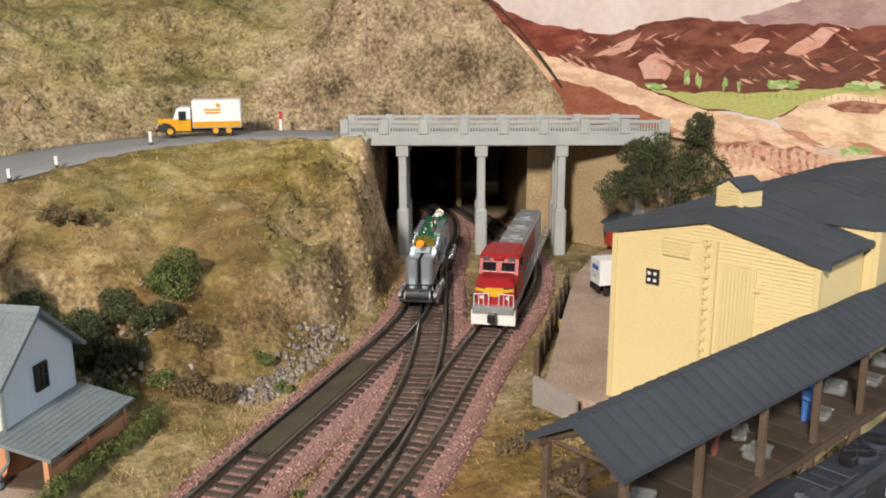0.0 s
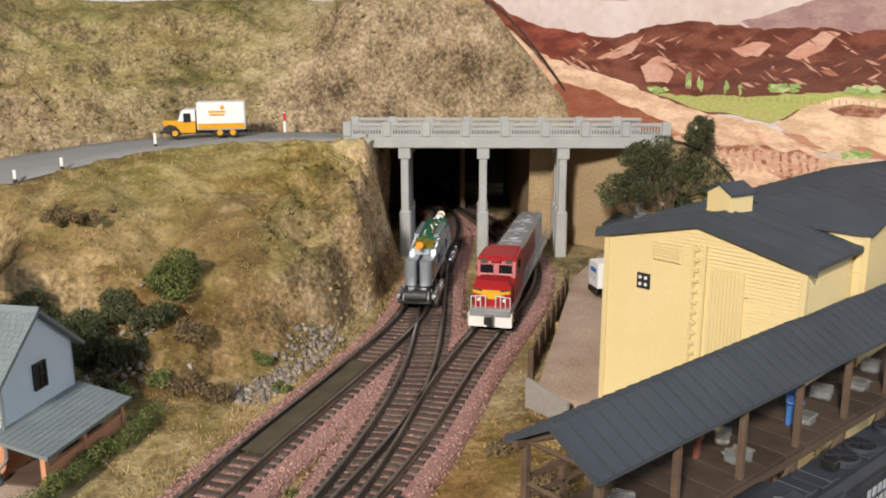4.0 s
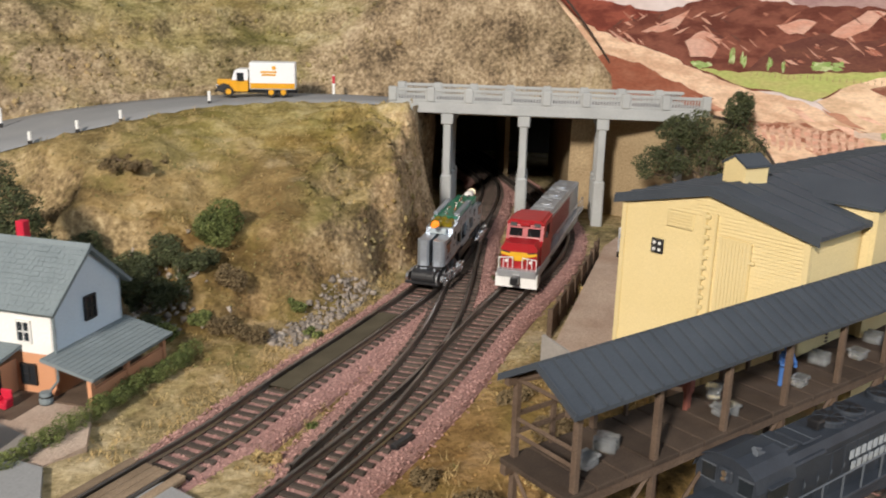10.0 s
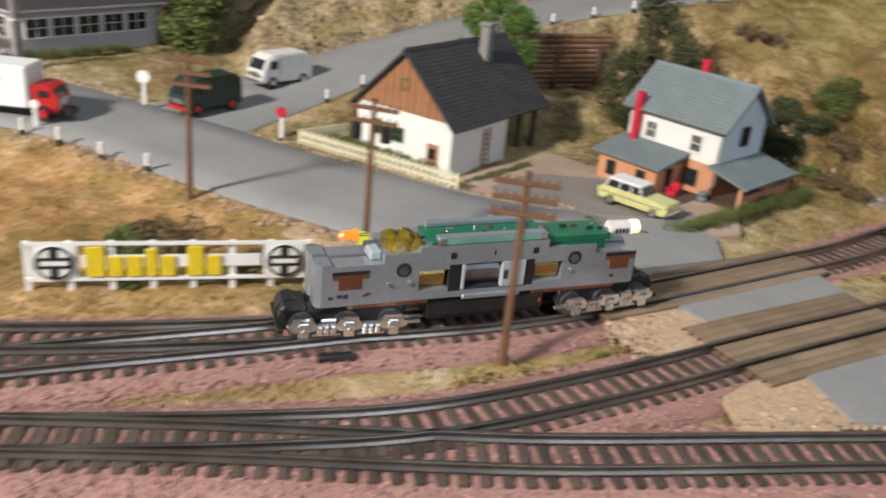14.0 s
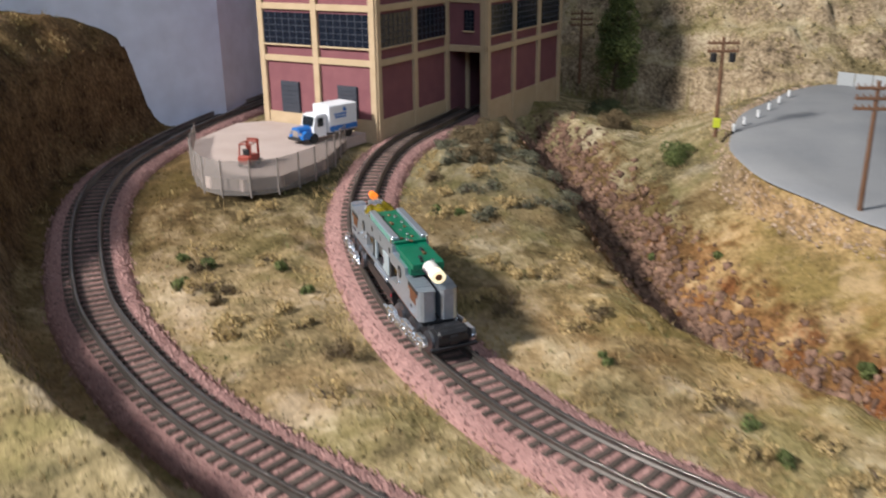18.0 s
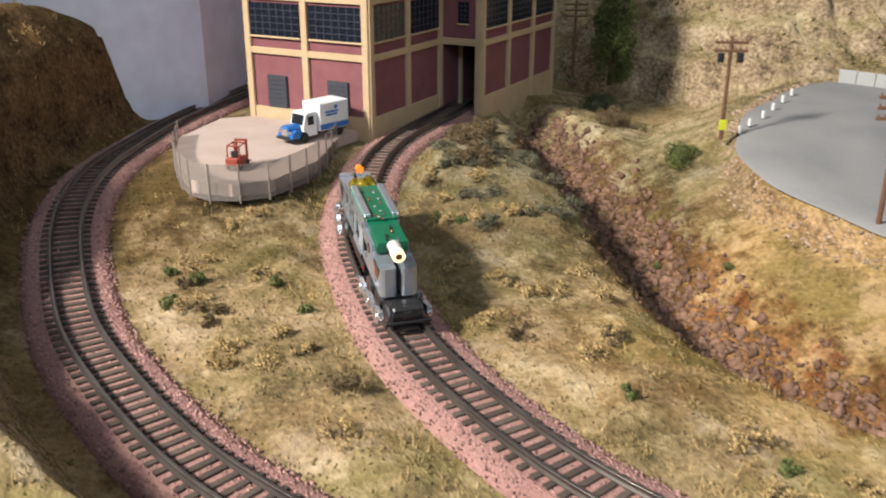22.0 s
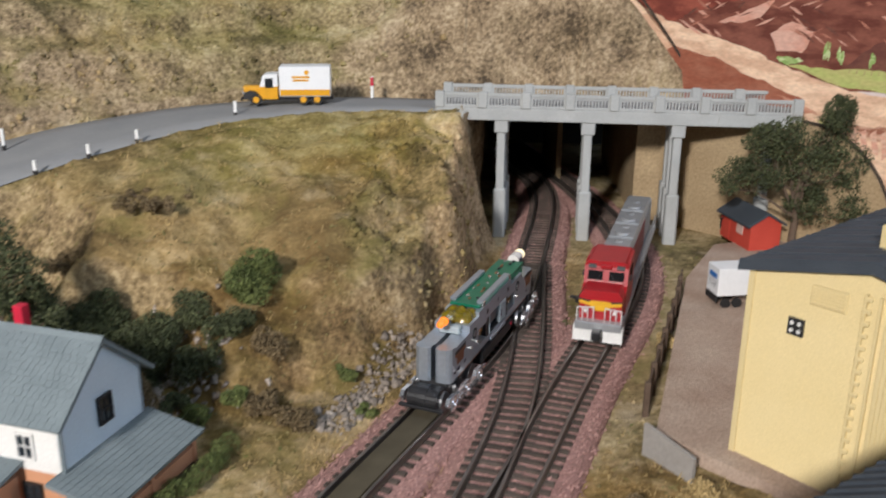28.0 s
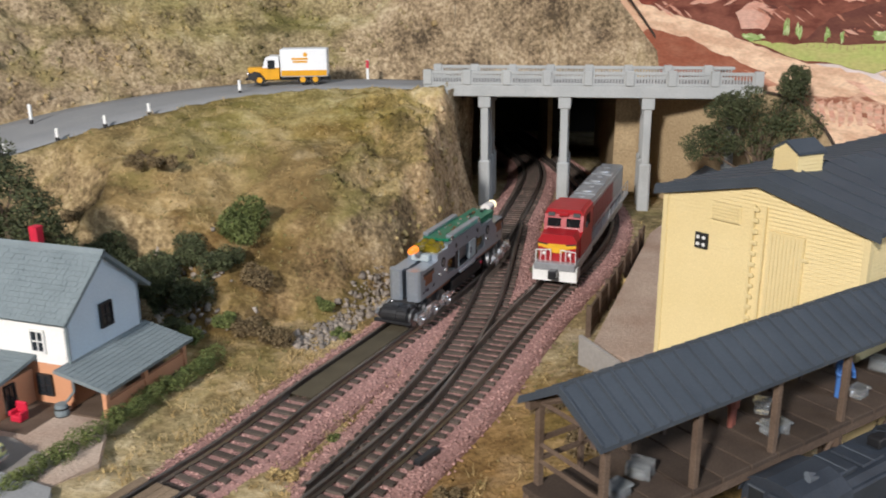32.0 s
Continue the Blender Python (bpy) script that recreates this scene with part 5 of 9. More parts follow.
def build_chalet():
    root = thing("white_chalet", "white stucco house with brown gable and steep charcoal roof", "house", -235, 149, -3, 0)
    W, D, E, R = 45, 38, 20, 42
    for q in ((0, 0, W, 1.2), (0, D - 1.2, W, D), (0, 1.2, 1.2, D - 1.2), (W - 1.2, 1.2, W, D - 1.2)):
        part("wall", Shape().box(q[0], q[1], -2, q[2], q[3], E), M_STUCCO, root, "white stucco wall")
    part("gable", Shape().prism([(0, E), (W, E), (W / 2, R)], "y", -0.6, 0.9), M_BROWNWOOD, root, "rust-brown board gable")
    for k in range(13):
        x = 2 + k * (W - 4) / 12
        z = E + (R - E) * (1 - abs(x - W / 2) / (W / 2)) - 0.6
        if z > E + 1:
            part("gable_board", Shape().box(x - 1.45, -0.95, E + 0.2, x + 1.45, -0.5, max(E + 1, z - 1.2)), M_BROWNWOOD, root)
    part("gable", Shape().prism([(0, E), (W, E), (W / 2, R)], "y", D + 24, D + 25), M_BROWNWOOD, root)
    gable_roof(root, 0, W, 0, D + 25, E, R, 3.0, M_SHINGLE)
    for x, z, w, h in ((10, 11.5, 4.2, 4.6), (20.5, 10.5, 4.2, 4.6), (W / 2, 30, 3.6, 3.6)):
        win = small_window(root, pose(x * MM, -0.0006, z * MM), w, h, M_GREEN, "green-framed window")
    door = part("door", Shape().box(34.5, -0.5, -1.5, 39.5, 0.2, 10.5, 0.15), M_BROWNWOOD, root, "brown plank door")
    part("door_pane", Shape().box(35.5, -0.7, 5, 38.5, -0.4, 9), M_GLASS, door)
    part("handle", Shape().tube((38.9, -0.5, 4), (38.9, -1.0, 4), 0.25, n=6), M_BLACK, door)
    chim = part("chimney", Shape().box(W / 2 + 4, 40, 30, W / 2 + 8.0, 44.0, 49.5, 0.3), M_GREYSTONE, root, "grey stone chimney")
    part("chimney_cap", Shape().box(W / 2 + 3.4, 39.4, 49, W / 2 + 8.6, 44.6, 50.4, 0.2), M_GREYSTONE, chim)
    for x in (1.5, W - 1.5):
        for y in (D + 12, D + 24):
            part("carport_post", Shape().box(x - 0.9, y - 0.9, -3, x + 0.9, y + 0.9, E), M_OLDWOOD, root)
    lad = part("ladder", Shape().wire([(W + 1.4, 20, -1), (W + 0.8, 21, 15)], 0.3).wire([(W + 1.4, 23.5, -1), (W + 0.8, 24.5, 15)], 0.3), M_BROWNWOOD, root, "brown ladder leaning on the wall")
    for k in range(7):
        part("rung", Shape().wire([(W + 1.35, 20.1 + 0.12 * k, 1 + 2 * k), (W + 1.35, 23.6 + 0.12 * k, 1 + 2 * k)], 0.25), M_BROWNWOOD, lad)


build_chalet()


def build_house():
    root = thing("two_storey_house", "orange and white wooden house, gables tinted bluish as shade, grey shingle roof and porch", "house", -111, 207, -3, -11)
    # x to the west is negative: the block runs from -40 to 0, y from 0 to 30
    X0, D, E, R = -41, 31, 28, 41
    part("lower_wall", Shape().box(X0, 0, -2, 0, 1, 13).box(X0, 0, -2, X0 + 1, D, 13).box(-1, 0, -2, 0, D, 13).box(X0, D - 1, -2, 0, D, 13), M_ORANGE, root, "orange lower storey wall")
    part("upper_wall", Shape().box(X0, 0, 13, 0, 1, E), M_STUCCO, root, "white upper storey wall")
    part("upper_wall", Shape().box(X0, D - 1, 13, 0, D, E), M_SHADEDWALL, root)
    for x in (X0, -1):
        part("gable_wall", Shape().prism([(0, 13), (D, 13), (D, E), (D / 2, R), (0, E)], "x", x, x + 1), M_SHADEDWALL, root, "white gable wall with bluish shade in its colour")
    ang = math.degrees(math.atan2(R - E, D / 2))
    run = (D / 2 + 3) / math.cos(radians(ang))
    drop = 3 * math.tan(radians(ang))
    ln = -X0 + 5
    shingle_slope(root, ln, run, pose((X0 - 2.5) * MM, -0.003, (E - drop + 0.9) * MM) @ pose(0, 0, 0, ang), M_GREYSHINGLE)
    shingle_slope(root, ln, run, pose(0.0025, (D + 3) * MM, (E - drop + 0.9) * MM, 0, 0, 180) @ pose(0, 0, 0, ang), M_GREYSHINGLE)
    part("ridge_cap", Shape().prism([(D / 2 - 1, R + 0.3), (D / 2, R + 1.6), (D / 2 + 1, R + 0.3)], "x", X0 - 2.5, 2.5), M_GREYSHINGLE, root)
    small_window(root, pose(0.0005, D / 2 * MM, 0.023, 0, 0, 90), 4.2, 6.5, M_BLACK, "dark-framed gable window")
    for x in (-30, -10):
        small_window(root, pose(x * MM, -0.0003, 0.0195), 4.2, 6.0, M_STUCCO, "white-framed sash window")
    small_window(root, pose(-0.0095, -0.0003, 0.0065), 4.4, 5.5, M_BLACK)
    # the side wing
    part("wing_wall", Shape().box(-40, -17, -2, -14, -16, 10.4).box(-40, -16, -2, -39, 0, 10.4).box(-15, -16, -2, -14, 0, 10.4), M_ORANGE, root, "orange wing wall")
    for x in (-34, -20.5):
        small_window(root, pose(x * MM, -0.0172, 0.0055), 3.0, 4.6, M_BLACK, "dark-framed sash window")
    small_window(root, pose(-0.0138, -0.009, 0.0055, 0, 0, 90), 3.0, 7.5, M_BLACK, "dark door pane")
    shingle_slope(root, 31, 20.5, pose(-0.0425, -0.0195, 0.0113) @ pose(0, 0, 0, 11), M_GREYSHINGLE, name="wing_roof")
    for x, y, z0, z1, name in ((-36, -2.2, 8, 33, "stove_pipe"), (-22, 17, 38, 47, "stove_pipe")):
        part(name, Shape().box(x - 1.4, y - 1.4, z0, x + 1.4, y + 1.4, z1, 0.2), M_REDPIPE, root, "bright red square chimney")
    # the porch on the east gable
    part("porch_floor", Shape().box(0, -4, -2, 14, D + 2, 1.2), M_OLDWOOD, root)
    shingle_slope(root, D + 8, 17.5, pose(0.0165, -0.006, 0.0105, 0, 0, 90) @ pose(0, 0, 0, 13), M_GREYSHINGLE, name="porch_roof")
    for y in (-3, 13.5, D + 1):
        part("porch_post", Shape().box(12.4, y - 0.7, 1.2, 13.8, y + 0.7, 11.2), M_ORANGE, root)
    rail = part("porch_rail", Shape().box(12.8, -3, 1.4, 13.4, D + 1, 5.2), M_ORANGE, root, "orange slatted porch railing")
    part("rail_cap", Shape().box(12.5, -3, 5.2, 13.7, D + 1, 5.9), M_ORANGE, rail)
    for k in range(3):
        part("step", Shape().box(1 + 0.5 * k, -4 - 2.2 * (k + 1), -2.5, 11 - 0.5 * k, -4 - 2.2 * k, 0.5 - 0.9 * k), M_OLDWOOD, root)
    part("deck", Shape().box(-14, -17, -2, -2, 0, 0.8, 0.1), M_OLDWOOD, root)
    for k in range(3):
        part("step", Shape().box(-12, -17 - 2.2 * (k + 1), -2.5, -4, -17 - 2.2 * k, 0.2 - 0.8 * k), M_OLDWOOD, root)
    part("downpipe", Shape().wire([(0.6, -0.6, 27), (0.6, -0.8, 6), (-1.2, -3, 3), (-1.2, -3, 0)], 0.4), M_GREYSHINGLE, root)
    for x, y in ((-0.5, -5), (-16.5, -19.5)):
        r = root.matrix_world @ Vector((x * MM, y * MM, -0.0005))
        b = thing("water_barrel", "dark blue-grey barrel beside the house", "barrel", r.x / MM, r.y / MM, -3.6, 0, group="barrels")
        part("body", Shape().tube((0, 0, 0), (0, 0, 2.4), 1.6, 2.0, 12).tube((0, 0, 2.4), (0, 0, 4.8), 2.0, 1.6, 12), M_GREYSHINGLE, b)
        part("hoop", Shape().tube((0, 0, 1.2), (0, 0, 1.6), 1.95, n=12).tube((0, 0, 3.4), (0, 0, 3.8), 1.95, n=12), M_BLACK, b)
    r = root.matrix_world @ Vector((-0.0095, -0.011, 0.0008))
    c = thing("red_armchair", "bright red armchair on the small deck", "chair", r.x / MM, r.y / MM, r.z / MM, -11)
    part("seat", Shape().box(-1.8, -1.6, 0, 1.8, 1.6, 1.8, 0.3), M_REDPIPE, c)
    part("backrest", Shape().box(-1.8, 0.9, 1.8, 1.8, 1.8, 5.0, 0.3), M_REDPIPE, c)
    for s in (-1.7, 1.7):
        part("armrest", Shape().box(s - 0.5, -1.6, 1.6, s + 0.5, 1.2, 3.0, 0.2), M_REDPIPE, c)


build_house()


def build_cafe():
    root = thing("roadside_cafe", "low grey cafe with dark hipped roof and red-white gable porch", "cafe", -522, 111, 11, -2)
    M_WALL = material("lilac_grey_wall", (0.42, 0.39, 0.42), 0.8, other=(0.48, 0.45, 0.47), scale=100, bump=0.1)
    M_DROOF = material("dark_slate_roof", (0.035, 0.033, 0.035), 0.8, other=(0.055, 0.05, 0.05), scale=90, fine=2000, bump=0.3, depth=0.0002)
    W, D, E = 122, 74, 15
    for q in ((0, 0, W, 1.2), (0, D - 1.2, W, D), (0, 1.2, 1.2, D - 1.2), (W - 1.2, 1.2, W, D - 1.2)):
        part("wall", Shape().box(q[0], q[1], -8, q[2], q[3], E), M_WALL, root)
    o, R = 4, 34
    v = [(-o, -o, E), (W + o, -o, E), (W + o, D + o, E), (-o, D + o, E), (38, D / 2, R), (W - 38, D / 2, R)]
    part("roof", Shape().add(v, [(0, 1, 5, 4), (1, 2, 5), (2, 3, 4, 5), (3, 0, 4), (3, 2, 1, 0)]), M_DROOF, root, "dark slate hipped roof")
    part("fascia", Shape().box(-o, -o, E - 1.2, W + o, D + o, E - 0.1), M_WALL, root)
    for k in range(5):
        small_window(root, pose((75 + 9 * k) * MM, -0.0003, 0.006), 8.4, 9.0, M_WHITE, "wide shop window")
    for k in range(5):
        small_window(root, pose((6 + 9 * k) * MM, -0.0003, 0.006), 8.4, 8.5, M_WHITE, "wide shop window")
    for k in range(5):
        small_window(root, pose((W + 0.3) * MM, (10 + 13 * k) * MM, 0.006, 0, 0, 90), 11, 8.5, M_WHITE, "wide shop window")
    porch = part("porch", Shape().box(53, -7, -6, 67, 0, 13), M_WALL, root, "small entrance porch")
    part("porch_gable", Shape().prism([(50, 12), (70, 12), (60, 21)], "y", -8.5, 1), M_REDPIPE, porch, "red entrance gable")
    part("gable_edge", Shape().prism([(49.4, 12), (60, 22.4), (70.6, 12), (68, 12), (60, 19.6), (52, 12)], "y", -9, -8.3), M_WHITE, porch)
    door = part("entrance_door", Shape().box(56, -7.4, -5, 64, -6.9, 10), M_GLASS, porch, "white-framed glass door")
    part("door_frame", Shape().box(55.3, -7.7, -5, 56, -6.9, 10.6).box(64, -7.7, -5, 64.7, -6.9, 10.6).box(55.3, -7.7, 10, 64.7, -6.9, 10.7).box(59.6, -7.7, -5, 60.4, -6.9, 10).box(56, -7.7, 2, 64, -6.9, 2.5), M_WHITE, door)
    part("sign_panel", Shape().prism([(56.5, 16.4), (63.5, 16.4), (60, 20.2)], "y", -9.3, -8.5), M_WHITE, porch, "white gable peak")
    part("kerb_wall", Shape().box(8, -18, -7, 118, -16.5, -2.5, 0.2), M_CONCRETE, root, "low concrete planter wall")
    chim = part("roof_box", Shape().box(74, 40, 32, 92, 48, 38, 0.3), M_WHITE, root, "white rooftop unit")
    tall = thing("tall_grey_mast", "tall grey wooden mast beside the cafe", "mast", -382, 97, 1, 0)
    part("shaft", Shape().box(-1.5, -1.5, 0, 1.5, 1.5, 52, 0.2), M_GREYSTONE, tall)
    part("cap", Shape().box(-2.2, -2.2, 52, 2.2, 2.2, 53.5, 0.2), M_GREYSTONE, tall)
    for z in (24, 38):
        part("band", Shape().box(-1.75, -1.75, z, 1.75, 1.75, z + 0.8), M_WHITE, tall)


build_cafe()


def build_hut():
    M_RED = material("red_hut_boards", (0.42, 0.04, 0.022), 0.75, other=(0.50, 0.06, 0.035), scale=120, bump=0.15, depth=0.0002)
    root = thing("red_hut", "small red wooden hut with a black roof under the tree", "hut", 97, 447, 0.3, -72.4)
    root.scale = (0.95, 0.95, 1.0)
    part("body", Shape().prism([(-8, 0), (8, 0), (8, 12), (0, 16.5), (-8, 12)], "x", -14, 14), M_RED, root)
    for s in (-1, 1):
        part("roof_slope", Shape().prism([(0, 18), (s * 10, 12.2), (s * 10, 11.2), (0, 16.8)], "x", -15.5, 15.5), M_ROOF, root)
    part("notice", Shape().box(2, -8.5, 6, 7.5, -8.0, 11), material("pale_notice", (0.62, 0.42, 0.36)), root, "pale notice board")
    part("door", Shape().box(-10, -8.4, 0.5, -5, -8.0, 9.5), M_RED, root)
    part("lamp", Shape().wire([(-11.5, -8, 9), (-11.5, -9.4, 9), (-11.5, -9.4, 4)], 0.4), M_BLACK, root)


build_hut()

# ---------------------------------------------------------------- locomotives
M_DIECAST = material("bare_zinc_casting", (0.36, 0.405, 0.46), 0.30, 0.62, other=(0.41, 0.45, 0.505), scale=90, fine=900, bump=0.03, depth=0.0001)
M_SILVER = material("silver_plastic", (0.80, 0.81, 0.83), 0.18, 0.9, other=(0.66, 0.67, 0.69), scale=300, bump=0.1, depth=0.0001)
M_COPPER = material("copper_strip", (0.42, 0.19, 0.10), 0.35, 0.85, other=(0.30, 0.13, 0.075), scale=200, bump=0.05)
M_BRASS = material("brass_flywheel", (0.60, 0.40, 0.15), 0.25, 0.95, other=(0.52, 0.34, 0.12), scale=400, bump=0.03)
M_STEEL = material("motor_steel", (0.32, 0.32, 0.33), 0.35, 0.9, other=(0.22, 0.22, 0.23), scale=400, bump=0.05)
M_PCB = material("green_circuit_board", (0.004, 0.105, 0.052), 0.3, other=(0.007, 0.15, 0.078), scale=400, bump=0.05)
M_SOLDER = material("solder_tin", (0.70, 0.70, 0.68), 0.25, 0.9, bump=0.1)
M_TAPE = material("amber_tape", (0.30, 0.22, 0.012), 0.08, other=(0.11, 0.085, 0.006), scale=400, bump=0.3, depth=0.0003, glass=0.3)
M_BLKPLASTIC = material("black_plastic", (0.012, 0.012, 0.013), 0.38, other=(0.022, 0.022, 0.024), scale=300, bump=0.05)
M_BULB = material("orange_lamp_cap", (0.80, 0.13, 0.01), 0.2, emit=(1.0, 0.30, 0.03, 1.0), bump=0.0)
M_TUBE = material("white_heat_shrink", (0.72, 0.70, 0.66), 0.4, other=(0.66, 0.62, 0.58), scale=300, bump=0.05)
M_LAMPCORE = material("brown_lamp_socket", (0.16, 0.06, 0.025), 0.5, bump=0.0)
M_TUBEGLOW = material("warm_lamp_tip", (0.8, 0.7, 0.5), 0.3, emit=(1.0, 0.80, 0.45, 1.4), bump=0.0)
M_CHROME = material("chrome_trim", (0.75, 0.75, 0.76), 0.15, 0.95, bump=0.0)
M_INK = material("dark_ink", (0.05, 0.03, 0.05), 0.6, bump=0.0)

TRUCK_AT = 34.0


def build_truck(parent, name, x, side):
    """A six-wheel truck: x is its centre on the engine, side +1 for the leading one."""
    t = new(name)
    t.parent = parent
    t.matrix_local = pose(x * MM, 0, 0)
    t.empty_display_size = 0.005
    tagged(t, "black six-wheel truck with silver side frames")
    part("gearbox", Shape().box(-14, -4.4, 2.4, 14, 4.4, 6.6, 0.5), M_BLKPLASTIC, t)
    tower = part("gear_tower", Shape().tube((side * 12.8, -4.6, 4.6), (side * 12.8, 4.6, 4.6), 3.0, n=18).box(side * 12.2 - 3.4, -4.6, 3, side * 12.2 + 3.0, 4.6, 7.4, 0.8), M_BLKPLASTIC, t, "glossy black gear tower")
    part("tower_groove", Shape().tube((side * 12.8, -1.2, 4.6), (side * 12.8, 1.2, 4.6), 3.3, n=18), M_BLKPLASTIC, tower)
    part("end_beam", Shape().box(side * 15.6 - 0.7, -7.0, 2.2, side * 15.6 + 0.7, 7.0, 3.2, 0.2), M_BLKPLASTIC, t)
    for ax in (-10.4, 0, 10.4):
        for y in (-1, 1):
            w = Shape().tube((ax, y * 3.9, 3.1), (ax, y * 5.4, 3.1), 3.1, n=18).tube((ax, y * 3.6, 3.1), (ax, y * 4.0, 3.1), 3.7, n=18)
            part("wheel", w, M_STEEL, t)
        part("axle", Shape().tube((ax, -5.4, 3.1), (ax, 5.4, 3.1), 0.6, n=8), M_STEEL, t)
    for y in (-1, 1):
        c = y * 7.3
        f = Shape()
        for ax in (-10.4, 0, 10.4):
            f.prism([(ax - 3.4, 3.4), (ax - 2.2, 5.4), (ax + 2.2, 5.4), (ax + 3.4, 3.4), (ax + 2.2, 2.6), (ax - 2.2, 2.6)], "y", c - 0.6, c + 0.6)
        f.box(-14.2, c - 0.55, 3.5, 14.2, c + 0.55, 4.3, 0.2).box(-8.6, c - 0.5, 1.2, -1.8, c + 0.5, 1.9, 0.2).box(1.8, c - 0.5, 1.2, 8.6, c + 0.5, 1.9, 0.2)
        f.box(-side * 14 - 3.0, c - 0.5, 3.4, -side * 14 + 3.0, c + 0.5, 4.2, 0.2)
        part("side_frame", f, M_SILVER, t, "bright silver side frame")
        for ax in (-10.4, 0, 10.4):
            part("journal_box", Shape().box(ax - 1.35, y * 7.9 - 0.6, 1.0, ax + 1.35, y * 7.9 + 0.6, 4.6, 0.35).tube((ax, y * 8.2, 2.8), (ax, y * 8.9, 2.8), 0.85, 0.6, n=10), M_SILVER, t)
        for sx in (-5.2, 5.2):
            s = Shape()
            for dx in (-1.5, 0, 1.5):
                s.tube((sx + dx, y * 7.7, 1.7), (sx + dx, y * 7.7, 3.6), 0.62, n=7)
            s.box(sx - 2.3, y * 7.7 - 0.4, 2.45, sx + 2.3, y * 7.7 + 0.4, 2.85)
            part("spring_set", s, M_SILVER, t)
        part("brake_cylinder", Shape().tube((side * 6.4, y * 7.6, 5.0), (side * 3.2, y * 7.6, 5.0), 0.75, n=10), M_SILVER, t)
    return t


def build_chassis():
    """The stripped engine: +x is its leading end, z = 0 on the rail tops."""
    root = thing("locomotive_chassis", "bare grey diecast locomotive chassis with green circuit board and silver trucks", "locomotive")
    M_CASE = material("pale_grey_motor_case", (0.38, 0.44, 0.46), 0.45, bump=0.05)
    # near-black for bolt holes and gap fillers: the recesses' shade as colour
    M_GAP = material("gap_shade", (0.02, 0.02, 0.022), 0.8, bump=0.0)
    for y in (-1, 1):
        a, b = (0.75, 5.7) if y > 0 else (-5.7, -0.75)
        s = Shape()
        o = 5.7
        nose = [(41, 0.75), (44.2, 0.75), (44.9, 1.5), (44.9, 4.2), (44.4, 5.1), (43.4, o), (41, o)]
        s.prism([(px, y * py) for px, py in nose], "z", 7.8, 19.4)
        s.prism([(-px, y * py) for px, py in nose], "z", 7.8, 17.6)
        s.prism([(18.8, 7.8), (41, 7.8), (41, 11.8), (39.6, 11.8), (39.6, 16.0), (33.0, 16.0), (33.0, 11.8), (28, 11.8), (28, 21.2), (18.8, 21.2)], "y", a, b)
        lo, hi = (a, b - 0.5) if y > 0 else (a + 0.5, b)
        s.box(28, a, 11.8, 33, b, 18.8).box(33, a, 16.0, 41, b, 18.8).box(39.6, a, 11.8, 41, b, 16.0).box(33, lo, 11.8, 39.6, hi, 16.0)
        s.box(-16.5, a, 17.2, 18.8, b, 22.6).box(-21.5, a, 7.8, 18.8, b, 9.4).box(10.8, a, 16.0, 18.8, b, 17.2).box(-16.5, a, 16.0, -13.3, b, 17.2).box(10.8, a, 9.4, 18.8, b, 10.4).box(-21.5, a, 9.4, -13.3, b, 10.4)
        s.box(-21.5, a, 16.0, -16.5, b, 20.2).box(-31, a, 7.8, -21.5, b, 20.2).box(-41, a, 7.8, -31, b, 17.8)
        half = part("frame_half", s, M_DIECAST, root, "bare blue-grey zinc frame half")
        e = y * o
        for x0 in (10.0, -12.9):
            part("slot", Shape().box(x0 - 0.8, e - 0.1, 18.9, x0 + 0.8, e + 0.1, 20.6), M_BLKPLASTIC, half)
        part("slot", Shape().box(-1.6, e - 0.1, 19.2, -1.1, e + 0.1, 20.6), M_BLKPLASTIC, half)
        for x0 in (22.9, -24.8):
            part("bolt_hole", Shape().tube((x0, e - 0.1, 16.7), (x0, e + 0.1, 16.7), 2.0, n=18), M_GAP, half)
            part("bolt", Shape().tube((x0, e - 0.1, 16.5), (x0, e + 0.2 * y, 16.5), 1.25, n=12), M_STEEL, half)
        for x0, z0 in ((26.5, 12.9), (21.0, 12.9), (-24.0, 12.9)):
            part("rivet", Shape().tube((x0, e, z0), (x0, e + y * 0.45, z0), 0.6, n=8), M_SOLDER, half)
        for x0 in (36.3, -39.0):
            part("copper_contact", Shape().box(x0 - 2.9, e - 0.12, 12.4, x0 + 2.9, e + 0.12, 15.6).box(x0 - 4.5, e - 0.12, 15.3, x0 + 4.5, e + 0.16, 16.4), M_COPPER, half, "copper contact plate")
            part("slot", Shape().box(x0 - 4.6, e - 0.1, 16.4, x0 + 4.6, e + 0.12, 17.4), M_BLKPLASTIC, half)
        for i, x0 in enumerate((41.2, 39.0, 38.2, 37.4, 32.6, 31.8, -37.0)):
            part("ink_mark", Shape().box(x0 - 0.7, e - 0.02, 9.9 + 0.3 * (i % 3), x0 + 0.5, e + y * 0.1, 10.7 + 0.4 * (i % 2)), M_INK, half)
        for x0, x1 in ((15.7, 36.7), (-38.6, -13.5)):
            part("contact_strip", Shape().box(x0, y * 4.6 - 0.6, 6.5, x1, y * 4.6 + 0.7, 7.7, 0.1), M_COPPER, root, "long copper contact strip")
        part("lower_clip", Shape().box(-9.5, y * 5.7 - 0.5, 7.0, 6.8, y * 5.7 + 0.5, 8.3, 0.2), M_DIECAST, root)
        part("motor_shell", Shape().box(-10.7, y * 5.0 - 0.6, 9.6, -3.8, y * 5.0 + 0.8, 17.2, 0.3), M_CASE, root, "pale grey motor case")
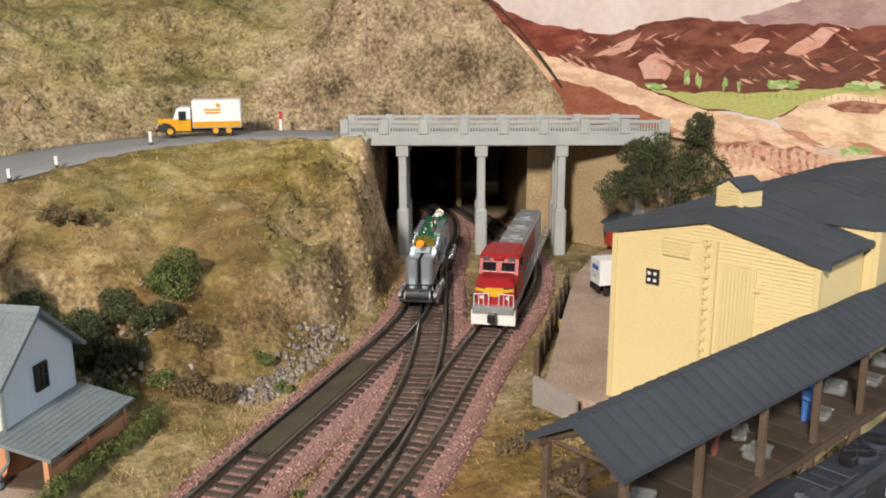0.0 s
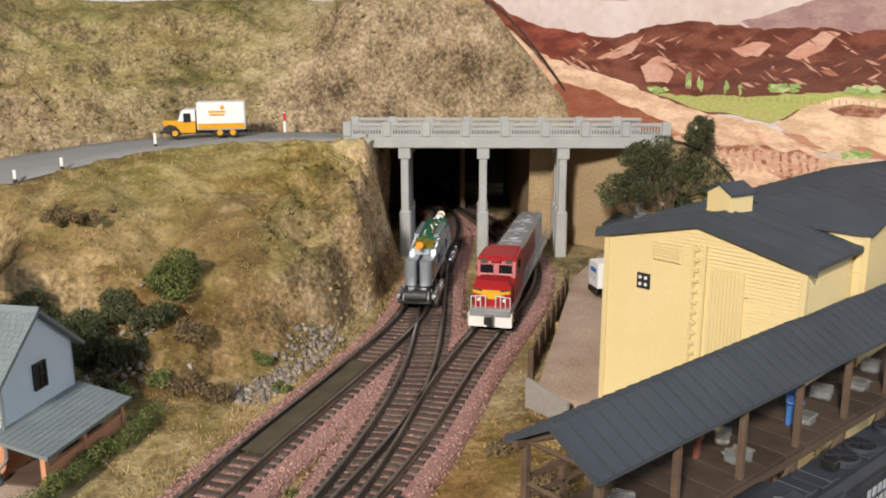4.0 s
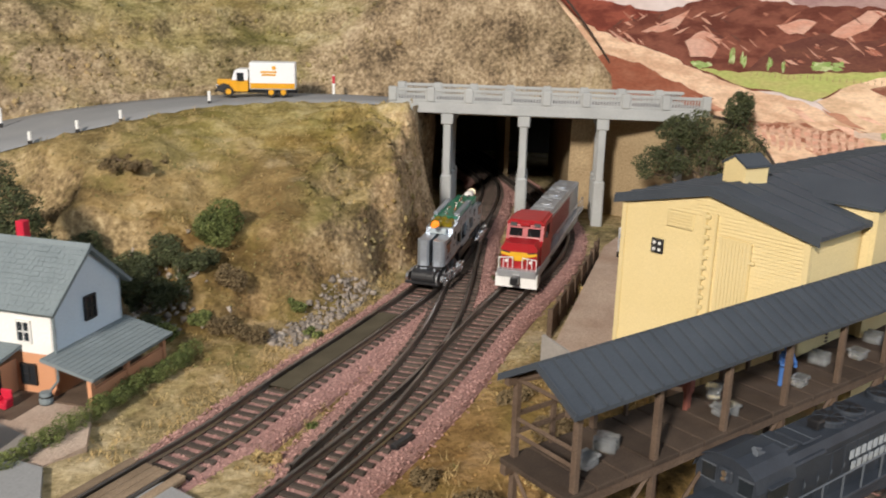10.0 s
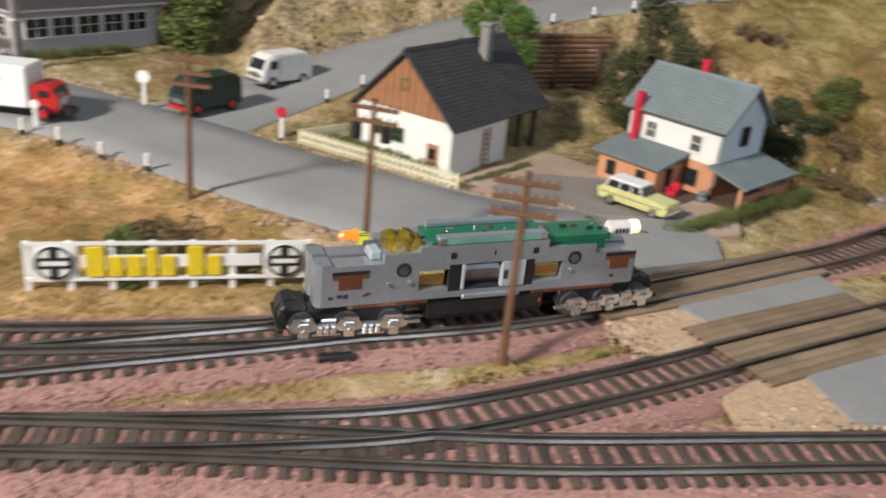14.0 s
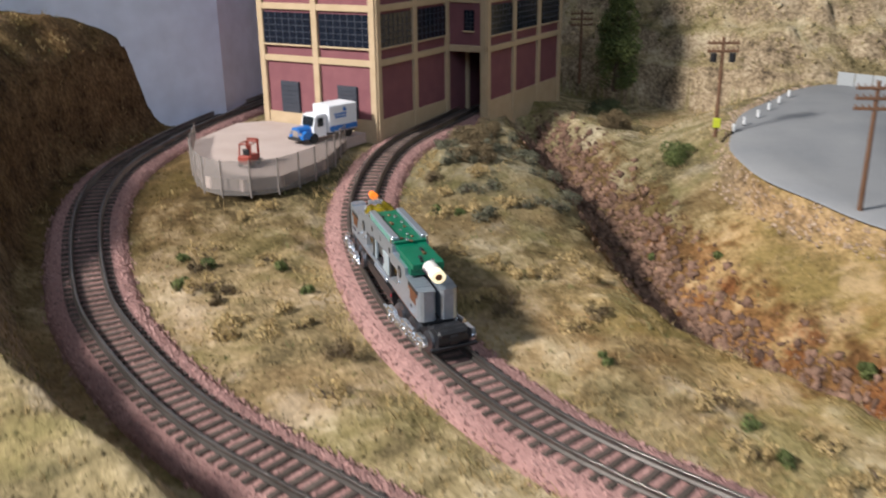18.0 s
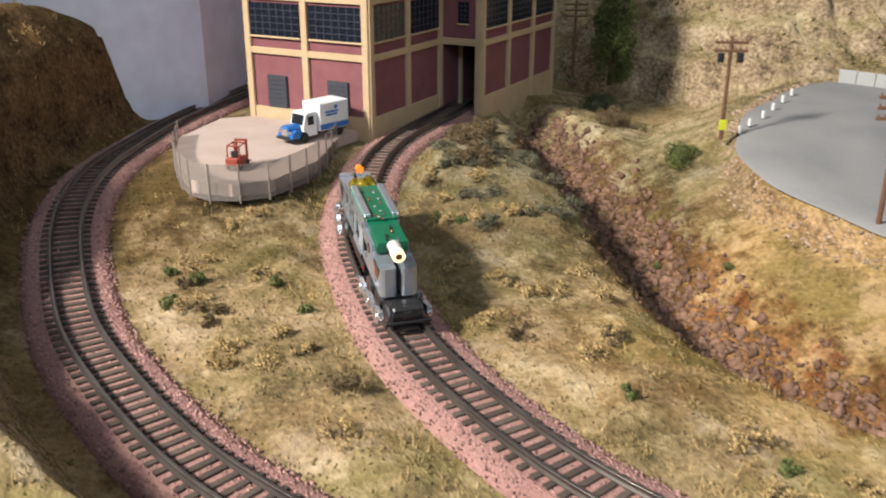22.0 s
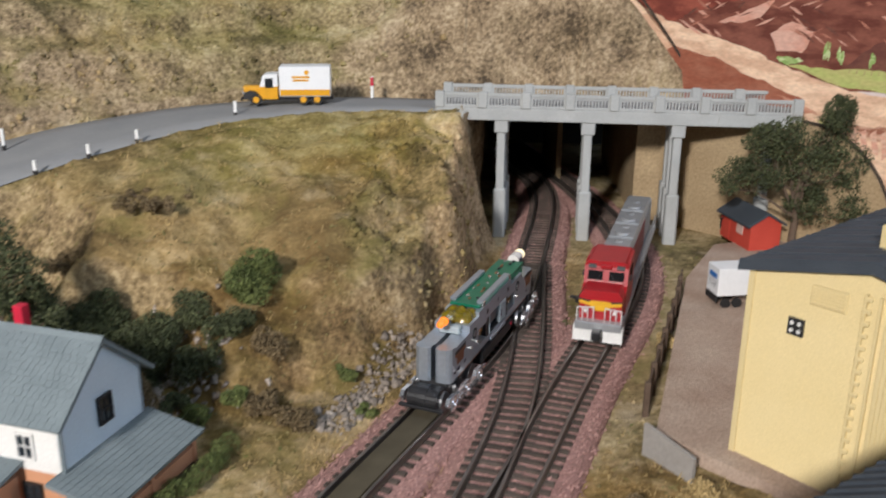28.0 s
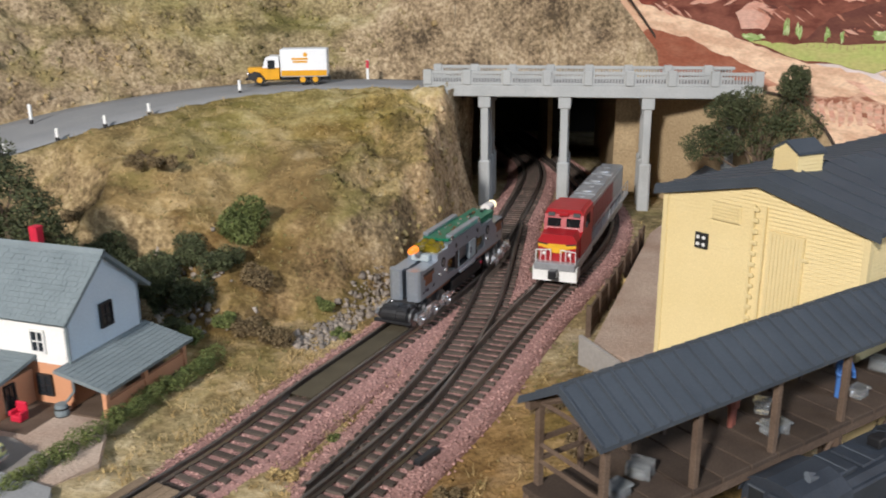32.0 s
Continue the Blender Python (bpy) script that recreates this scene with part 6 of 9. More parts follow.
        part("motor_bracket", Shape().box(6.2, y * 5.0 - 0.4, 9.6, 7.2, y * 5.0 + 0.6, 17.0, 0.2), M_CASE, root)
        part("stain", Shape().box(-5.6, y * 5.8 - 0.03, 12.0, -4.4, y * 5.8 + 0.08, 14.6), M_INK, root)
    part("motor", Shape().tube((-9, 0, 13.6), (6.4, 0, 13.6), 4.7, n=24), M_STEEL, root, "round steel motor")
    part("motor_bed", Shape().box(-13, -5.2, 9.0, 10.6, 5.2, 10.0), M_GAP, root)
    part("motor_top", Shape().box(-13, -5.2, 17.0, 10.6, 5.2, 17.8), M_GAP, root)
    for x0, x1 in ((7.3, 10.8), (-13.3, -10.8)):
        part("bearing_block", Shape().box(x0, -5.45, 9.2, x1, 5.45, 17.4, 0.2), M_BLKPLASTIC, root)
    for x0, x1 in ((11.6, 18.2), (-20.9, -14.0)):
        part("flywheel_bed", Shape().box(x0 - 0.8, -3.5, 9.6, x1 + 0.6, 3.5, 17), M_GAP, root)
        part("flywheel", Shape().tube((x0, 0, 13.3), (x1, 0, 13.3), 4.7, n=26), M_BRASS, root, "brass flywheel")
    pcb = part("circuit_board", Shape().box(-35.6, -4.6, 21.0, -16.7, 4.6, 22.8, 0.1).box(-16.7, -5.0, 22.8, 16, 5.0, 23.7, 0.1), M_PCB, root, "green circuit board")
    part("board_skirt", Shape().box(-34, -4.8, 18.6, -21.7, 4.8, 21.0), M_PCB, root)
    rng = random.Random(9)
    for i in range(18):
        x, y = rng.uniform(-34, 15), rng.uniform(-2.2, 2.6)
        z = 22.8 if x < -17.5 else 23.7
        w = rng.uniform(0.4, 1.1)
        part("component", Shape().box(x - w, y - 0.4, z, x + w, y + 0.4, z + rng.uniform(0.3, 0.8), 0.1), rng.choice([M_SOLDER, M_BLKPLASTIC, M_COPPER]), pcb)
    M_EDGE = material("pale_green_board_edge", (0.16, 0.36, 0.30), 0.3, bump=0.0)
    for y in (-1, 1):
        part("cover_strip", Shape().box(-15.6, y * 4.5 - 1.2, 23.7, 14.4, y * 4.5 + 0.9, 25.0, 0.2), M_DIECAST, root)
        part("cover_edge", Shape().box(-14, y * 5.45 - 0.1, 22.9, 12.6, y * 5.45 + 0.12, 24.3), M_EDGE, root)
        for x in (13.4, -14.8):
            part("clip", Shape().box(x - 1.0, y * 5.3 - 0.4, 22.8, x + 1.0, y * 5.3 + 0.4, 24.6, 0.15), M_SOLDER, root)
    lump = Shape()
    lump.smooth = True
    nu, nv = 20, 12
    for i in range(nu + 1):
        for j in range(nv + 1):
            u, v = i / nu * 2 - 1, j / nv * 2 - 1
            q = max(0.0, (1 - u ** 4) * (1 - v ** 4)) ** 0.5
            lump.v.append((21.5 + 5.2 * u + 0.5 * float(wob(u * 40, v * 40, 13, 71)), 5.0 * v, 20.6 + q * (3.3 + 1.5 * float(wob(u * 30, v * 30, 9, 72)) + 0.8 * float(wob(u * 30, v * 30, 4, 73)))))
    for i in range(nu):
        for j in range(nv):
            k = i * (nv + 1) + j
            lump.f.append((k, k + nv + 1, k + nv + 2, k + 1))
    part("tape_wrap", lump, M_TAPE, root, "glossy crumpled amber tape over wires")
    led = part("lamp", Shape().tube((34.0, -0.6, 24.2), (37.0, -0.6, 24.2), 1.25, 1.2, 14).tube((37.0, -0.6, 24.2), (38.0, -0.6, 24.2), 1.2, 0.55, 14).tube((33.3, -0.6, 24.2), (34.1, -0.6, 24.2), 1.5, n=14), M_BULB, root, "glowing orange lamp on wire leads")
    for y in (-1.1, 0.0):
        part("lead", Shape().wire([(33.4, y, 24.2), (28, y * 1.2, 24.0), (25, y * 1.5, 23.0)], 0.18), M_SOLDER, led)
    tube = part("lamp_tube", Shape().tube((-37.5, 0.3, 22.4), (-43.4, 0.3, 22.4), 2.05, n=18), M_TUBE, root, "white heat-shrink lamp tube")
    part("lamp_tip", Shape().tube((-43.4, 0.3, 22.4), (-46.4, 0.3, 22.4), 2.0, n=18), M_TUBEGLOW, tube, "glowing warm lamp tip")
    part("lamp_core", Shape().tube((-46.3, 0.3, 22.4), (-46.6, 0.3, 22.4), 1.05, 0.95, 18), M_LAMPCORE, tube, "brown lamp socket")
    part("lead", Shape().wire([(-37.4, 0.3, 22.4), (-34.5, 0.3, 23.0)], 0.3), M_SOLDER, tube)
    for i in range(4):
        for y in (-1.78, 2.34):
            part("ink_mark", Shape().box(-39.2 - 1.1 * i, y - 0.06, 21.6, -38.5 - 1.1 * i, y + 0.06, 22.8), M_INK, tube)
    part("headlight_block", Shape().box(28, -3.4, 18.8, 31.0, 3.4, 21.4, 0.4), M_CASE, root)
    part("fuel_tank", Shape().prism([(-5.6, 1.6), (5.6, 1.6), (6.2, 3.2), (6.2, 6.4), (-6.2, 6.4), (-6.2, 3.2)], "x", -16.5, 15.5), M_BLKPLASTIC, root, "black fuel tank shell")
    part("lower_deck", Shape().box(-44, -4.4, 6.2, 44, 4.4, 7.9), M_GAP, root)
    for y in (-6.35, 6.35):
        part("tank_spot", Shape().box(-16.0, y - 0.15, 4.5, -15.4, y + 0.15, 5.3), M_REDPIPE, root)
    shrink = Matrix.Translation((0, 0, 0.0006)) @ Matrix.Diagonal((0.945, 1, 0.91, 1))
    for ob in root.children_recursive:
        ob.data.transform(shrink)
    lead = build_truck(root, "truck", TRUCK_AT, 1)
    trail = build_truck(root, "truck", -TRUCK_AT, -1)
    return root, lead, trail


CHASSIS, TRUCK_LEAD, TRUCK_TRAIL = build_chassis()

# time in seconds, distance of the engine's middle along the main line in mm
RUN = [(0, 268.5), (9, 268.5), (9.5, 278), (10, 301), (10.5, 332), (11, 374), (11.5, 415), (12, 456), (12.5, 498), (13, 539), (13.5, 581), (14, 624.5), (14.5, 669), (15, 716.5), (15.5, 768),
       (16, 822), (16.5, 879), (17, 937), (17.5, 995), (18, 1053), (18.5, 1117), (18.8, 1134), (19, 1136), (21, 1136), (21.5, 1125), (22, 1091.5), (22.5, 1044), (23, 994), (23.5, 940), (24, 881),
       (24.5, 814), (25, 746), (25.5, 674.5), (26, 601), (26.5, 528), (27, 457), (27.5, 396), (28, 355), (28.5, 340), (30.5, 338), (31.5, 341), (32, 350)]
MAIN_S = np.concatenate([[0], np.cumsum(np.linalg.norm(np.diff(MAIN[:, :2], axis=0), axis=1))])


def along(s):
    return np.array([np.interp(s, MAIN_S, MAIN[:, k]) for k in range(3)])


def engine_poses(s):
    a, b = along(s + TRUCK_AT), along(s - TRUCK_AT)
    mid, d = (a + b) / 2, a - b
    yaw = math.degrees(math.atan2(d[1], d[0]))
    pitch = math.degrees(math.atan2(d[2], math.hypot(d[0], d[1])))
    turns = []
    for q in (s + TRUCK_AT, s - TRUCK_AT):
        e = along(q + 8) - along(q - 8)
        t = math.degrees(math.atan2(e[1], e[0])) - yaw
        turns.append((t + 180) % 360 - 180)
    return pose(mid[0] * MM, mid[1] * MM, mid[2] * MM, 0, 0, yaw) @ pose(0, 0, 0, 0, -pitch, 0), turns


def hood_rail(parent, pts, r, mat):
    part("handrail", Shape().wire(pts, r, 5), mat, parent)


def build_red_engine():
    M_RED = material("glossy_red_paint", (0.36, 0.009, 0.015), 0.38, other=(0.30, 0.008, 0.012), scale=200, bump=0.02)
    M_YEL = material("yellow_stripe", (0.75, 0.42, 0.02), 0.4, bump=0.0)
    M_DARKWIN = material("dark_cab_glass", (0.004, 0.004, 0.005), 0.85, bump=0.0)
    M_SILV = material("silver_grey_paint", (0.29, 0.30, 0.315), 0.35, 0.4, other=(0.37, 0.38, 0.39), scale=200, bump=0.05)
    M_DKRED = material("maroon_panel", (0.20, 0.02, 0.03), 0.4, bump=0.02)
    i = int(np.argmin(np.abs(YARD[:, 1] - 382) + 1e3 * (YARD[:, 0] < 0)))
    c, a, b = YARD[i], YARD[i - 20], YARD[i + 20]
    yaw = math.degrees(math.atan2(b[1] - a[1], b[0] - a[0]))
    root = thing("diesel_locomotive", "red and silver diesel locomotive with white pilot and yellow nose stripe", "locomotive", c[0] - 3, c[1], 0, yaw - 1.2)
    L = 53
    part("walkway", Shape().box(-L, -9.2, 7.2, L, 9.2, 9.0, 0.3), M_SILV, root)
    part("long_hood", Shape().box(-L + 2, -6.2, 9, 26, 6.2, 24.5, 0.9), M_SILV, root, "silver engine hood")
    for s in (-1, 1):
        part("hood_panel", Shape().box(-30, s * 6.2 - 0.1, 12, 24, s * 6.2 + 0.15, 20), M_DKRED, root, "maroon side panel")
        for k in range(12):
            part("hood_door", Shape().box(-48 + 5.8 * k, s * 6.35 - 0.15, 10, -43 + 5.8 * k, s * 6.35 + 0.1, 22), M_SILV if k < 4 else M_DKRED, root)
    cab = part("cab", Shape().prism([(26, 9), (45, 9), (45, 18.5), (42.5, 19.5), (41.2, 26.2), (38, 27.6), (26, 27.6)], "y", -8.7, 8.7), M_RED, root, "red wide-nose cab")
    part("nose", Shape().prism([(-8.0, 9), (8.0, 9), (8.4, 18.0), (6.6, 20.6), (-6.6, 20.6), (-8.4, 18.0)], "x", 43, 50.6), M_RED, root, "red nose")
    band = [(-8.3, 16.6), (-4.4, 16.0), (4.4, 16.0), (8.3, 16.6), (8.3, 15.4), (4.4, 14.6), (-4.4, 14.6), (-8.3, 15.4)]
    part("nose_stripe", Shape().prism(band, "x", 50.4, 50.95), M_YEL, root, "yellow nose stripe")
    part("nose_line", Shape().prism([(y, z + 0.55 if k < 4 else z + 1.25) for k, (y, z) in enumerate(band)], "x", 50.4, 50.85), M_BLACK, root)
    part("nose_badge", Shape().prism([(-3.8, 16.6), (3.8, 16.6), (4.6, 15.2), (2.4, 12.8), (-2.4, 12.8), (-4.6, 15.2)], "x", 50.7, 51.1), M_YEL, root, "yellow nose badge")
    part("nose_door", Shape().box(50.5, 3.6, 9.4, 50.9, 6.6, 14.2, 0.1), M_RED, root)
    for s in (-1, 1):
        glass = part("windscreen", Shape().prism([(42.72, 21.0), (41.85, 24.9), (41.3, 24.9), (42.1, 21.0)], "y", s * 4.2 - 2.9, s * 4.2 + 2.9), M_DARKWIN, cab)
        part("gasket", Shape().prism([(42.9, 20.6), (42.75, 21.2), (42.0, 21.2), (42.1, 20.6)], "y", s * 4.2 - 3.2, s * 4.2 + 3.2).prism([(42.0, 24.8), (41.9, 25.3), (41.2, 25.3), (41.3, 24.8)], "y", s * 4.2 - 3.2, s * 4.2 + 3.2), M_RED, glass)
        part("side_window", Shape().box(31, s * 8.75 - 0.12, 20, 37, s * 8.75 + 0.12, 25), M_DARKWIN, cab)
        part("number_board", Shape().prism([(41.9, 25.6), (41.4, 27.0), (40.8, 27.0), (41.0, 25.6)], "y", s * 5.6 - 1.5, s * 5.6 + 1.5), M_BLACK, cab)
        part("mirror", Shape().box(38.5, s * 9.4 - 0.5, 20.5, 39.2, s * 9.4 + 0.5, 23.0, 0.15), M_BLACK, cab)
        part("marker_lamp", Shape().tube((50.5, s * 5.6, 12.4), (51.3, s * 5.6, 12.4), 0.7, n=10), M_WHITE, root)
        part("step_well", Shape().box(46.5, s * 8.7 - 0.6, 1.8, 51.5, s * 8.7 + 0.6, 7.0, 0.2), M_SILV, root)
        part("wiper", Shape().wire([(43, s * 4, 20), (42.2, s * 2, 23.6)], 0.15), M_BLACK, cab)
    part("headlight_box", Shape().box(41.5, -2.2, 25.8, 42.6, 2.2, 27.4, 0.3), M_RED, cab)
    roof = part("cab_roof", Shape().prism([(-8.8, 26.5), (8.8, 26.5), (7.0, 28.4), (-7.0, 28.4)], "x", 25, 41), M_RED, root)
    for k in range(4):
        x = 18 - 17 * k
        g = part("roof_fan_hatch", Shape().box(x - 7.5, -5.6, 24.5, x + 7.5, 5.6, 25.7, 0.3), M_SILV, root)
        part("fan", Shape().tube((x + 2.5, 0, 25.7), (x + 2.5, 0, 26.5), 3.6, 3.3, 16), M_SILV, g)
        part("grille", Shape().tube((x - 4.6, 0, 25.7), (x - 4.6, 0, 26.3), 2.0, 1.8, 12), M_SILV, g)
    part("pilot", Shape().prism([(-9.6, 1.4), (9.6, 1.4), (9.6, 7.4), (-9.6, 7.4)], "x", L - 2, L + 0.5), M_WHITE, root, "white pilot plate")
    part("pilot_face", Shape().box(L, -9.0, 6.2, L + 1.2, 9.0, 9.4, 0.3), M_SILV, root)
    part("coupler", Shape().box(L, -1.8, 3.6, L + 4.5, 1.8, 7.2, 0.4), M_BLKPLASTIC, root)
    for s in (-1, 1):
        hood_rail(root, [(L - 0.5, s * 8.6, 9), (L - 0.5, s * 8.6, 14.2), (L - 0.5, s * 2.2, 14.8), (L - 0.5, s * 2.2, 9)], 0.22, M_WHITE)
        for y in (4.4, 6.5):
            hood_rail(root, [(L - 0.5, s * y, 9), (L - 0.5, s * y, 14.5)], 0.2, M_WHITE)
        hood_rail(root, [(-L + 1, s * 8.8, 9), (-L + 1, s * 8.8, 15), (24, s * 8.8, 15), (24, s * 8.8, 9)], 0.25, M_SILV)
        for k in range(8):
            hood_rail(root, [(-L + 8 + 9 * k, s * 8.8, 9), (-L + 8 + 9 * k, s * 8.8, 15)], 0.22, M_SILV)
    part("fuel_tank", Shape().box(-16, -7, 1.8, 14, 7, 7.2, 0.8), M_SILV, root)
    for x in (-33, 33):
        t = new("truck")
        t.parent = root
        t.matrix_local = pose(x * MM, 0, 0)
        part("bolster", Shape().box(-13, -6, 2.5, 13, 6, 7, 0.5), M_BLKPLASTIC, t)
        for ax in (-8.5, 8.5):
            for s in (-1, 1):
                part("wheel", Shape().tube((ax, s * 3.9, 3.2), (ax, s * 5.4, 3.2), 3.2, n=16), M_STEEL, t)
        for s in (-1, 1):
            part("side_frame", Shape().box(-13.5, s * 7 - 0.6, 2.2, 13.5, s * 7 + 0.6, 5.0, 0.4), M_SILV, t)
    root.scale = (1.2, 0.88, 0.9)
    return root


build_red_engine()


def bars(parent, m, w, h, rows, mat, name="lettering", gap=0.35):
    """Unreadable or trade lettering as plain bars in the xz plane of m."""
    s = Shape()
    for r in range(rows):
        z = h / 2 - (r + 1) * h / rows
        s.box(-w / 2 * (1 - 0.12 * r), -0.08, z + gap * h / rows / 2, w / 2 * (1 - 0.12 * r), 0.08, z + h / rows * (1 - gap / 2))
    ob = part(name, s, mat, parent)
    ob.matrix_local = m
    return ob


def glyph_bars(parent, m, words, w, h, mat):
    """Trade lettering as plain upright blocks, one to a letter, in rows."""
    ob = None
    for r, n in enumerate(words):
        pitch = w / max(words)
        for k in range(n):
            x, z = (k - n / 2 + 0.5) * pitch, h * (len(words) / 2 - r - 0.5)
            blk = part("letter_block", Shape().box(x - 0.36 * pitch, -0.08, z - 0.36 * h, x + 0.36 * pitch, 0.08, z + 0.36 * h, 0.05).box(x - 0.12 * pitch, -0.1, z - 0.1 * h, x + 0.12 * pitch, 0.1, z + 0.1 * h), mat, parent)
            blk.matrix_local = m
            ob = blk
    return ob


def build_grey_engine():
    # weathered paint, its base darkened to carry the platform roof's shade
    M_DG = material("weathered_shaded_blue_grey", (0.016, 0.021, 0.030), 0.55, other=(0.034, 0.042, 0.055), scale=90, spread=0.4, fine=1600, bump=0.12, vary=0.2)
    M_SCARLET = material("scarlet_nose_paint", (0.50, 0.022, 0.028), 0.4, bump=0.03)
    M_FADED = material("faded_white_lettering", (0.40, 0.43, 0.45), 0.8, other=(0.26, 0.29, 0.31), scale=600, bump=0.0)
    M_IRON = material("dusty_grey_handrail", (0.10, 0.115, 0.135), 0.5, bump=0.0)
    a = np.array([56.0, 148.6])
    b = np.array([164.0, 243.5])
    d = (a - b) / np.linalg.norm(a - b)
    c = a - d * 46
    root = thing("diesel_locomotive", "dusty blue-grey diesel locomotive with scarlet nose and faded lettering", "locomotive", c[0], c[1], -6.5, math.degrees(math.atan2(d[1], d[0])))
    L = 58
    part("walkway", Shape().box(-L, -9, 7, L, 9, 8.6, 0.3), M_DG, root)
    part("long_hood", Shape().prism([(-6, 8.6), (6, 8.6), (6, 22.2), (4.8, 24), (-4.8, 24), (-6, 22.2)], "x", -L + 3, 24), M_DG, root, "dusty blue-grey engine hood")
    for s in (-1, 1):
        for k in range(13):
            door = part("hood_door", Shape().box(-52 + 5.7 * k, s * 6 - 0.1, 10, -47.2 + 5.7 * k, s * 6 + 0.2, 20.6, 0.08), M_DG, root)
            part("latch", Shape().box(-47.8 + 5.7 * k, s * 6.2 - 0.1, 14.6, -47.4 + 5.7 * k, s * 6.2 + 0.15, 15.8), M_IRON, door)
        grille = part("radiator_grille", Shape().box(-50, s * 5.95 - 0.2, 16.5, -32, s * 5.95 + 0.42, 21.6, 0.1), M_BLKPLASTIC, root)
        for k in range(8):
            part("slat", Shape().box(-49.4 + 2.2 * k, s * 6.3 - 0.1, 16.9, -48.4 + 2.2 * k, s * 6.3 + 0.3, 21.2), M_DG, grille)
        part("air_filter_box", Shape().box(8, s * 5.6 - 1.2, 17.5, 22, s * 5.6 + 1.2, 22.6, 0.4), M_DG, root)
        part("sill", Shape().box(-L + 2, s * 8.9 - 0.3, 5.4, L - 2, s * 8.9 + 0.15, 7.2), M_DG, root)
        glyph_bars(root, pose(-0.014, s * 0.00655, 0.0158, 0, 0, 0 if s < 0 else 180), (8, 7), 22, 3.4, M_FADED)
        part("cab_number", Shape().box(27, s * 8.5 - 0.05, 12.0, 33, s * 8.5 + 0.1, 13.8), M_FADED, root)
    roof = [(-8.4, 8.6), (8.4, 8.6), (8.4, 21.6), (7.4, 24.0), (5.0, 25.8), (2.0, 26.6), (-2.0, 26.6), (-5.0, 25.8), (-7.4, 24.0), (-8.4, 21.6)]
    cab = part("cab", Shape().prism(roof, "x", 24, 37), M_DG, root, "blue-grey cab with an arched roof")
    part("roof_visor", Shape().prism([(8.6, 21.2), (7.6, 24.3), (5.1, 26.1), (2.0, 26.95), (-2.0, 26.95), (-5.1, 26.1), (-7.6, 24.3), (-8.6, 21.2), (-8.3, 21.2), (-7.4, 24.0), (-5.0, 25.8), (-2.0, 26.6), (2.0, 26.6), (5.0, 25.8), (7.4, 24.0), (8.3, 21.2)], "x", 23.4, 38.2), M_DG, cab)
    for s in (-1, 1):
        pane = part("windscreen", Shape().box(36.6, s * 4.9 - 1.7, 19.2, 37.25, s * 4.9 + 1.7, 22.8), M_GLASS, cab)
        part("frame", Shape().box(36.7, s * 4.9 - 2.0, 22.8, 37.35, s * 4.9 + 2.0, 23.1).box(36.7, s * 4.9 - 2.0, 18.9, 37.35, s * 4.9 + 2.0, 19.2), M_IRON, pane)
        sw = part("side_window", Shape().box(26.2, s * 8.4 - 0.1, 17.2, 34.2, s * 8.4 + 0.14, 21.4), M_GLASS, cab)
        part("armrest", Shape().box(26.0, s * 8.6 - 0.3, 16.7, 34.4, s * 8.6 + 0.3, 17.2, 0.1), M_IRON, sw)
        part("sunshade", Shape().box(26.0, s * 9.0 - 0.7, 21.6, 34.4, s * 9.0 + 0.5, 22.0, 0.1), M_DG, cab)
    part("headlight_housing", Shape().box(37, -1.9, 20.6, 38.2, 1.9, 23.8, 0.4), M_DG, cab)
    for z in (21.4, 22.9):
        part("lens", Shape().tube((38.1, 0, z), (38.5, 0, z), 0.7, n=12), M_CHROME, cab)
    part("short_hood", Shape().prism([(-5.0, 8.6), (5.0, 8.6), (5.0, 16.0), (3.8, 17.6), (-3.8, 17.6), (-5.0, 16.0)], "x", 36.8, 49), M_DG, root)
    nose = part("nose_front", Shape().prism([(-5.2, 8.6), (5.2, 8.6), (5.2, 16.0), (3.9, 17.9), (-3.9, 17.9), (-5.2, 16.0)], "x", 48.4, 50.6), M_SCARLET, root, "scarlet nose front")
    bars(nose, pose(0.0507, 0, 0.0128, 0, 0, 90), 5.6, 2.2, 1, M_FADED)
    for z in (15.6, 10.6):
        part("nose_lamp", Shape().tube((50.5, -1.0, z), (51.2, -1.0, z), 0.75, n=12).tube((50.5, 1.0, z), (51.2, 1.0, z), 0.75, n=12), M_CHROME, nose)
    for s in (-1, 1):
        part("nose_wing", Shape().box(44, s * 5.0 - 0.05, 9.2, 48.6, s * 5.0 + 0.15, 15.4), M_SCARLET, root, "scarlet nose side")
    for k in range(5):
        x = -47 + 9.2 * k + (7 if k > 2 else 0)
        fan = part("fan", Shape().tube((x, 0, 24), (x, 0, 25.2), 4.0, 3.9, 20), M_DG, root, "round roof fan")
        part("fan_rim", Shape().tube((x, 0, 25.2), (x, 0, 25.5), 4.05, 3.7, 20), M_DG, fan)
        part("fan_well", Shape().tube((x, 0, 25.5), (x, 0, 25.6), 3.3, 3.3, 20), M_BLKPLASTIC, fan)
        for j in range(4):
            part("fan_bar", Shape().box(-3.4, -0.1, 0, 3.4, 0.1, 0.2, m=pose(x, 0, 25.55, 0, 0, 45 * j)), M_DG, fan)
    for x0, x1, h in ((6, 14, 0.7), (16, 23.5, 1.5), (-18, -8, 0.6)):
        hatch = part("roof_hatch", Shape().box(x0, -4.0, 24, x1, 4.0, 24 + h, 0.3), M_DG, root)
        part("seam", Shape().box((x0 + x1) / 2 - 0.15, -3.9, 24 + h, (x0 + x1) / 2 + 0.15, 3.9, 24.12 + h), M_IRON, hatch)
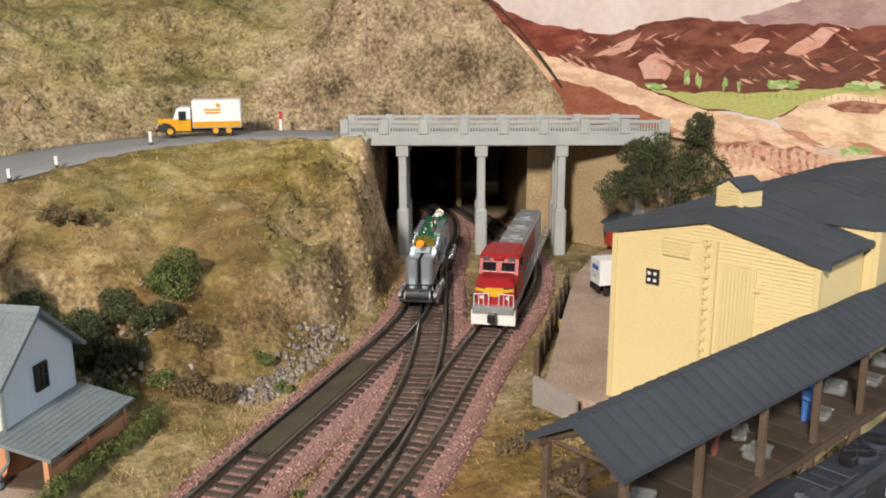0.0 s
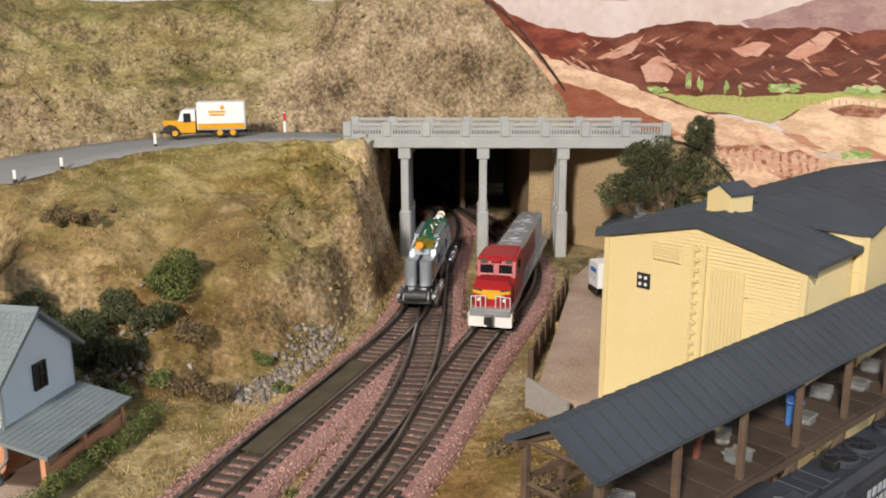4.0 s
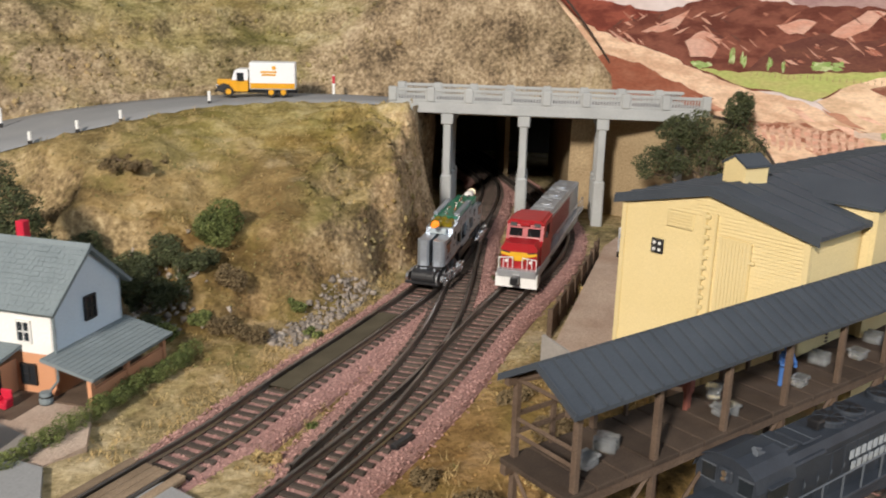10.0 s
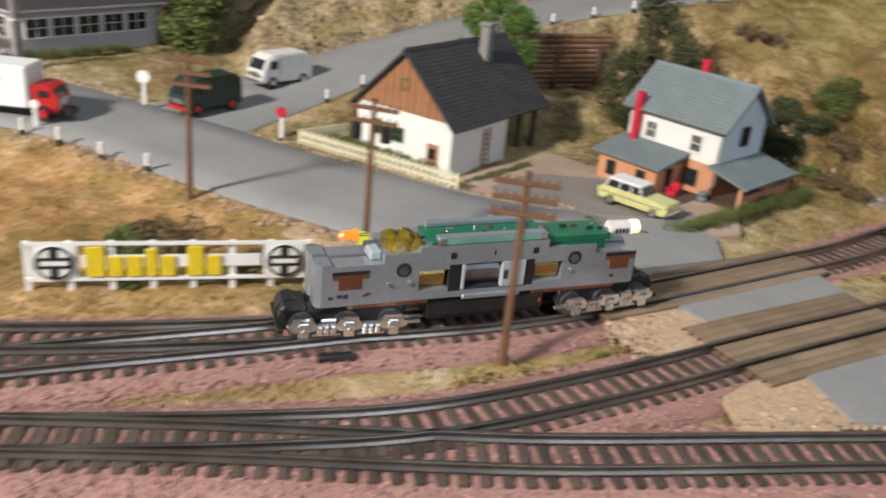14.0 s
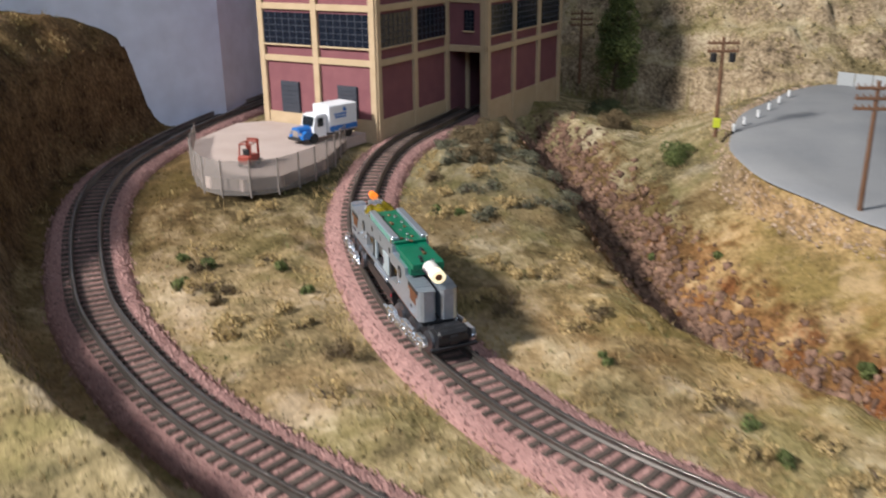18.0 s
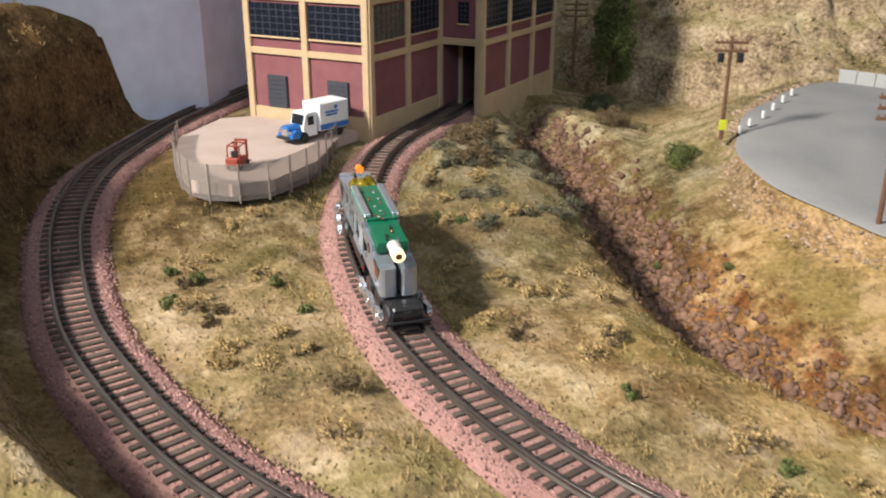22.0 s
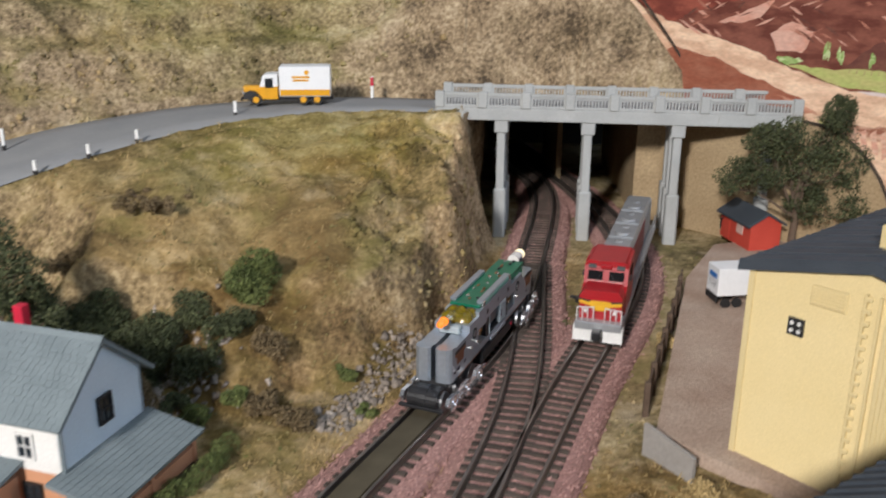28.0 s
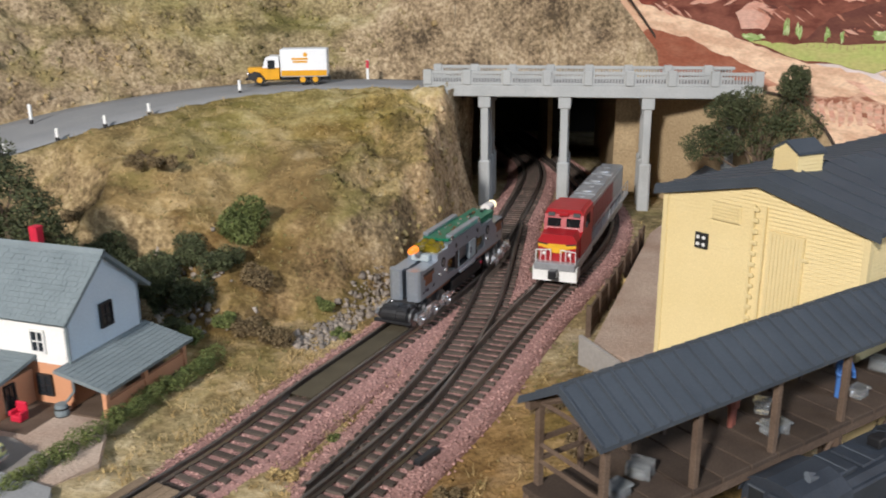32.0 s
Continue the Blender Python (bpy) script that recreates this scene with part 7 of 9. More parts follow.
    part("exhaust_stack", Shape().box(1.0, -1.6, 24, 4.2, 1.6, 26.4, 0.3), M_BLKPLASTIC, root)
    part("horn", Shape().tube((28, 3, 26.2), (32, 3, 27.2), 0.35, 0.8, 8).tube((28, 2, 26.6), (31, 2, 27.4), 0.3, 0.7, 8), M_IRON, root)
    part("pilot", Shape().box(L - 1.5, -8.6, 1.6, L, 8.6, 8.6, 0.3), M_DG, root)
    part("plough", Shape().prism([(L, 1.0), (L + 3.0, 0.8), (L + 1.2, 4.6), (L, 5.4)], "y", -8.4, 8.4), M_BLKPLASTIC, root)
    part("coupler", Shape().box(L, -1.6, 4, L + 5, 1.6, 7, 0.4), M_BLKPLASTIC, root)
    for s in (-1, 1):
        part("step_rail", Shape().wire([(L - 1, s * 8.5, 2), (L - 1.4, s * 8.5, 8), (L - 2.6, s * 8.5, 14), (L - 6, s * 8.5, 14.6)], 0.38), M_WHITE, root, "white step handrail")
        part("step_post", Shape().wire([(L - 0.6, s * 2.6, 8.4), (L - 0.6, s * 2.6, 14.2)], 0.36), M_WHITE, root)
        for k in range(10):
            hood_rail(root, [(-L + 6 + 9.0 * k, s * 8.6, 8.6), (-L + 6 + 9.0 * k, s * 8.6, 15)], 0.26, M_IRON)
        hood_rail(root, [(-L + 4, s * 8.6, 15), (24, s * 8.6, 15)], 0.26, M_IRON)
        part("air_tank", Shape().tube((-15, s * 7.4, 6.2), (12, s * 7.4, 6.2), 1.0, n=10), M_DG, root)
    part("fuel_tank", Shape().prism([(-6, 1.6), (6, 1.6), (7.4, 3.0), (7.4, 7), (-7.4, 7), (-7.4, 3.0)], "x", -15, 13), M_BLKPLASTIC, root)
    for x in (-35, 35):
        t = new("truck")
        t.parent = root
        t.matrix_local = pose(x * MM, 0, 0)
        part("bolster", Shape().box(-14, -6, 2.5, 14, 6, 7, 0.5), M_BLKPLASTIC, t)
        for ax in (-10.5, 0, 10.5):
            for s in (-1, 1):
                part("wheel", Shape().tube((ax, s * 3.9, 3.2), (ax, s * 5.4, 3.2), 3.2, n=16), M_STEEL, t)
                part("journal_box", Shape().box(ax - 1.3, s * 7.7 - 0.5, 1.8, ax + 1.3, s * 7.7 + 0.5, 4.6, 0.2), M_DG, t)
        for s in (-1, 1):
            part("side_frame", Shape().box(-15, s * 7 - 0.6, 2.4, 15, s * 7 + 0.6, 5.0, 0.4), M_DG, t)
    root.scale = (0.95, 0.95, 0.95)


build_grey_engine()

# ---------------------------------------------------------------- road vehicles
M_TYRE = material("rubber_tyre", (0.018, 0.018, 0.018), 0.8, bump=0.1)
M_ORANGE_YEL = material("orange_yellow_cab", (0.74, 0.36, 0.012), 0.35, bump=0.02)
M_BOXWHITE = material("white_box_body", (0.78, 0.79, 0.80), 0.5, other=(0.73, 0.74, 0.75), scale=150, bump=0.03)
M_REDV = material("red_truck_paint", (0.50, 0.022, 0.022), 0.35, bump=0.02)
M_BLUEV = material("blue_truck_paint", (0.03, 0.17, 0.52), 0.35, bump=0.02)


def wheels(root, xs, half, r, rim, group=None):
    for x in xs:
        for s in (-1, 1):
            w = part("wheel", Shape().tube((x, s * (half - 1.3), r), (x, s * half, r), r, n=16), M_TYRE, root)
            part("hub", Shape().tube((x, s * (half - 0.1), r), (x, s * (half + 0.25), r), r * 0.55, n=12), rim, w)


def build_box_truck(label, x, y, z, turn, cab_mat, low_mat, body_mat, rim, stripe, body_len, xs, hooded=True):
    """A delivery truck: +x is its front."""
    root = thing("delivery_truck", label, "truck", x, y, z, turn)
    yellow = cab_mat is M_ORANGE_YEL
    w = 7.2
    part("chassis", Shape().box(-body_len / 2 - 9, -3.5, 2.2, 22, 3.5, 4.2, 0.2), M_BLKPLASTIC, root)
    body = part("box_body", Shape().box(-body_len / 2 - 8, -w, 4.4, body_len / 2 - 8, w, 19.5, 0.5), body_mat, root, "white box body")
    for s in (-1, 1):
        if stripe:
            part("stripe", Shape().box(-body_len / 2 - 7.6, s * w - 0.05, 5.0, body_len / 2 - 8.4, s * w + 0.18, 8.0), stripe, body)
        bars(body, pose(-0.006, s * (w + 0.12) * MM, 0.0135, 0, 0, 0 if s < 0 else 180), 9, 3.2, 2, stripe or M_REDV)
        part("badge", Shape().tube((-9, s * (w + 0.1), 16.6), (-9, s * (w + 0.22), 16.6), 1.2, n=10), stripe or M_REDV, body)
    cx = body_len / 2 - 7
    top = 15.4 if hooded else 13.0
    cab = part("cab", Shape().prism([(cx, 3), (cx + 8.4, 3), (cx + 9, 4), (cx + 9, 8.8), (cx + 7.4, top - 0.8), (cx + 5.5, top), (cx, top)], "y", -5.6, 5.6), cab_mat, root, "painted cab")
    if yellow:
        part("cab_top", Shape().prism([(cx - 0.1, 9.4), (cx + 9.1, 9.4), (cx + 7.35, 14.75), (cx + 5.6, 15.6), (cx - 0.1, 15.6)], "y", -5.75, 5.75), body_mat, cab, "white cab top")
    part("windscreen", Shape().prism([(cx + 8.75, 9.2), (cx + 7.6, top - 1.0), (cx + 8.0, top - 0.9), (cx + 9.1, 9.2)], "y", -4.6, 4.6), M_GLASS, cab)
    for s in (-1, 1):
        part("side_window", Shape().box(cx + 2.2, s * 5.8 - 0.1, 8.8, cx + 6.2, s * 5.8 + 0.12, top - 1.8), M_GLASS, cab)
    if hooded:
        part("bonnet", Shape().prism([(-3.4, 3.2), (3.4, 3.2), (3.4, 8.2), (2.2, 9.4), (-2.2, 9.4), (-3.4, 8.2)], "x", cx + 8.5, cx + 17.5), low_mat, root)
        for s in (-1, 1):
            part("mudguard", Shape().prism([(cx + 8.5, 3), (cx + 17.5, 3), (cx + 17, 6), (cx + 14, 7.4), (cx + 11, 6.6)], "y", s * 4.6 - 1.6, s * 4.6 + 1.6), M_BLACK if yellow else low_mat, root)
            part("headlamp", Shape().tube((cx + 16.9, s * 4.3, 6.2), (cx + 17.8, s * 4.3, 6.2), 0.9, n=10), M_CHROME, root)
        part("grille", Shape().box(cx + 17.4, -2.6, 3.6, cx + 17.9, 2.6, 8.0, 0.2), M_CHROME, root)
        fx = cx + 18
    else:
        part("grille", Shape().box(cx + 8.9, -3.4, 4.2, cx + 9.3, 3.4, 8.2, 0.2), M_CHROME, root)
        fx = cx + 9.2
    part("bumper", Shape().box(fx, -6, 2.4, fx + 0.9, 6, 3.8, 0.3), M_BLACK, root)
    wheels(root, xs, 6.4, 2.9, rim)
    return root


build_box_truck("yellow-orange delivery truck with white box body on the upper road", -123, 457, 58.8, 191, M_ORANGE_YEL, M_ORANGE_YEL, M_BOXWHITE, M_ORANGE_YEL, M_ORANGE_YEL, 26, (-14, -7, 17), True).scale = (0.93,) * 3
build_box_truck("red delivery truck with a long white box body", -325, 62, 3.4, 34, M_REDV, M_REDV, M_BOXWHITE, M_REDV, None, 32, (-14, 13), False)
build_box_truck("white and blue delivery truck parked at the warehouse", -634, -156, 13.0, -62, M_BOXWHITE, M_BLUEV, M_BOXWHITE, M_BLACK, M_BLUEV, 21, (-12, 13), True).scale = (0.86,) * 3


def build_van(label, x, y, z, turn, mat, trim):
    root = thing("panel_van", label, "van", x, y, z, turn)
    body = [(-14, 2.2), (13, 2.2), (14, 4), (13.8, 7.2), (11, 12.5), (8, 14.2), (-11, 14.2), (-13.4, 12.5), (-14, 8)]
    part("body", Shape().prism(body, "y", -5.4, 5.4).prism([(px * 0.94, 8.2 + (pz - 8.2) * 0.9) for px, pz in body], "y", -6.0, 6.0), mat, root)
    part("windscreen", Shape().prism([(13.45, 8.0), (11.3, 12.1), (11.6, 12.2), (13.8, 8.0)], "y", -4.4, 4.4), M_GLASS, root)
    for s in (-1, 1):
        part("side_window", Shape().box(6.2, s * 6.0 - 0.1, 8.2, 9.8, s * 6.0 + 0.15, 11.6), M_GLASS, root)
        part("headlamp", Shape().tube((13.6, s * 4.2, 5.2), (14.2, s * 4.2, 5.2), 0.8, n=10), M_CHROME, root)
        part("door_seam", Shape().box(4.6, s * 6.0 - 0.05, 3.5, 4.8, s * 6.0 + 0.08, 12), M_BLACK, root)
    part("bumper", Shape().box(13.4, -5.6, 2.0, 14.8, 5.6, 3.4, 0.3), trim, root)
    part("grille", Shape().box(13.7, -2.8, 4.2, 14.3, 2.8, 6.6, 0.2), M_CHROME, root)
    wheels(root, (-8.5, 8.5), 6.2, 2.5, trim)


build_van("cream-white rounded panel van on the road", -303, 174, 5.0, -96, material("cream_van_paint", (0.74, 0.74, 0.70), 0.4), M_CHROME)
build_van("dark green panel van with red wheels on the road", -295, 125, 2.4, -93, material("dark_green_van_paint", (0.022, 0.045, 0.032), 0.35), M_REDV)
build_van("orange and white microbus beside the cafe", -520, 132, 12, -30, material("orange_microbus_paint", (0.62, 0.22, 0.06), 0.4), M_CHROME)


def build_wagon():
    M_LIME = material("pale_lime_paint", (0.62, 0.61, 0.27), 0.3, bump=0.02)
    root = thing("station_wagon", "pale lime station wagon with white roof in the driveway", "car", -125, 172, -1.6, -6)
    root.scale = (0.84, 0.84, 0.84)
    prof = [(-16, 2.4), (15.5, 2.4), (16.5, 4.6), (15.6, 7.0), (5.5, 7.6), (-14.5, 7.6), (-16.6, 6.2)]
    part("body", Shape().prism(prof, "y", -5.3, 5.3).prism([(px * 0.985, 3 + (pz - 3) * 0.86) for px, pz in prof], "y", -5.9, 5.9), M_LIME, root)
    cab = part("cabin", Shape().prism([(-14, 7.4), (5.4, 7.4), (2.4, 10.6), (-12, 10.6)], "y", -4.9, 4.9), M_GLASS, root)
    part("roof", Shape().box(-12.8, -5.0, 10.5, 3.0, 5.0, 11.5, 0.4), M_WHITE, root, "white roof panel")
    for x in (-13.4, -7.2, -1.2, 3.4):
        for s in (-1, 1):
            part("pillar", Shape().wire([(x, s * 5.0, 7.4), (x * 0.86 - 0.3, s * 4.8, 10.8)], 0.4, 4), M_WHITE, root)
    for s in (-1, 1):
        part("headlamp", Shape().tube((15.9, s * 4.3, 5.8), (16.7, s * 4.3, 5.8), 0.9, n=10), M_CHROME, root)
        part("side_trim", Shape().box(-15, s * 5.85 - 0.1, 5.0, 14, s * 5.85 + 0.2, 5.4), M_CHROME, root)
    for x in (-16.9, 16.2):
        part("bumper", Shape().box(x - 0.6, -5.8, 2.6, x + 0.9, 5.8, 4.0, 0.35), M_CHROME, root)
    wheels(root, (-10, 10.2), 5.9, 2.3, M_CHROME)


build_wagon()


def build_trailer():
    root = thing("semi_trailer", "white box trailer with blue lettering parked behind the depot", "trailer", 82.5, 367, 0.2, 14)
    root.scale = (0.66, 0.66, 0.64)
    part("box_body", Shape().box(-28, -7.4, 8, 28, 7.4, 25, 0.3), M_BOXWHITE, root)
    bars(root, pose(-0.0281, 0, 0.0195, 0, 0, -90), 9, 3.4, 1, M_BLUEV, gap=0.1)
    bars(root, pose(-0.0281, 0, 0.0145, 0, 0, -90), 11, 4.4, 3, M_BLACK, gap=0.9)
    part("bumper", Shape().box(-28.6, -7, 4, -27.2, 7, 7.8, 0.3), M_BLACK, root)
    part("underframe", Shape().box(-26, -3, 5.4, 26, 3, 8, 0.3), M_BLACK, root)
    wheels(root, (-22, -15), 6.6, 3.0, M_BLACK)
    part("landing_leg", Shape().box(18, -4, 0, 19.4, -2.8, 8).box(18, 2.8, 0, 19.4, 4, 8), M_BLACK, root)


build_trailer()


def build_forklift():
    root = thing("forklift", "small rusty red forklift in the gravel yard", "forklift", -592, -198, 13.2, 150)
    m = material("rusty_red_paint", (0.32, 0.045, 0.025), 0.7, other=(0.22, 0.05, 0.03), scale=300, bump=0.1)
    part("body", Shape().box(-5, -3, 1.2, 4, 3, 4.6, 0.5), m, root)
    part("counterweight", Shape().box(-6.5, -3, 1.6, -4.4, 3, 5.6, 0.8), m, root)
    part("mast", Shape().box(4.2, -2.6, 0.4, 5.2, -1.8, 11).box(4.2, 1.8, 0.4, 5.2, 2.6, 11).box(4.2, -2.6, 10.2, 5.2, 2.6, 11), m, root)
    part("fork", Shape().box(5, -1.9, 0.5, 10, -1.1, 1.0).box(5, 1.1, 0.5, 10, 1.9, 1.0), M_BLACK, root)
    for y in (-2.6, 2.6):
        part("guard_rail", Shape().wire([(-4.5, y, 5), (-3.8, y, 10), (3, y, 10), (4, y, 4.6)], 0.35), m, root)
    for x in (-3.8, 3):
        part("guard_bar", Shape().wire([(x, -2.6, 10), (x, 2.6, 10)], 0.35), m, root)
    part("seat", Shape().box(-3, -1.5, 4.6, 0, 1.5, 5.4, 0.2).box(-3.4, -1.5, 5.2, -2.8, 1.5, 7.8, 0.2), M_BLACK, root)
    wheels(root, (-4, 3), 3.2, 1.4, M_BLACK)


build_forklift()

# ---------------------------------------------------------------- crossing, yards, fences, poles, signs
M_PLANK = material("worn_crossing_planks", (0.20, 0.145, 0.095), 0.9, other=(0.27, 0.20, 0.135), scale=120, fine=2200, bump=0.4, depth=0.0002, piece=0.18)
M_POLE = material("creosote_pole", (0.125, 0.066, 0.038), 0.85, other=(0.18, 0.098, 0.056), scale=150, fine=2000, bump=0.2, depth=0.0002)
M_DRIVE = material("dark_driveway", (0.20, 0.18, 0.165), 0.9, other=(0.26, 0.235, 0.21), scale=60, fine=2500, bump=0.3, depth=0.0003)
M_OLDPLANK = material("dark_grey_plank", (0.066, 0.055, 0.036), 0.9, other=(0.10, 0.084, 0.055), scale=120, fine=2400, bump=0.3, depth=0.0002)
M_LIME = material("lime_yellow_tag", (0.62, 0.66, 0.03), 0.6, bump=0.0)


def pad(name, pts, z, mat, label, category="pavement", thick=2.0):
    ob = part(name, Shape().prism(pts, "z", z - thick, z), mat)
    return tagged(ob, label, category, kind="structure")


pad("pavement_apron", [(-230, 82), (-190, 76), (-135, 90), (-112, 104), (-86, 150), (-94, 166), (-110, 171), (-150, 140), (-200, 132)], -0.9, M_ROAD, "grey asphalt apron before the crossing")
pad("pavement_between", [(-63, 163), (-43, 151), (-66, 101), (-89, 110), (-76, 138)], -0.8, M_ROAD, "grey asphalt between the crossing tracks")
pad("pavement_east", [(-26, 141), (4, 112), (-32, 82), (-47, 96)], -0.8, M_ROAD, "grey asphalt east of the crossing tracks")
pad("driveway", [(-172, 150), (-150, 141), (-104, 166), (-100, 178), (-118, 188), (-150, 192), (-170, 176)], -1.7, M_DRIVE, "dark worn driveway in front of the house", "driveway")
pad("yard_gravel", [(-186, 152), (-172, 140), (-100, 160), (-90, 180), (-100, 205), (-150, 222), (-182, 205)], -2.3, M_GRAVEL, "pale gravel yard between the houses", "yard")
pad("depot_yard", [(32, 262), (44, 250), (80, 218), (150, 300), (160, 400), (110, 455), (80, 440), (60, 392)], 0.4, M_GRAVEL, "pale pinkish gravel yard beside the depot", "yard", 6.0)
M_PLASTER = material("pale_tan_plaster", (0.50, 0.37, 0.25), 0.95, other=(0.42, 0.30, 0.20), scale=50, fine=900, bump=0.6, depth=0.0006)
pad("gravel_patch_1", [(-67, 102), (-83, 108), (-90, 94), (-88, 84), (-76, 78), (-71, 90)], -1.5, M_PLASTER, "pale tan gravel patch between the crossing tracks", "gravel")
pad("gravel_patch_2", [(-31, 83), (-47, 97), (-55, 84), (-58, 72), (-50, 62), (-38, 70)], -1.5, M_PLASTER, "pale tan gravel patch beside the crossing", "gravel")
pad("gravel_patch_3", [(-118, 106), (-106, 100), (-116, 86), (-150, 74), (-190, 64), (-192, 74), (-140, 92)], -1.4, M_PLASTER, "pale tan gravel shoulder beside the road", "gravel")


def level_crossing(line, y_hi, y_lo, z, reach=15.0):
    root = thing("level_crossing", "weathered timber planks of the level crossing", "crossing", group="crossing decks")
    idx = [i for i in range(len(line)) if y_lo < line[i, 1] < y_hi][::4]
    seg = line[idx]
    ends = [0, len(seg) // 3, 2 * len(seg) // 3, len(seg) - 1]
    strips = ((-14.5, -12.0), (-11.8, -9.2), (-9.0, -6.4), (-3.8, -1.4), (-1.2, 1.2), (1.4, 3.8), (6.4, 9.0), (9.2, 11.8), (12.0, 14.5))
    for lo, hi in strips:
        if max(-lo, hi) > reach:
            continue
        for a, b in zip(ends, ends[1:]):
            v, f = sweep(seg[a:b + 1] if b - a > 1 else seg[a:a + 2], 0, [(lo, z - 1.6), (hi, z - 1.6), (hi, z - 0.1), (hi - 0.15, z), (lo + 0.15, z), (lo, z - 0.1)])
            part("plank", raw_mesh("plank", v, f, M_PLANK), M_PLANK, root)


level_crossing(MAIN, 170, 88, -0.35, 9.5)
level_crossing(YARD, 148, 84, -0.35)
pad_line = MAIN[[i for i in range(len(MAIN)) if 212 < MAIN[i, 1] < 288]]
v, f = sweep(pad_line[::4], 0, [(-3.6, -2.4), (3.6, -2.4), (3.6, -0.7), (3.3, -0.5), (-3.3, -0.5), (-3.6, -0.7)])
tagged(part("rerailing_plank", raw_mesh("rerailing_plank", v, f, M_OLDPLANK), M_OLDPLANK), "dark olive-brown plank lying between the rails", "plank")
i0 = int(np.argmin(np.abs(DEPOT_TRACK[:, 0] - 5)))
for off in (-8.4, 0, 8.4):
    v, f = sweep(DEPOT_TRACK[i0 - 24:i0 + 10:3], off, [(-3.2, -2.2), (3.2, -2.2), (3.2, -0.5), (-3.2, -0.5)])
    tagged(part("rubber_mat", raw_mesh("rubber_mat", v, f, M_BLKPLASTIC), M_BLKPLASTIC), "black rubber crossing mat beside the rails", "crossing mat", "crossing mats")

for x, y, turn in ((-10, 193, 62), (-132, 24, 52), (-143, -37, 44), (16, 372, 70), (-34, 398, 80)):
    m = thing("switch_machine", "small black switch machine beside the track", "switch machine", x, y, -3.6, turn, group="switch machines")
    part("case", Shape().box(-4.5, -1.2, 0, 4.5, 1.2, 2.0, 0.4), M_BLKPLASTIC, m)
    part("throw_bar", Shape().box(-1, 1.2, 0.4, 1, 4.5, 1.0, 0.1), M_BLKPLASTIC, m)


def build_telegraph_pole(x, y, z, h, turn, arms=3, extra=""):
    label = "brown wooden telegraph pole with " + {"tag": "crossarms and a lime yellow tag", "can": "crossarms, transformers and a yellow tag"}.get(extra, "three crossarms")
    root = thing("telegraph_pole", label, "utility pole", x, y, z - 2, turn, group="telegraph poles")
    part("pole", Shape().tube((0, 0, 0), (0, 0, h + 2), 1.05, 0.75, 10), M_POLE, root)
    for k in range(arms):
        zz = h - 0.6 - 3.6 * k
        arm = part("crossarm", Shape().box(-7.2, -0.95, zz - 0.55, 7.2, -0.15, zz + 0.55, 0.1), M_POLE, root)
        for s in (-6.6, -4.4, -2.2, 2.2, 4.4, 6.6):
            part("insulator", Shape().tube((s, -0.55, zz + 0.5), (s, -0.55, zz + 1.5), 0.34, 0.26, 6), M_POLE, arm)
    if extra:
        part("tag", Shape().box(-1.8, -1.5, 4.5, 1.8, -1.0, 9.2, 0.2), M_LIME, root, "lime yellow tag")
    if extra == "can":
        for s in (-4.2, 4.2):
            part("transformer", Shape().tube((s, -1.2, h - 9), (s, -1.2, h - 5), 1.5, n=12), M_BLKPLASTIC, root)
    return root


build_telegraph_pole(-104, 51, -2, 46, 28)
build_telegraph_pole(-163, 70, -1, 45, 20, 2, "can")
build_telegraph_pole(-227, 61, 0, 45, 30)
build_telegraph_pole(-451, 4, 10, 48, 60)
build_telegraph_pole(-555, 14, 18, 44, 66, 2, "can")
build_telegraph_pole(-742, 38, 14, 46, 70)


def marker_post(x, y, z, h, red=False):
    r = thing("marker_post", "white roadside marker post" + (" with a red top" if red else " with a black foot"), "post", x, y, z, 0, group="roadside posts")
    part("post", Shape().box(-0.7, -0.5, -2, 0.7, 0.5, h, 0.12), M_WHITE, r)
    part("band", Shape().box(-0.75, -0.55, h * 0.62 if red else -1.9, 0.75, 0.55, h * 0.98 if red else h * 0.35), M_REDPIPE if red else M_BLACK, r)


def beside(line, i, off):
    a, b = line[max(i - 1, 0)], line[min(i + 1, len(line) - 1)]
    d = np.array([b[0] - a[0], b[1] - a[1]])
    d /= np.linalg.norm(d)
    return line[i, 0] - d[1] * off, line[i, 1] + d[0] * off


for k in range(10, 58, 4):
    x, y = beside(UPPER_ROAD, k, -UPPER_HALF[k] - 1.5)
    marker_post(x, y, float(ground_at(x, y)), 6)
for x, y in ((-306, 53), (-289, 56), (-271, 60), (-252, 64)):
    marker_post(x, y, float(ground_at(x, y)), 6.5)
for x, y in ((-555, 24), (-562, 35), (-570, 49), (-580, 63), (-590, 77), (-600, 91)):
    marker_post(x, y, float(ground_at(x, y)), 5.5)
for x, y, h, red in ((-228, 385, 11, False), (-88, 484, 12, True), (-142, 431, 8, False)):
    marker_post(x, y, float(ground_at(x, y)), h, red)


def sign(x, y, z, h, r, mat, turn, label):
    s = thing("road_sign", label, "road sign", x, y, z, turn)
    part("post", Shape().box(-0.7, -0.5, -1, 0.7, 0.5, h, 0.1), M_WHITE, s)
    part("disc", Shape().tube((0, -0.9, h), (0, -0.5, h), r, n=8), mat, s)


sign(-255, 128, 0, 10, 2.2, M_REDPIPE, 30, "red octagonal stop sign on a white post")
sign(-313, 109, 2, 12, 2.8, M_WHITE, 35, "round white sign on a white post")
sign(-309, 60, 2, 9, 1.8, M_WHITE, 40, "white sign board beside the red truck")


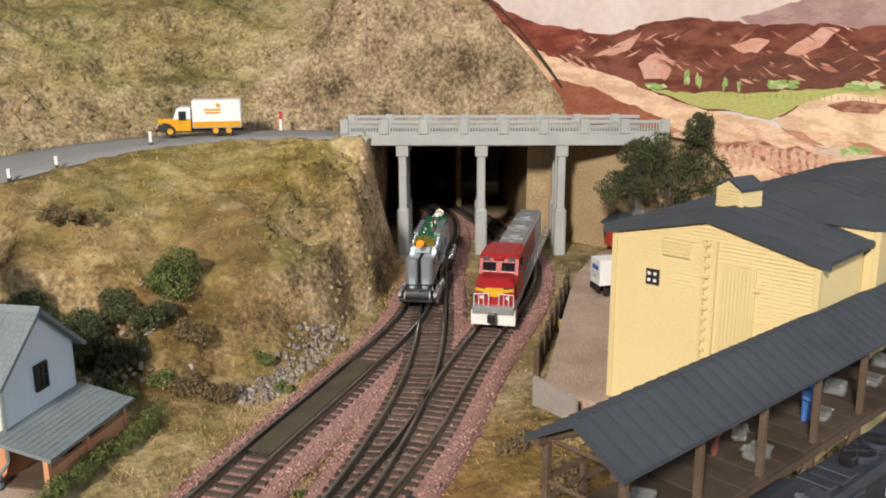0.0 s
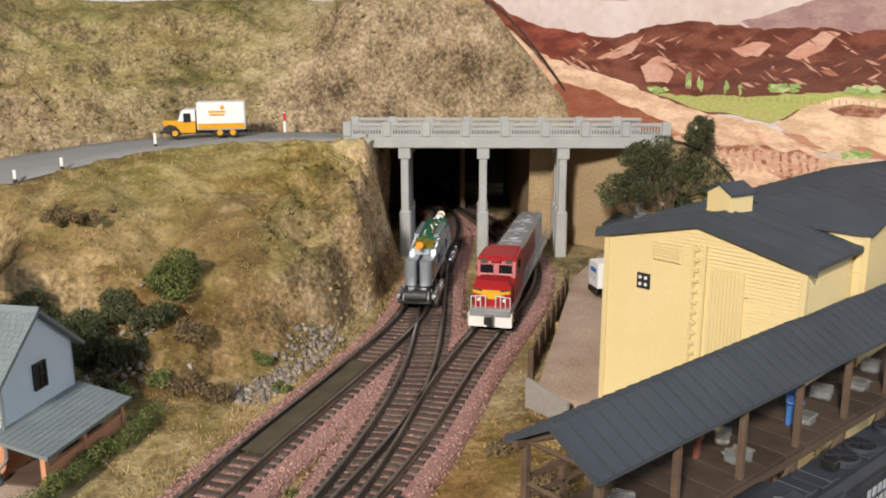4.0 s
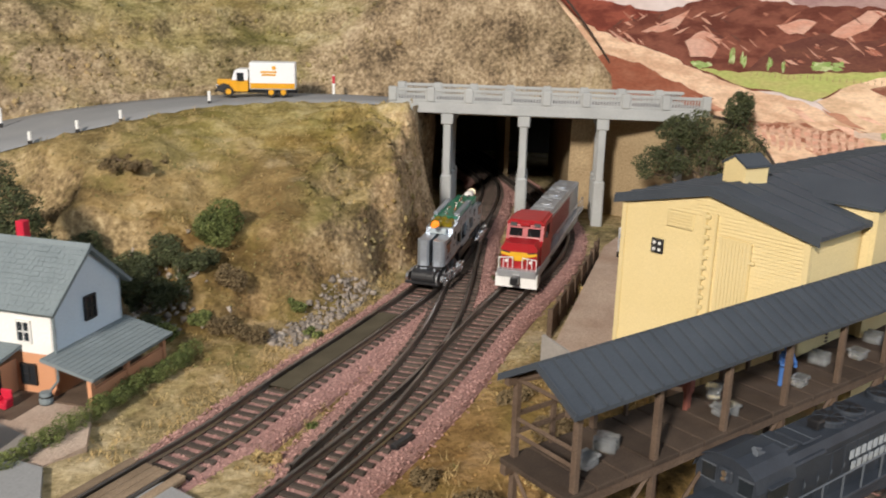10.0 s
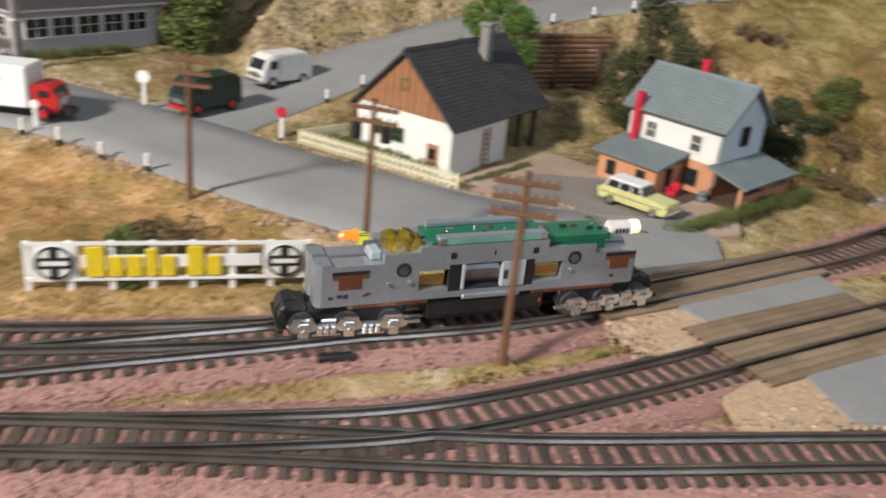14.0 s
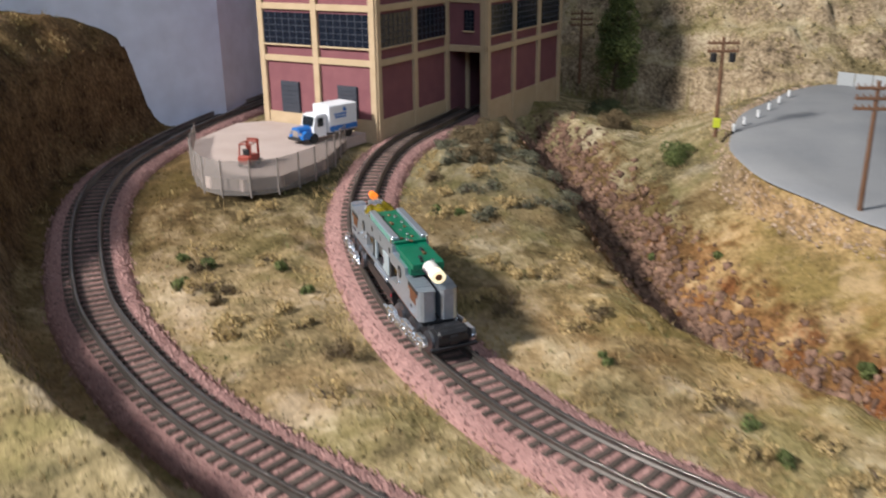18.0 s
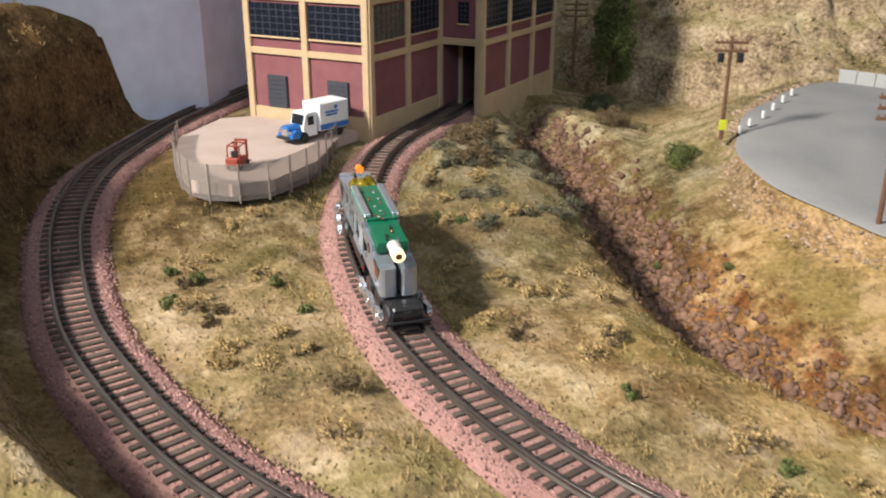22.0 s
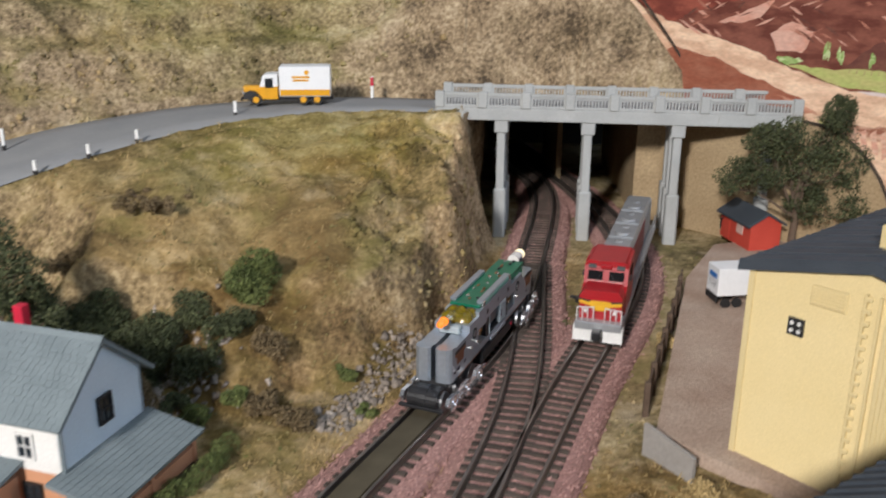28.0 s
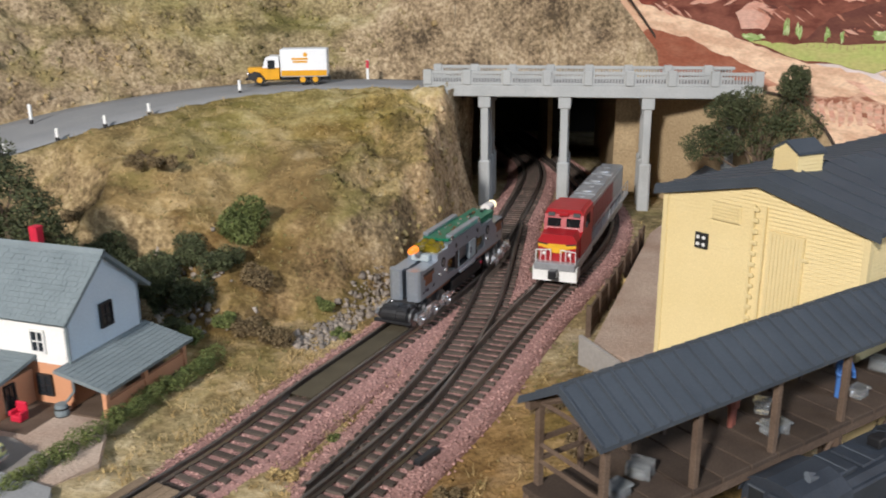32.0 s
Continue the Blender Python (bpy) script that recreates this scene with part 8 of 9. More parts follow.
def build_crossbuck(x, y, turn):
    s = thing("crossing_signal", "white crossbuck signal post at the level crossing", "crossing signal", x, y, -2, turn)
    part("post", Shape().tube((0, 0, 0), (0, 0, 17), 0.6, n=8), M_WHITE, s)
    for a in (45, -45):
        part("blade", Shape().box(-4.4, -0.9, -0.8, 4.4, -0.6, 0.8, m=pose(0, 0, 15.2, 0, a, 0)), M_WHITE, s)
    for d in (-2.2, 2.2):
        part("lamp", Shape().tube((d, -1.4, 10.6), (d, -0.4, 10.6), 1.1, n=10), M_BLACK, s)
    part("base", Shape().box(-1.5, -1.5, 0, 1.5, 1.5, 1.6, 0.2), M_WHITE, s)


build_crossbuck(-130, 86, 35)


def build_billboard():
    a, b = Vector((-208, -5, 0)), Vector((-163, 48, 0))
    turn = math.degrees(math.atan2(b.y - a.y, b.x - a.x))
    L = (b - a).length
    root = thing("lineside_billboard", "white-framed lineside billboard with yellow shapes and round emblems", "billboard", a.x, a.y, -3, turn)
    M_SIGNYEL = material("sign_yellow", (0.74, 0.55, 0.02), 0.5, bump=0.0)
    for z in (2.4, 12.0):
        part("rail", Shape().box(0, -0.4, z - 0.4, L, 0.4, z + 0.4), M_WHITE, root)
    for k in range(8):
        x = 0.6 + k * (L - 1.2) / 7
        part("upright", Shape().box(x - 0.7, 0.3, -2, x + 0.7, 0.9, 12.6), M_WHITE, root)
    for x in (7, L - 7):
        part("plate", Shape().box(x - 5.2, -0.42, 2.6, x + 5.2, 0.2, 11.8, 0.1), M_WHITE, root, "white square plate")
        e = part("emblem", Shape().tube((x, -0.5, 7.2), (x, -1.0, 7.2), 4.4, n=28), M_WHITE, root, "round white emblem with a black cross")
        part("cross_bar", Shape().box(x - 1.0, -1.15, 3.0, x + 1.0, -0.95, 11.4).box(x - 4.2, -1.12, 5.7, x + 4.2, -0.93, 8.7), M_BLACK, e)
        ring = [(x + r * math.cos(0.2244 * k), 7.2 + r * math.sin(0.2244 * k)) for r, ks in ((4.5, range(29)), (3.9, range(28, -1, -1))) for k in ks]
        part("ring", Shape().prism(ring, "y", -1.1, -0.9), M_BLACK, e)
        part("quarter_ring", Shape().box(x - 3.2, -1.2, 6.6, x + 3.2, -1.1, 7.8), M_WHITE, e)
    part("backing", Shape().box(13, -0.2, 5.6, L - 13, 0.3, 8.8), M_WHITE, root)
    rng = random.Random(5)
    x = 14.2
    for w, hh in ((4.4, 7.6), (3.6, 5.2), (3.8, 5.2), (2.8, 7.0), (3.6, 5.2), (1.4, 0), (4.0, 7.6), (3.6, 5.2)):
        if hh:
            part("yellow_shape", Shape().box(x, -0.9, 3.2, x + w, -0.4, 3.2 + hh * 1.08, 0.5), M_SIGNYEL, root)
        x += w + 0.75


build_billboard()


def build_picket_fence():
    root = thing("picket_fence", "cream picket fence in front of the white house", "fence", -248, 131, -1.5, 5)
    L = 70
    for k in range(29):
        x = k * L / 28
        part("picket", Shape().prism([(x - 0.6, 0), (x + 0.6, 0), (x + 0.6, 5.4), (x, 6.2), (x - 0.6, 5.4)], "y", -0.25, 0.25), M_CREAM, root)
    for z in (1.6, 4.2):
        part("rail", Shape().box(-0.5, 0.25, z - 0.4, L + 0.5, 0.75, z + 0.4), M_CREAM, root)
    side = thing("picket_fence", "cream picket fence beside the white house", "fence", -248, 131, -1.5, 78)
    for k in range(9):
        part("picket", Shape().box(2 + k * 2.5 - 0.6, -0.25, 0, 2 + k * 2.5 + 0.6, 0.25, 5.8), M_CREAM, side)
    part("rail", Shape().box(1, 0.25, 3.6, 23, 0.7, 4.4), M_CREAM, side)


build_picket_fence()


def build_timber_fence():
    pts = [(31, 278), (38, 306), (45, 334), (52, 362), (57, 386)]
    root = thing("timber_retaining_fence", "low dark timber fence beside the siding", "fence", 0, 0, -4, 0)
    for a, b in zip(pts, pts[1:]):
        d = math.hypot(b[0] - a[0], b[1] - a[1])
        for z in (0.2, 3.6, 7.0):
            pl = part("board", Shape().box(0, -0.4, z, d, 0.4, z + 3.2, 0.15), M_OLDWOOD, root)
            pl.matrix_local = pose(a[0] * MM, a[1] * MM, 0, 0, 0, math.degrees(math.atan2(b[1] - a[1], b[0] - a[0])))
        for k in (0, 0.5):
            x, y = a[0] + (b[0] - a[0]) * k, a[1] + (b[1] - a[1]) * k
            part("post", Shape().box(x - 0.9, y - 0.9, -1, x + 0.9, y + 0.9, 11.4, 0.15), M_OLDWOOD, root)
    g = thing("concrete_panel", "plain grey concrete panel at the end of the fence", "panel", 28, 256, -5, -48)
    part("slab", Shape().prism([(0, 0), (17, 0), (17, 8.2), (0, 11.0)], "y", -0.6, 0.6), material("weathered_grey_slab", (0.27, 0.25, 0.23), 0.9, other=(0.33, 0.31, 0.285), scale=60, fine=900, bump=0.3), g)


build_timber_fence()


M_LOG = material("weathered_log", (0.17, 0.095, 0.060), 0.85, other=(0.27, 0.165, 0.105), scale=150, fine=1500, bump=0.3, depth=0.0002, piece=0.35)


def build_log_wall():
    root = thing("log_retaining_wall", "stacked brown log retaining wall below the road", "retaining wall", -235.2, 274.0, 1, 62.7)
    rng = random.Random(3)
    for k in range(12):
        x = 0.0
        while x < 50:
            w = rng.uniform(9, 16)
            part("log", Shape().tube((x, 0.12 * k + rng.uniform(-0.3, 0.3), 1.3 + 2.5 * k), (min(50, x + w), 0.12 * k, 1.3 + 2.5 * k), 1.25, 1.2, 7), M_LOG, root)
            x += w + 0.3
    for x in (18, 44):
        part("stake", Shape().box(x - 1, -2.0, -2, x + 1, -0.6, 24), M_OLDWOOD, root)


build_log_wall()

for pts, label in ((((-622, 142), (-584, 158), (-540, 168)), "pale grey fence panels behind the road end"),):
    fence = thing("board_fence", label, "fence", 0, 0, 0)
    for a, b in zip(pts, pts[1:]):
        d = math.hypot(b[0] - a[0], b[1] - a[1])
        n = int(d / 9)
        for k in range(n):
            x, y = a[0] + (b[0] - a[0]) * k / n, a[1] + (b[1] - a[1]) * k / n
            pl = part("panel", Shape().box(0.2, -0.4, -4, d / n - 0.2, 0.4, 8, 0.15), M_CONCRETE, fence)
            pl.matrix_local = pose(x * MM, y * MM, 0.022, 0, 0, math.degrees(math.atan2(b[1] - a[1], b[0] - a[0])))

# ---------------------------------------------------------------- trees, bushes, hedges
M_BARK = material("tree_bark", (0.10, 0.07, 0.05), 0.9, other=(0.15, 0.11, 0.08), scale=200, bump=0.4, depth=0.0003)
LEAF = {
    "dark": material("dark_olive_leaves", (0.040, 0.050, 0.018), 0.8, other=(0.080, 0.090, 0.034), scale=120, fine=900, bump=0.0, island=0.45),
    "mid": material("mid_green_leaves", (0.070, 0.095, 0.022), 0.8, other=(0.145, 0.165, 0.045), scale=120, fine=900, bump=0.0, island=0.45),
    "bright": material("fresh_green_leaves", (0.085, 0.16, 0.022), 0.8, other=(0.13, 0.22, 0.04), scale=120, fine=900, bump=0.0, island=0.4),
    "dry": material("dry_tuft", (0.36, 0.255, 0.105), 0.9, other=(0.46, 0.345, 0.165), scale=120, fine=900, bump=0.0, island=0.35),
    "sage": material("grey_sage_leaves", (0.10, 0.10, 0.065), 0.9, other=(0.17, 0.16, 0.105), scale=120, fine=900, bump=0.0, island=0.35),
    "brown": material("brown_shrub", (0.13, 0.095, 0.05), 0.9, other=(0.19, 0.14, 0.075), scale=120, fine=900, bump=0.0, island=0.4),
}


def leaf_cloud(rng, centres, radii, count, size):
    """Small bent leaves spread through a set of clumps, as arrays in mm."""
    c = np.array(centres)[rng.randint(0, len(centres), count)] if len(centres) else np.zeros((count, 3))
    k = rng.randint(0, len(centres), count)
    c, r = np.array(centres)[k], np.array(radii)[k]
    d = rng.normal(size=(count, 3))
    d /= np.linalg.norm(d, axis=1)[:, None]
    p = c + d * (r * rng.uniform(0.55, 1.08, count) ** 0.6)[:, None]
    u = rng.normal(size=(count, 3))
    u /= np.linalg.norm(u, axis=1)[:, None]
    w = np.cross(u, d + rng.normal(size=(count, 3)) * 0.6)
    w /= np.linalg.norm(w, axis=1)[:, None] + 1e-9
    s = (size * rng.uniform(0.6, 1.4, count))[:, None]
    n = np.cross(u, w)
    v = np.stack([p - u * s, p + w * s * 0.6 + n * s * 0.2, p + u * s, p - w * s * 0.6 + n * s * 0.2], 1)
    f = np.arange(count * 4).reshape(-1, 4)
    return v.reshape(-1, 3), f


def crown(name, rng, centres, radii, count, size, mat, parent):
    v, f = leaf_cloud(rng, centres, radii, count, size)
    return part(name, raw_mesh(name, v * MM, f, mat), mat, parent)


def bush(x, y, r, h, kind, label, count=0, name="bush", seed=0):
    rng = np.random.RandomState(int(abs(x * 7 + y * 13)) % 9999 + seed)
    z = float(ground_at(x, y))
    root = thing(name, label, "bush", x, y, z - 0.5, 0, group="bushes")
    n = max(4, int(r * 1.1))
    cs = [(rng.uniform(-0.6, 0.6) * r, rng.uniform(-0.6, 0.6) * r, h * rng.uniform(0.2, 0.72)) for _ in range(n)]
    rs = [rng.uniform(0.35, 0.55) * min(r, h) for _ in range(n)]
    s = Shape()
    for c in cs[:5]:
        s.wire([(0, 0, -1), (c[0] * 0.5, c[1] * 0.5, c[2] * 0.6), c], 0.3, 4)
    part("stem", s, M_BARK, root)
    crown("foliage", rng, cs, rs, count or int(600 + 190 * r * h / 4), 0.42, LEAF[kind], root)
    return root


def tree(x, y, h, spread, kind, label, crowns, trunk_r=1.8, size=1.1, leaves=3800, base=None):
    rng = np.random.RandomState(int(abs(x * 3 + y * 5)) % 9999)
    z = float(ground_at(x, y)) if base is None else base
    root = thing("tree", label, "tree", x, y, z - 1, 0)
    s = Shape()
    top = h * 0.55
    s.tube((0, 0, -1), (0.6, 0.3, top * 0.5), trunk_r, trunk_r * 0.75, 9).tube((0.6, 0.3, top * 0.5), (0, 0, top), trunk_r * 0.75, trunk_r * 0.5, 9)
    cs, rs = [], []
    for cx, cy, cz, cr in crowns:
        s.tube((0.4, 0.2, top * rng.uniform(0.35, 0.8)), (cx * 0.7, cy * 0.7, cz * 0.85), trunk_r * 0.4, trunk_r * 0.18, 6)
        for _ in range(17):
            d = rng.normal(size=3)
            d /= np.linalg.norm(d)
            cs.append((cx + d[0] * cr * 0.7, cy + d[1] * cr * 0.7, cz + d[2] * cr * 0.62))
            rs.append(cr * rng.uniform(0.26, 0.5))
            if rng.rand() < 0.4:
                s.wire([(cx * 0.7, cy * 0.7, cz * 0.85), cs[-1]], 0.25, 4)
    part("trunk", s, M_BARK, root)
    crown("crown", rng, cs, rs, leaves, size, LEAF[kind], root)
    return root


tree(113, 436, 84, 48, "dark", "dark olive tree with an open crown beside the bridge",
     [(-14, -2, 45, 12), (-26, 0, 38, 11), (-8, 0, 58, 10), (12, 2, 61, 10), (4, -2, 44, 12), (18, -4, 46, 11), (18, -4, 27, 13), (4, 0, 28, 10), (13, 0, 70, 7), (-17, 0, 56, 9)], 2.0, 0.5, 30000, -4)
tree(-162, 262, 66, 34, "dark", "dark green leafy tree behind the two-storey house",
     [(0, 0, 48, 13), (-10, 2, 34, 11), (11, -2, 40, 10), (5, 2, 26, 11), (-4, 0, 60, 9), (-12, -4, 16, 11), (10, 0, 14, 11), (-16, 0, 28, 9), (14, 0, 28, 10)], 1.8, 0.55, 24000, -2)
tree(-232, 240, 58, 26, "bright", "fresh green tree behind the white house",
     [(0, 0, 38, 13), (-9, 0, 28, 11), (9, 2, 30, 11), (0, 0, 50, 9), (0, 0, 20, 12), (-12, 0, 40, 8), (12, 0, 42, 8)], 1.5, 0.55, 20000, 0)
tree(-716, 50, 62, 28, "mid", "bushy green tree beside the warehouse",
     [(0, 0, 12, 15), (-6, 2, 24, 14), (7, 0, 26, 14), (-3, 2, 36, 13), (4, 0, 42, 12), (0, 0, 54, 10), (0, 0, 62, 6)], 1.8, 0.65, 22000, 12)
tree(-378, 192, 50, 36, "mid", "dense green trees behind the cafe", [(0, 0, 30, 14), (-14, 6, 24, 13), (10, -4, 20, 11), (2, -8, 12, 12), (-4, 4, 44, 12), (14, -2, 34, 12), (12, 0, 50, 9), (-14, 0, 44, 11), (-10, -4, 12, 12)], 1.8, 1.0, 15000, 2)
tree(-412, 214, 54, 36, "dark", "dense dark trees behind the cafe", [(0, 0, 34, 15), (-14, 0, 26, 14), (12, 0, 28, 14), (0, 0, 16, 14), (-6, 0, 50, 12), (8, 0, 48, 11), (-20, 0, 40, 11), (-18, 0, 14, 12)], 1.8, 1.0, 14000, 4)

for q in ((-95, 299, 10, 18, "mid", "round green bush at the foot of the mound"), (-124, 281, 13, 18, "dark", "dark green bush at the foot of the mound"), (-143, 284, 12, 20, "dark", "dark green bush behind the house"),
          (-104, 276, 9, 9, "dark", "dark brush in the gully"), (-86, 284, 8, 7, "brown", "brown brush in the gully"), (-118, 262, 8, 8, "brown", "brown brush behind the house"), (-62, 288, 5, 4, "mid", "low green weed beside the rubble"),
          # the two flat brown shrubs on the mound stand in for dark ground patches
          (-52, 272, 4, 3, "mid", "low green weed beside the track"), (-100, 258, 7, 6, "mid", "green shrub at the end of the hedge"), (-140, 330, 20, 4, "brown", "flat brown scrub standing in for a dark patch on the mound"),
          (-165, 318, 18, 5, "brown", "flat brown scrub standing in for a dark patch on the mound"), (-521, -38, 3, 5, "mid", "small green weed in the canyon"), (-486, -30, 3, 4, "mid", "small green weed on the canyon side"),
          (-566, 2, 9, 9, "mid", "green shrub at the road end"), (-392, -40, 4, 5, "mid", "small green shrub above the canyon"), (-300, -42, 8, 7, "mid", "dark green scrub above the main line"),
          (-288, -34, 6, 6, "brown", "brown scrub above the main line"), (-322, -60, 8, 8, "dark", "dark scrub at the end of the canyon"), (-344, -66, 6, 7, "mid", "green scrub at the end of the canyon"),
          (-214, 30, 6, 6, "mid", "green weed beside the road bank"), (-206, 38, 14, 8, "brown", "brown scrub beside the road bank"), (-212, 26, 9, 6, "mid", "green scrub on the road bank"), (-178, 44, 9, 6, "brown", "brown scrub behind the billboard"),
          (-195, 14, 4, 4, "mid", "green weed below the billboard"), (-70, 258, 7, 6, "brown", "brown scrub beside the main line"), (-82, 268, 7, 6, "brown", "brown scrub beside the main line"),
          (-600, -92, 14, 8, "brown", "grey-brown scrub on the knoll"), (-575, -100, 12, 7, "brown", "grey-brown scrub on the knoll"), (-630, -75, 12, 7, "brown", "grey-brown scrub on the knoll"),
          (-640, 10, 12, 9, "brown", "dark scrub under the far hill"), (-690, 30, 14, 10, "dark", "dark scrub beside the warehouse"), (-150, 270, 10, 9, "dark", "dark brush behind the house"),
          (-112, 290, 9, 10, "dark", "dark green bush at the foot of the mound"), (-134, 272, 9, 9, "dark", "dark green bush behind the house"), (-120, 272, 7, 6, "dark", "dark brush behind the house"), (-98, 284, 8, 8, "dark", "dark brush in the gully"),
          (-156, 282, 13, 18, "dark", "dark green bush behind the house"), (-90, 268, 6, 5, "mid", "green weed in the gully"), (-108, 262, 6, 5, "dark", "dark brush in the gully"),
          (30, 205, 9, 7, "brown", "tan scrub beside the platform"), (20, 225, 7, 5, "brown", "tan scrub beside the siding"), (36, 232, 8, 7, "dry", "dry straw shrub beside the yard"), (12, 160, 8, 6, "brown", "tan scrub beside the platform"),
          (30, 175, 8, 7, "dry", "dry straw shrub below the platform"), (-4, 175, 6, 4, "brown", "tan scrub beside the siding"), (44, 330, 5, 7, "dry", "dry straw shrub at the timber fence"),
          (-448, 100, 6, 5, "mid", "green planting before the cafe"), (-528, 100, 7, 7, "bright", "yellow-green planting beside the cafe")):
    bush(*q)

rng2 = np.random.RandomState(21)
for k in range(130):
    x, y = rng2.uniform(-640, -290), rng2.uniform(-245, -95)
    dm = nearest(MAIN[::4], [x], [y])[0][0]
    do = nearest(YARD[::4], [x], [y])[0][0]
    if dm < 24 or do < 24 or (x < -560 and y < -140):
        continue
    green = rng2.rand() < 0.22
    bush(x, y, rng2.uniform(2.2, 4.2) if green else rng2.uniform(4.5, 8.5), rng2.uniform(3.0, 5.0), "mid" if green else ("brown" if rng2.rand() < 0.2 else "dry"), "small green weed in the dry grass" if green else "dry straw-coloured grass tuft", 560, "grass_tuft", k)


for k in range(44):
    x, y = rng2.uniform(-665, -525), rng2.uniform(-122, -62)
    if nearest(MAIN[::4], [x], [y])[0][0] > 22:
        bush(x, y, rng2.uniform(4, 9), rng2.uniform(3.0, 5.5), "sage", "grey-green sage brush on the knoll", 480, "sagebrush", 200 + k)


for k in range(46):
    i = rng2.randint(150, 330)
    x, y = beside(MAIN, i, rng2.uniform(17, 24))
    if nearest(YARD[::4], [x], [y])[0][0] > 13 and nearest(CROSS_NORTH, [x], [y])[0][0] > 13 and not 90 < y < 172:
        bush(x, y, rng2.uniform(2.2, 4.5), rng2.uniform(1.8, 3.4), "dry" if k % 4 else "mid", "dry grass tuft between the tracks" if k % 4 else "small green weed between the tracks", 420, "grass_tuft", 400 + k)


def hedge(pts, w, h, kind, label):
    root = thing("hedge", label, "hedge", pts[0][0], pts[0][1], float(ground_at(*pts[0])) - 0.3, 0, group="hedges")
    line = curve_points(pts, 2.2)
    rng = np.random.RandomState(int(abs(pts[0][0])))
    cs = [(p[0] - pts[0][0] + rng.uniform(-1, 1) * w * 0.25, p[1] - pts[0][1] + rng.uniform(-1, 1) * w * 0.25, h * rng.uniform(0.35, 0.6)) for p in line]
    crown("foliage", rng, cs, [w * rng.uniform(0.35, 0.5) for _ in cs], len(cs) * 420, 0.26, LEAF[kind], root)


hedge([(-106, 160), (-98, 188), (-91, 215), (-84, 242)], 6.5, 5, "mid", "low green hedge along the house yard")
hedge([(-238, 142), (-215, 143), (-196, 143)], 6, 5, "mid", "low green hedge under the white house windows")
hedge([(-182, 150), (-179, 165), (-178, 184)], 4, 3, "mid", "low green plants along the white house wall")
hedge([(-512, 96), (-470, 94), (-430, 94), (-402, 96)], 6, 5, "mid", "low green hedge along the cafe front")
hedge([(-500, 90), (-460, 87), (-420, 89), (-395, 94)], 3.5, 2.5, "brown", "low brown hedge beside the cafe kerb")
hedge([(-396, 110), (-392, 130), (-390, 158)], 5, 5, "mid", "low green hedge beside the cafe wall")
hedge([(-132, 148), (-124, 146), (-112, 152)], 3, 2, "mid", "low green verge beside the driveway")

# ---------------------------------------------------------------- scattered stuff: stones, turf crumbs, grass
OCTA = np.array([(1, 0, 0), (-1, 0, 0), (0, 1, 0), (0, -1, 0), (0, 0, 1), (0, 0, -1)], float)
OCTA_F = np.array([(0, 2, 4), (2, 1, 4), (1, 3, 4), (3, 0, 4), (2, 0, 5), (1, 2, 5), (3, 1, 5), (0, 3, 5)])


CUBE = np.array([(x, y, z) for z in (-1, 1) for y in (-1, 1) for x in (-1, 1)], float) * 0.72
CUBE_F = np.array([(0, 2, 3, 1), (4, 5, 7, 6), (0, 1, 5, 4), (2, 6, 7, 3), (0, 4, 6, 2), (1, 3, 7, 5)])


def scatter_blocks(name, x, y, z, r, mat, label, category, parent=None, seed=0):
    """Angular broken stones."""
    rng = np.random.RandomState(seed)
    n = len(x)
    v = CUBE[None] * rng.uniform(0.45, 1.5, (n, 1, 3)) + rng.normal(0, 0.2, (n, 8, 3))
    q = rng.normal(size=(n, 3, 3))
    e0 = q[:, 0] / np.linalg.norm(q[:, 0], axis=1)[:, None]
    e1 = q[:, 1] - e0 * (q[:, 1] * e0).sum(1)[:, None]
    e1 /= np.linalg.norm(e1, axis=1)[:, None]
    turn = np.stack([e0, e1, np.cross(e0, e1)], 1)
    v = np.einsum("nki,nij->nkj", v, turn) * r[:, None, None] + np.stack([x, y, z], -1)[:, None]
    f = (CUBE_F[None] + (np.arange(n) * 8)[:, None, None]).reshape(-1, 4)
    ob = part(name, raw_mesh(name, v.reshape(-1, 3) * MM, f, mat), mat, parent)
    return tagged(ob, label, category, kind="stuff")


def scatter_lumps(name, x, y, z, r, mat, label, category, parent=None, seed=0, flat=0.7):
    rng = np.random.RandomState(seed)
    n = len(x)
    jit = rng.uniform(0.6, 1.4, (n, 6, 1)) * OCTA[None] * np.array([1, 1, flat])
    a = rng.uniform(0, 6.283, n)
    c, s = np.cos(a)[:, None], np.sin(a)[:, None]
    px, py, pz = jit[..., 0], jit[..., 1], jit[..., 2]
    tx, ty = rng.normal(0, 0.4, (n, 1)), rng.normal(0, 0.4, (n, 1))
    pz2 = pz + tx * px + ty * py
    v = np.stack([x[:, None] + r[:, None] * (px * c - py * s), y[:, None] + r[:, None] * (px * s + py * c), z[:, None] + r[:, None] * pz2], -1)
    f = (OCTA_F[None] + (np.arange(n) * 6)[:, None, None]).reshape(-1, 3)
    ob = part(name, raw_mesh(name, v.reshape(-1, 3) * MM, f, mat), mat, parent)
    return tagged(ob, label, category, kind="stuff")


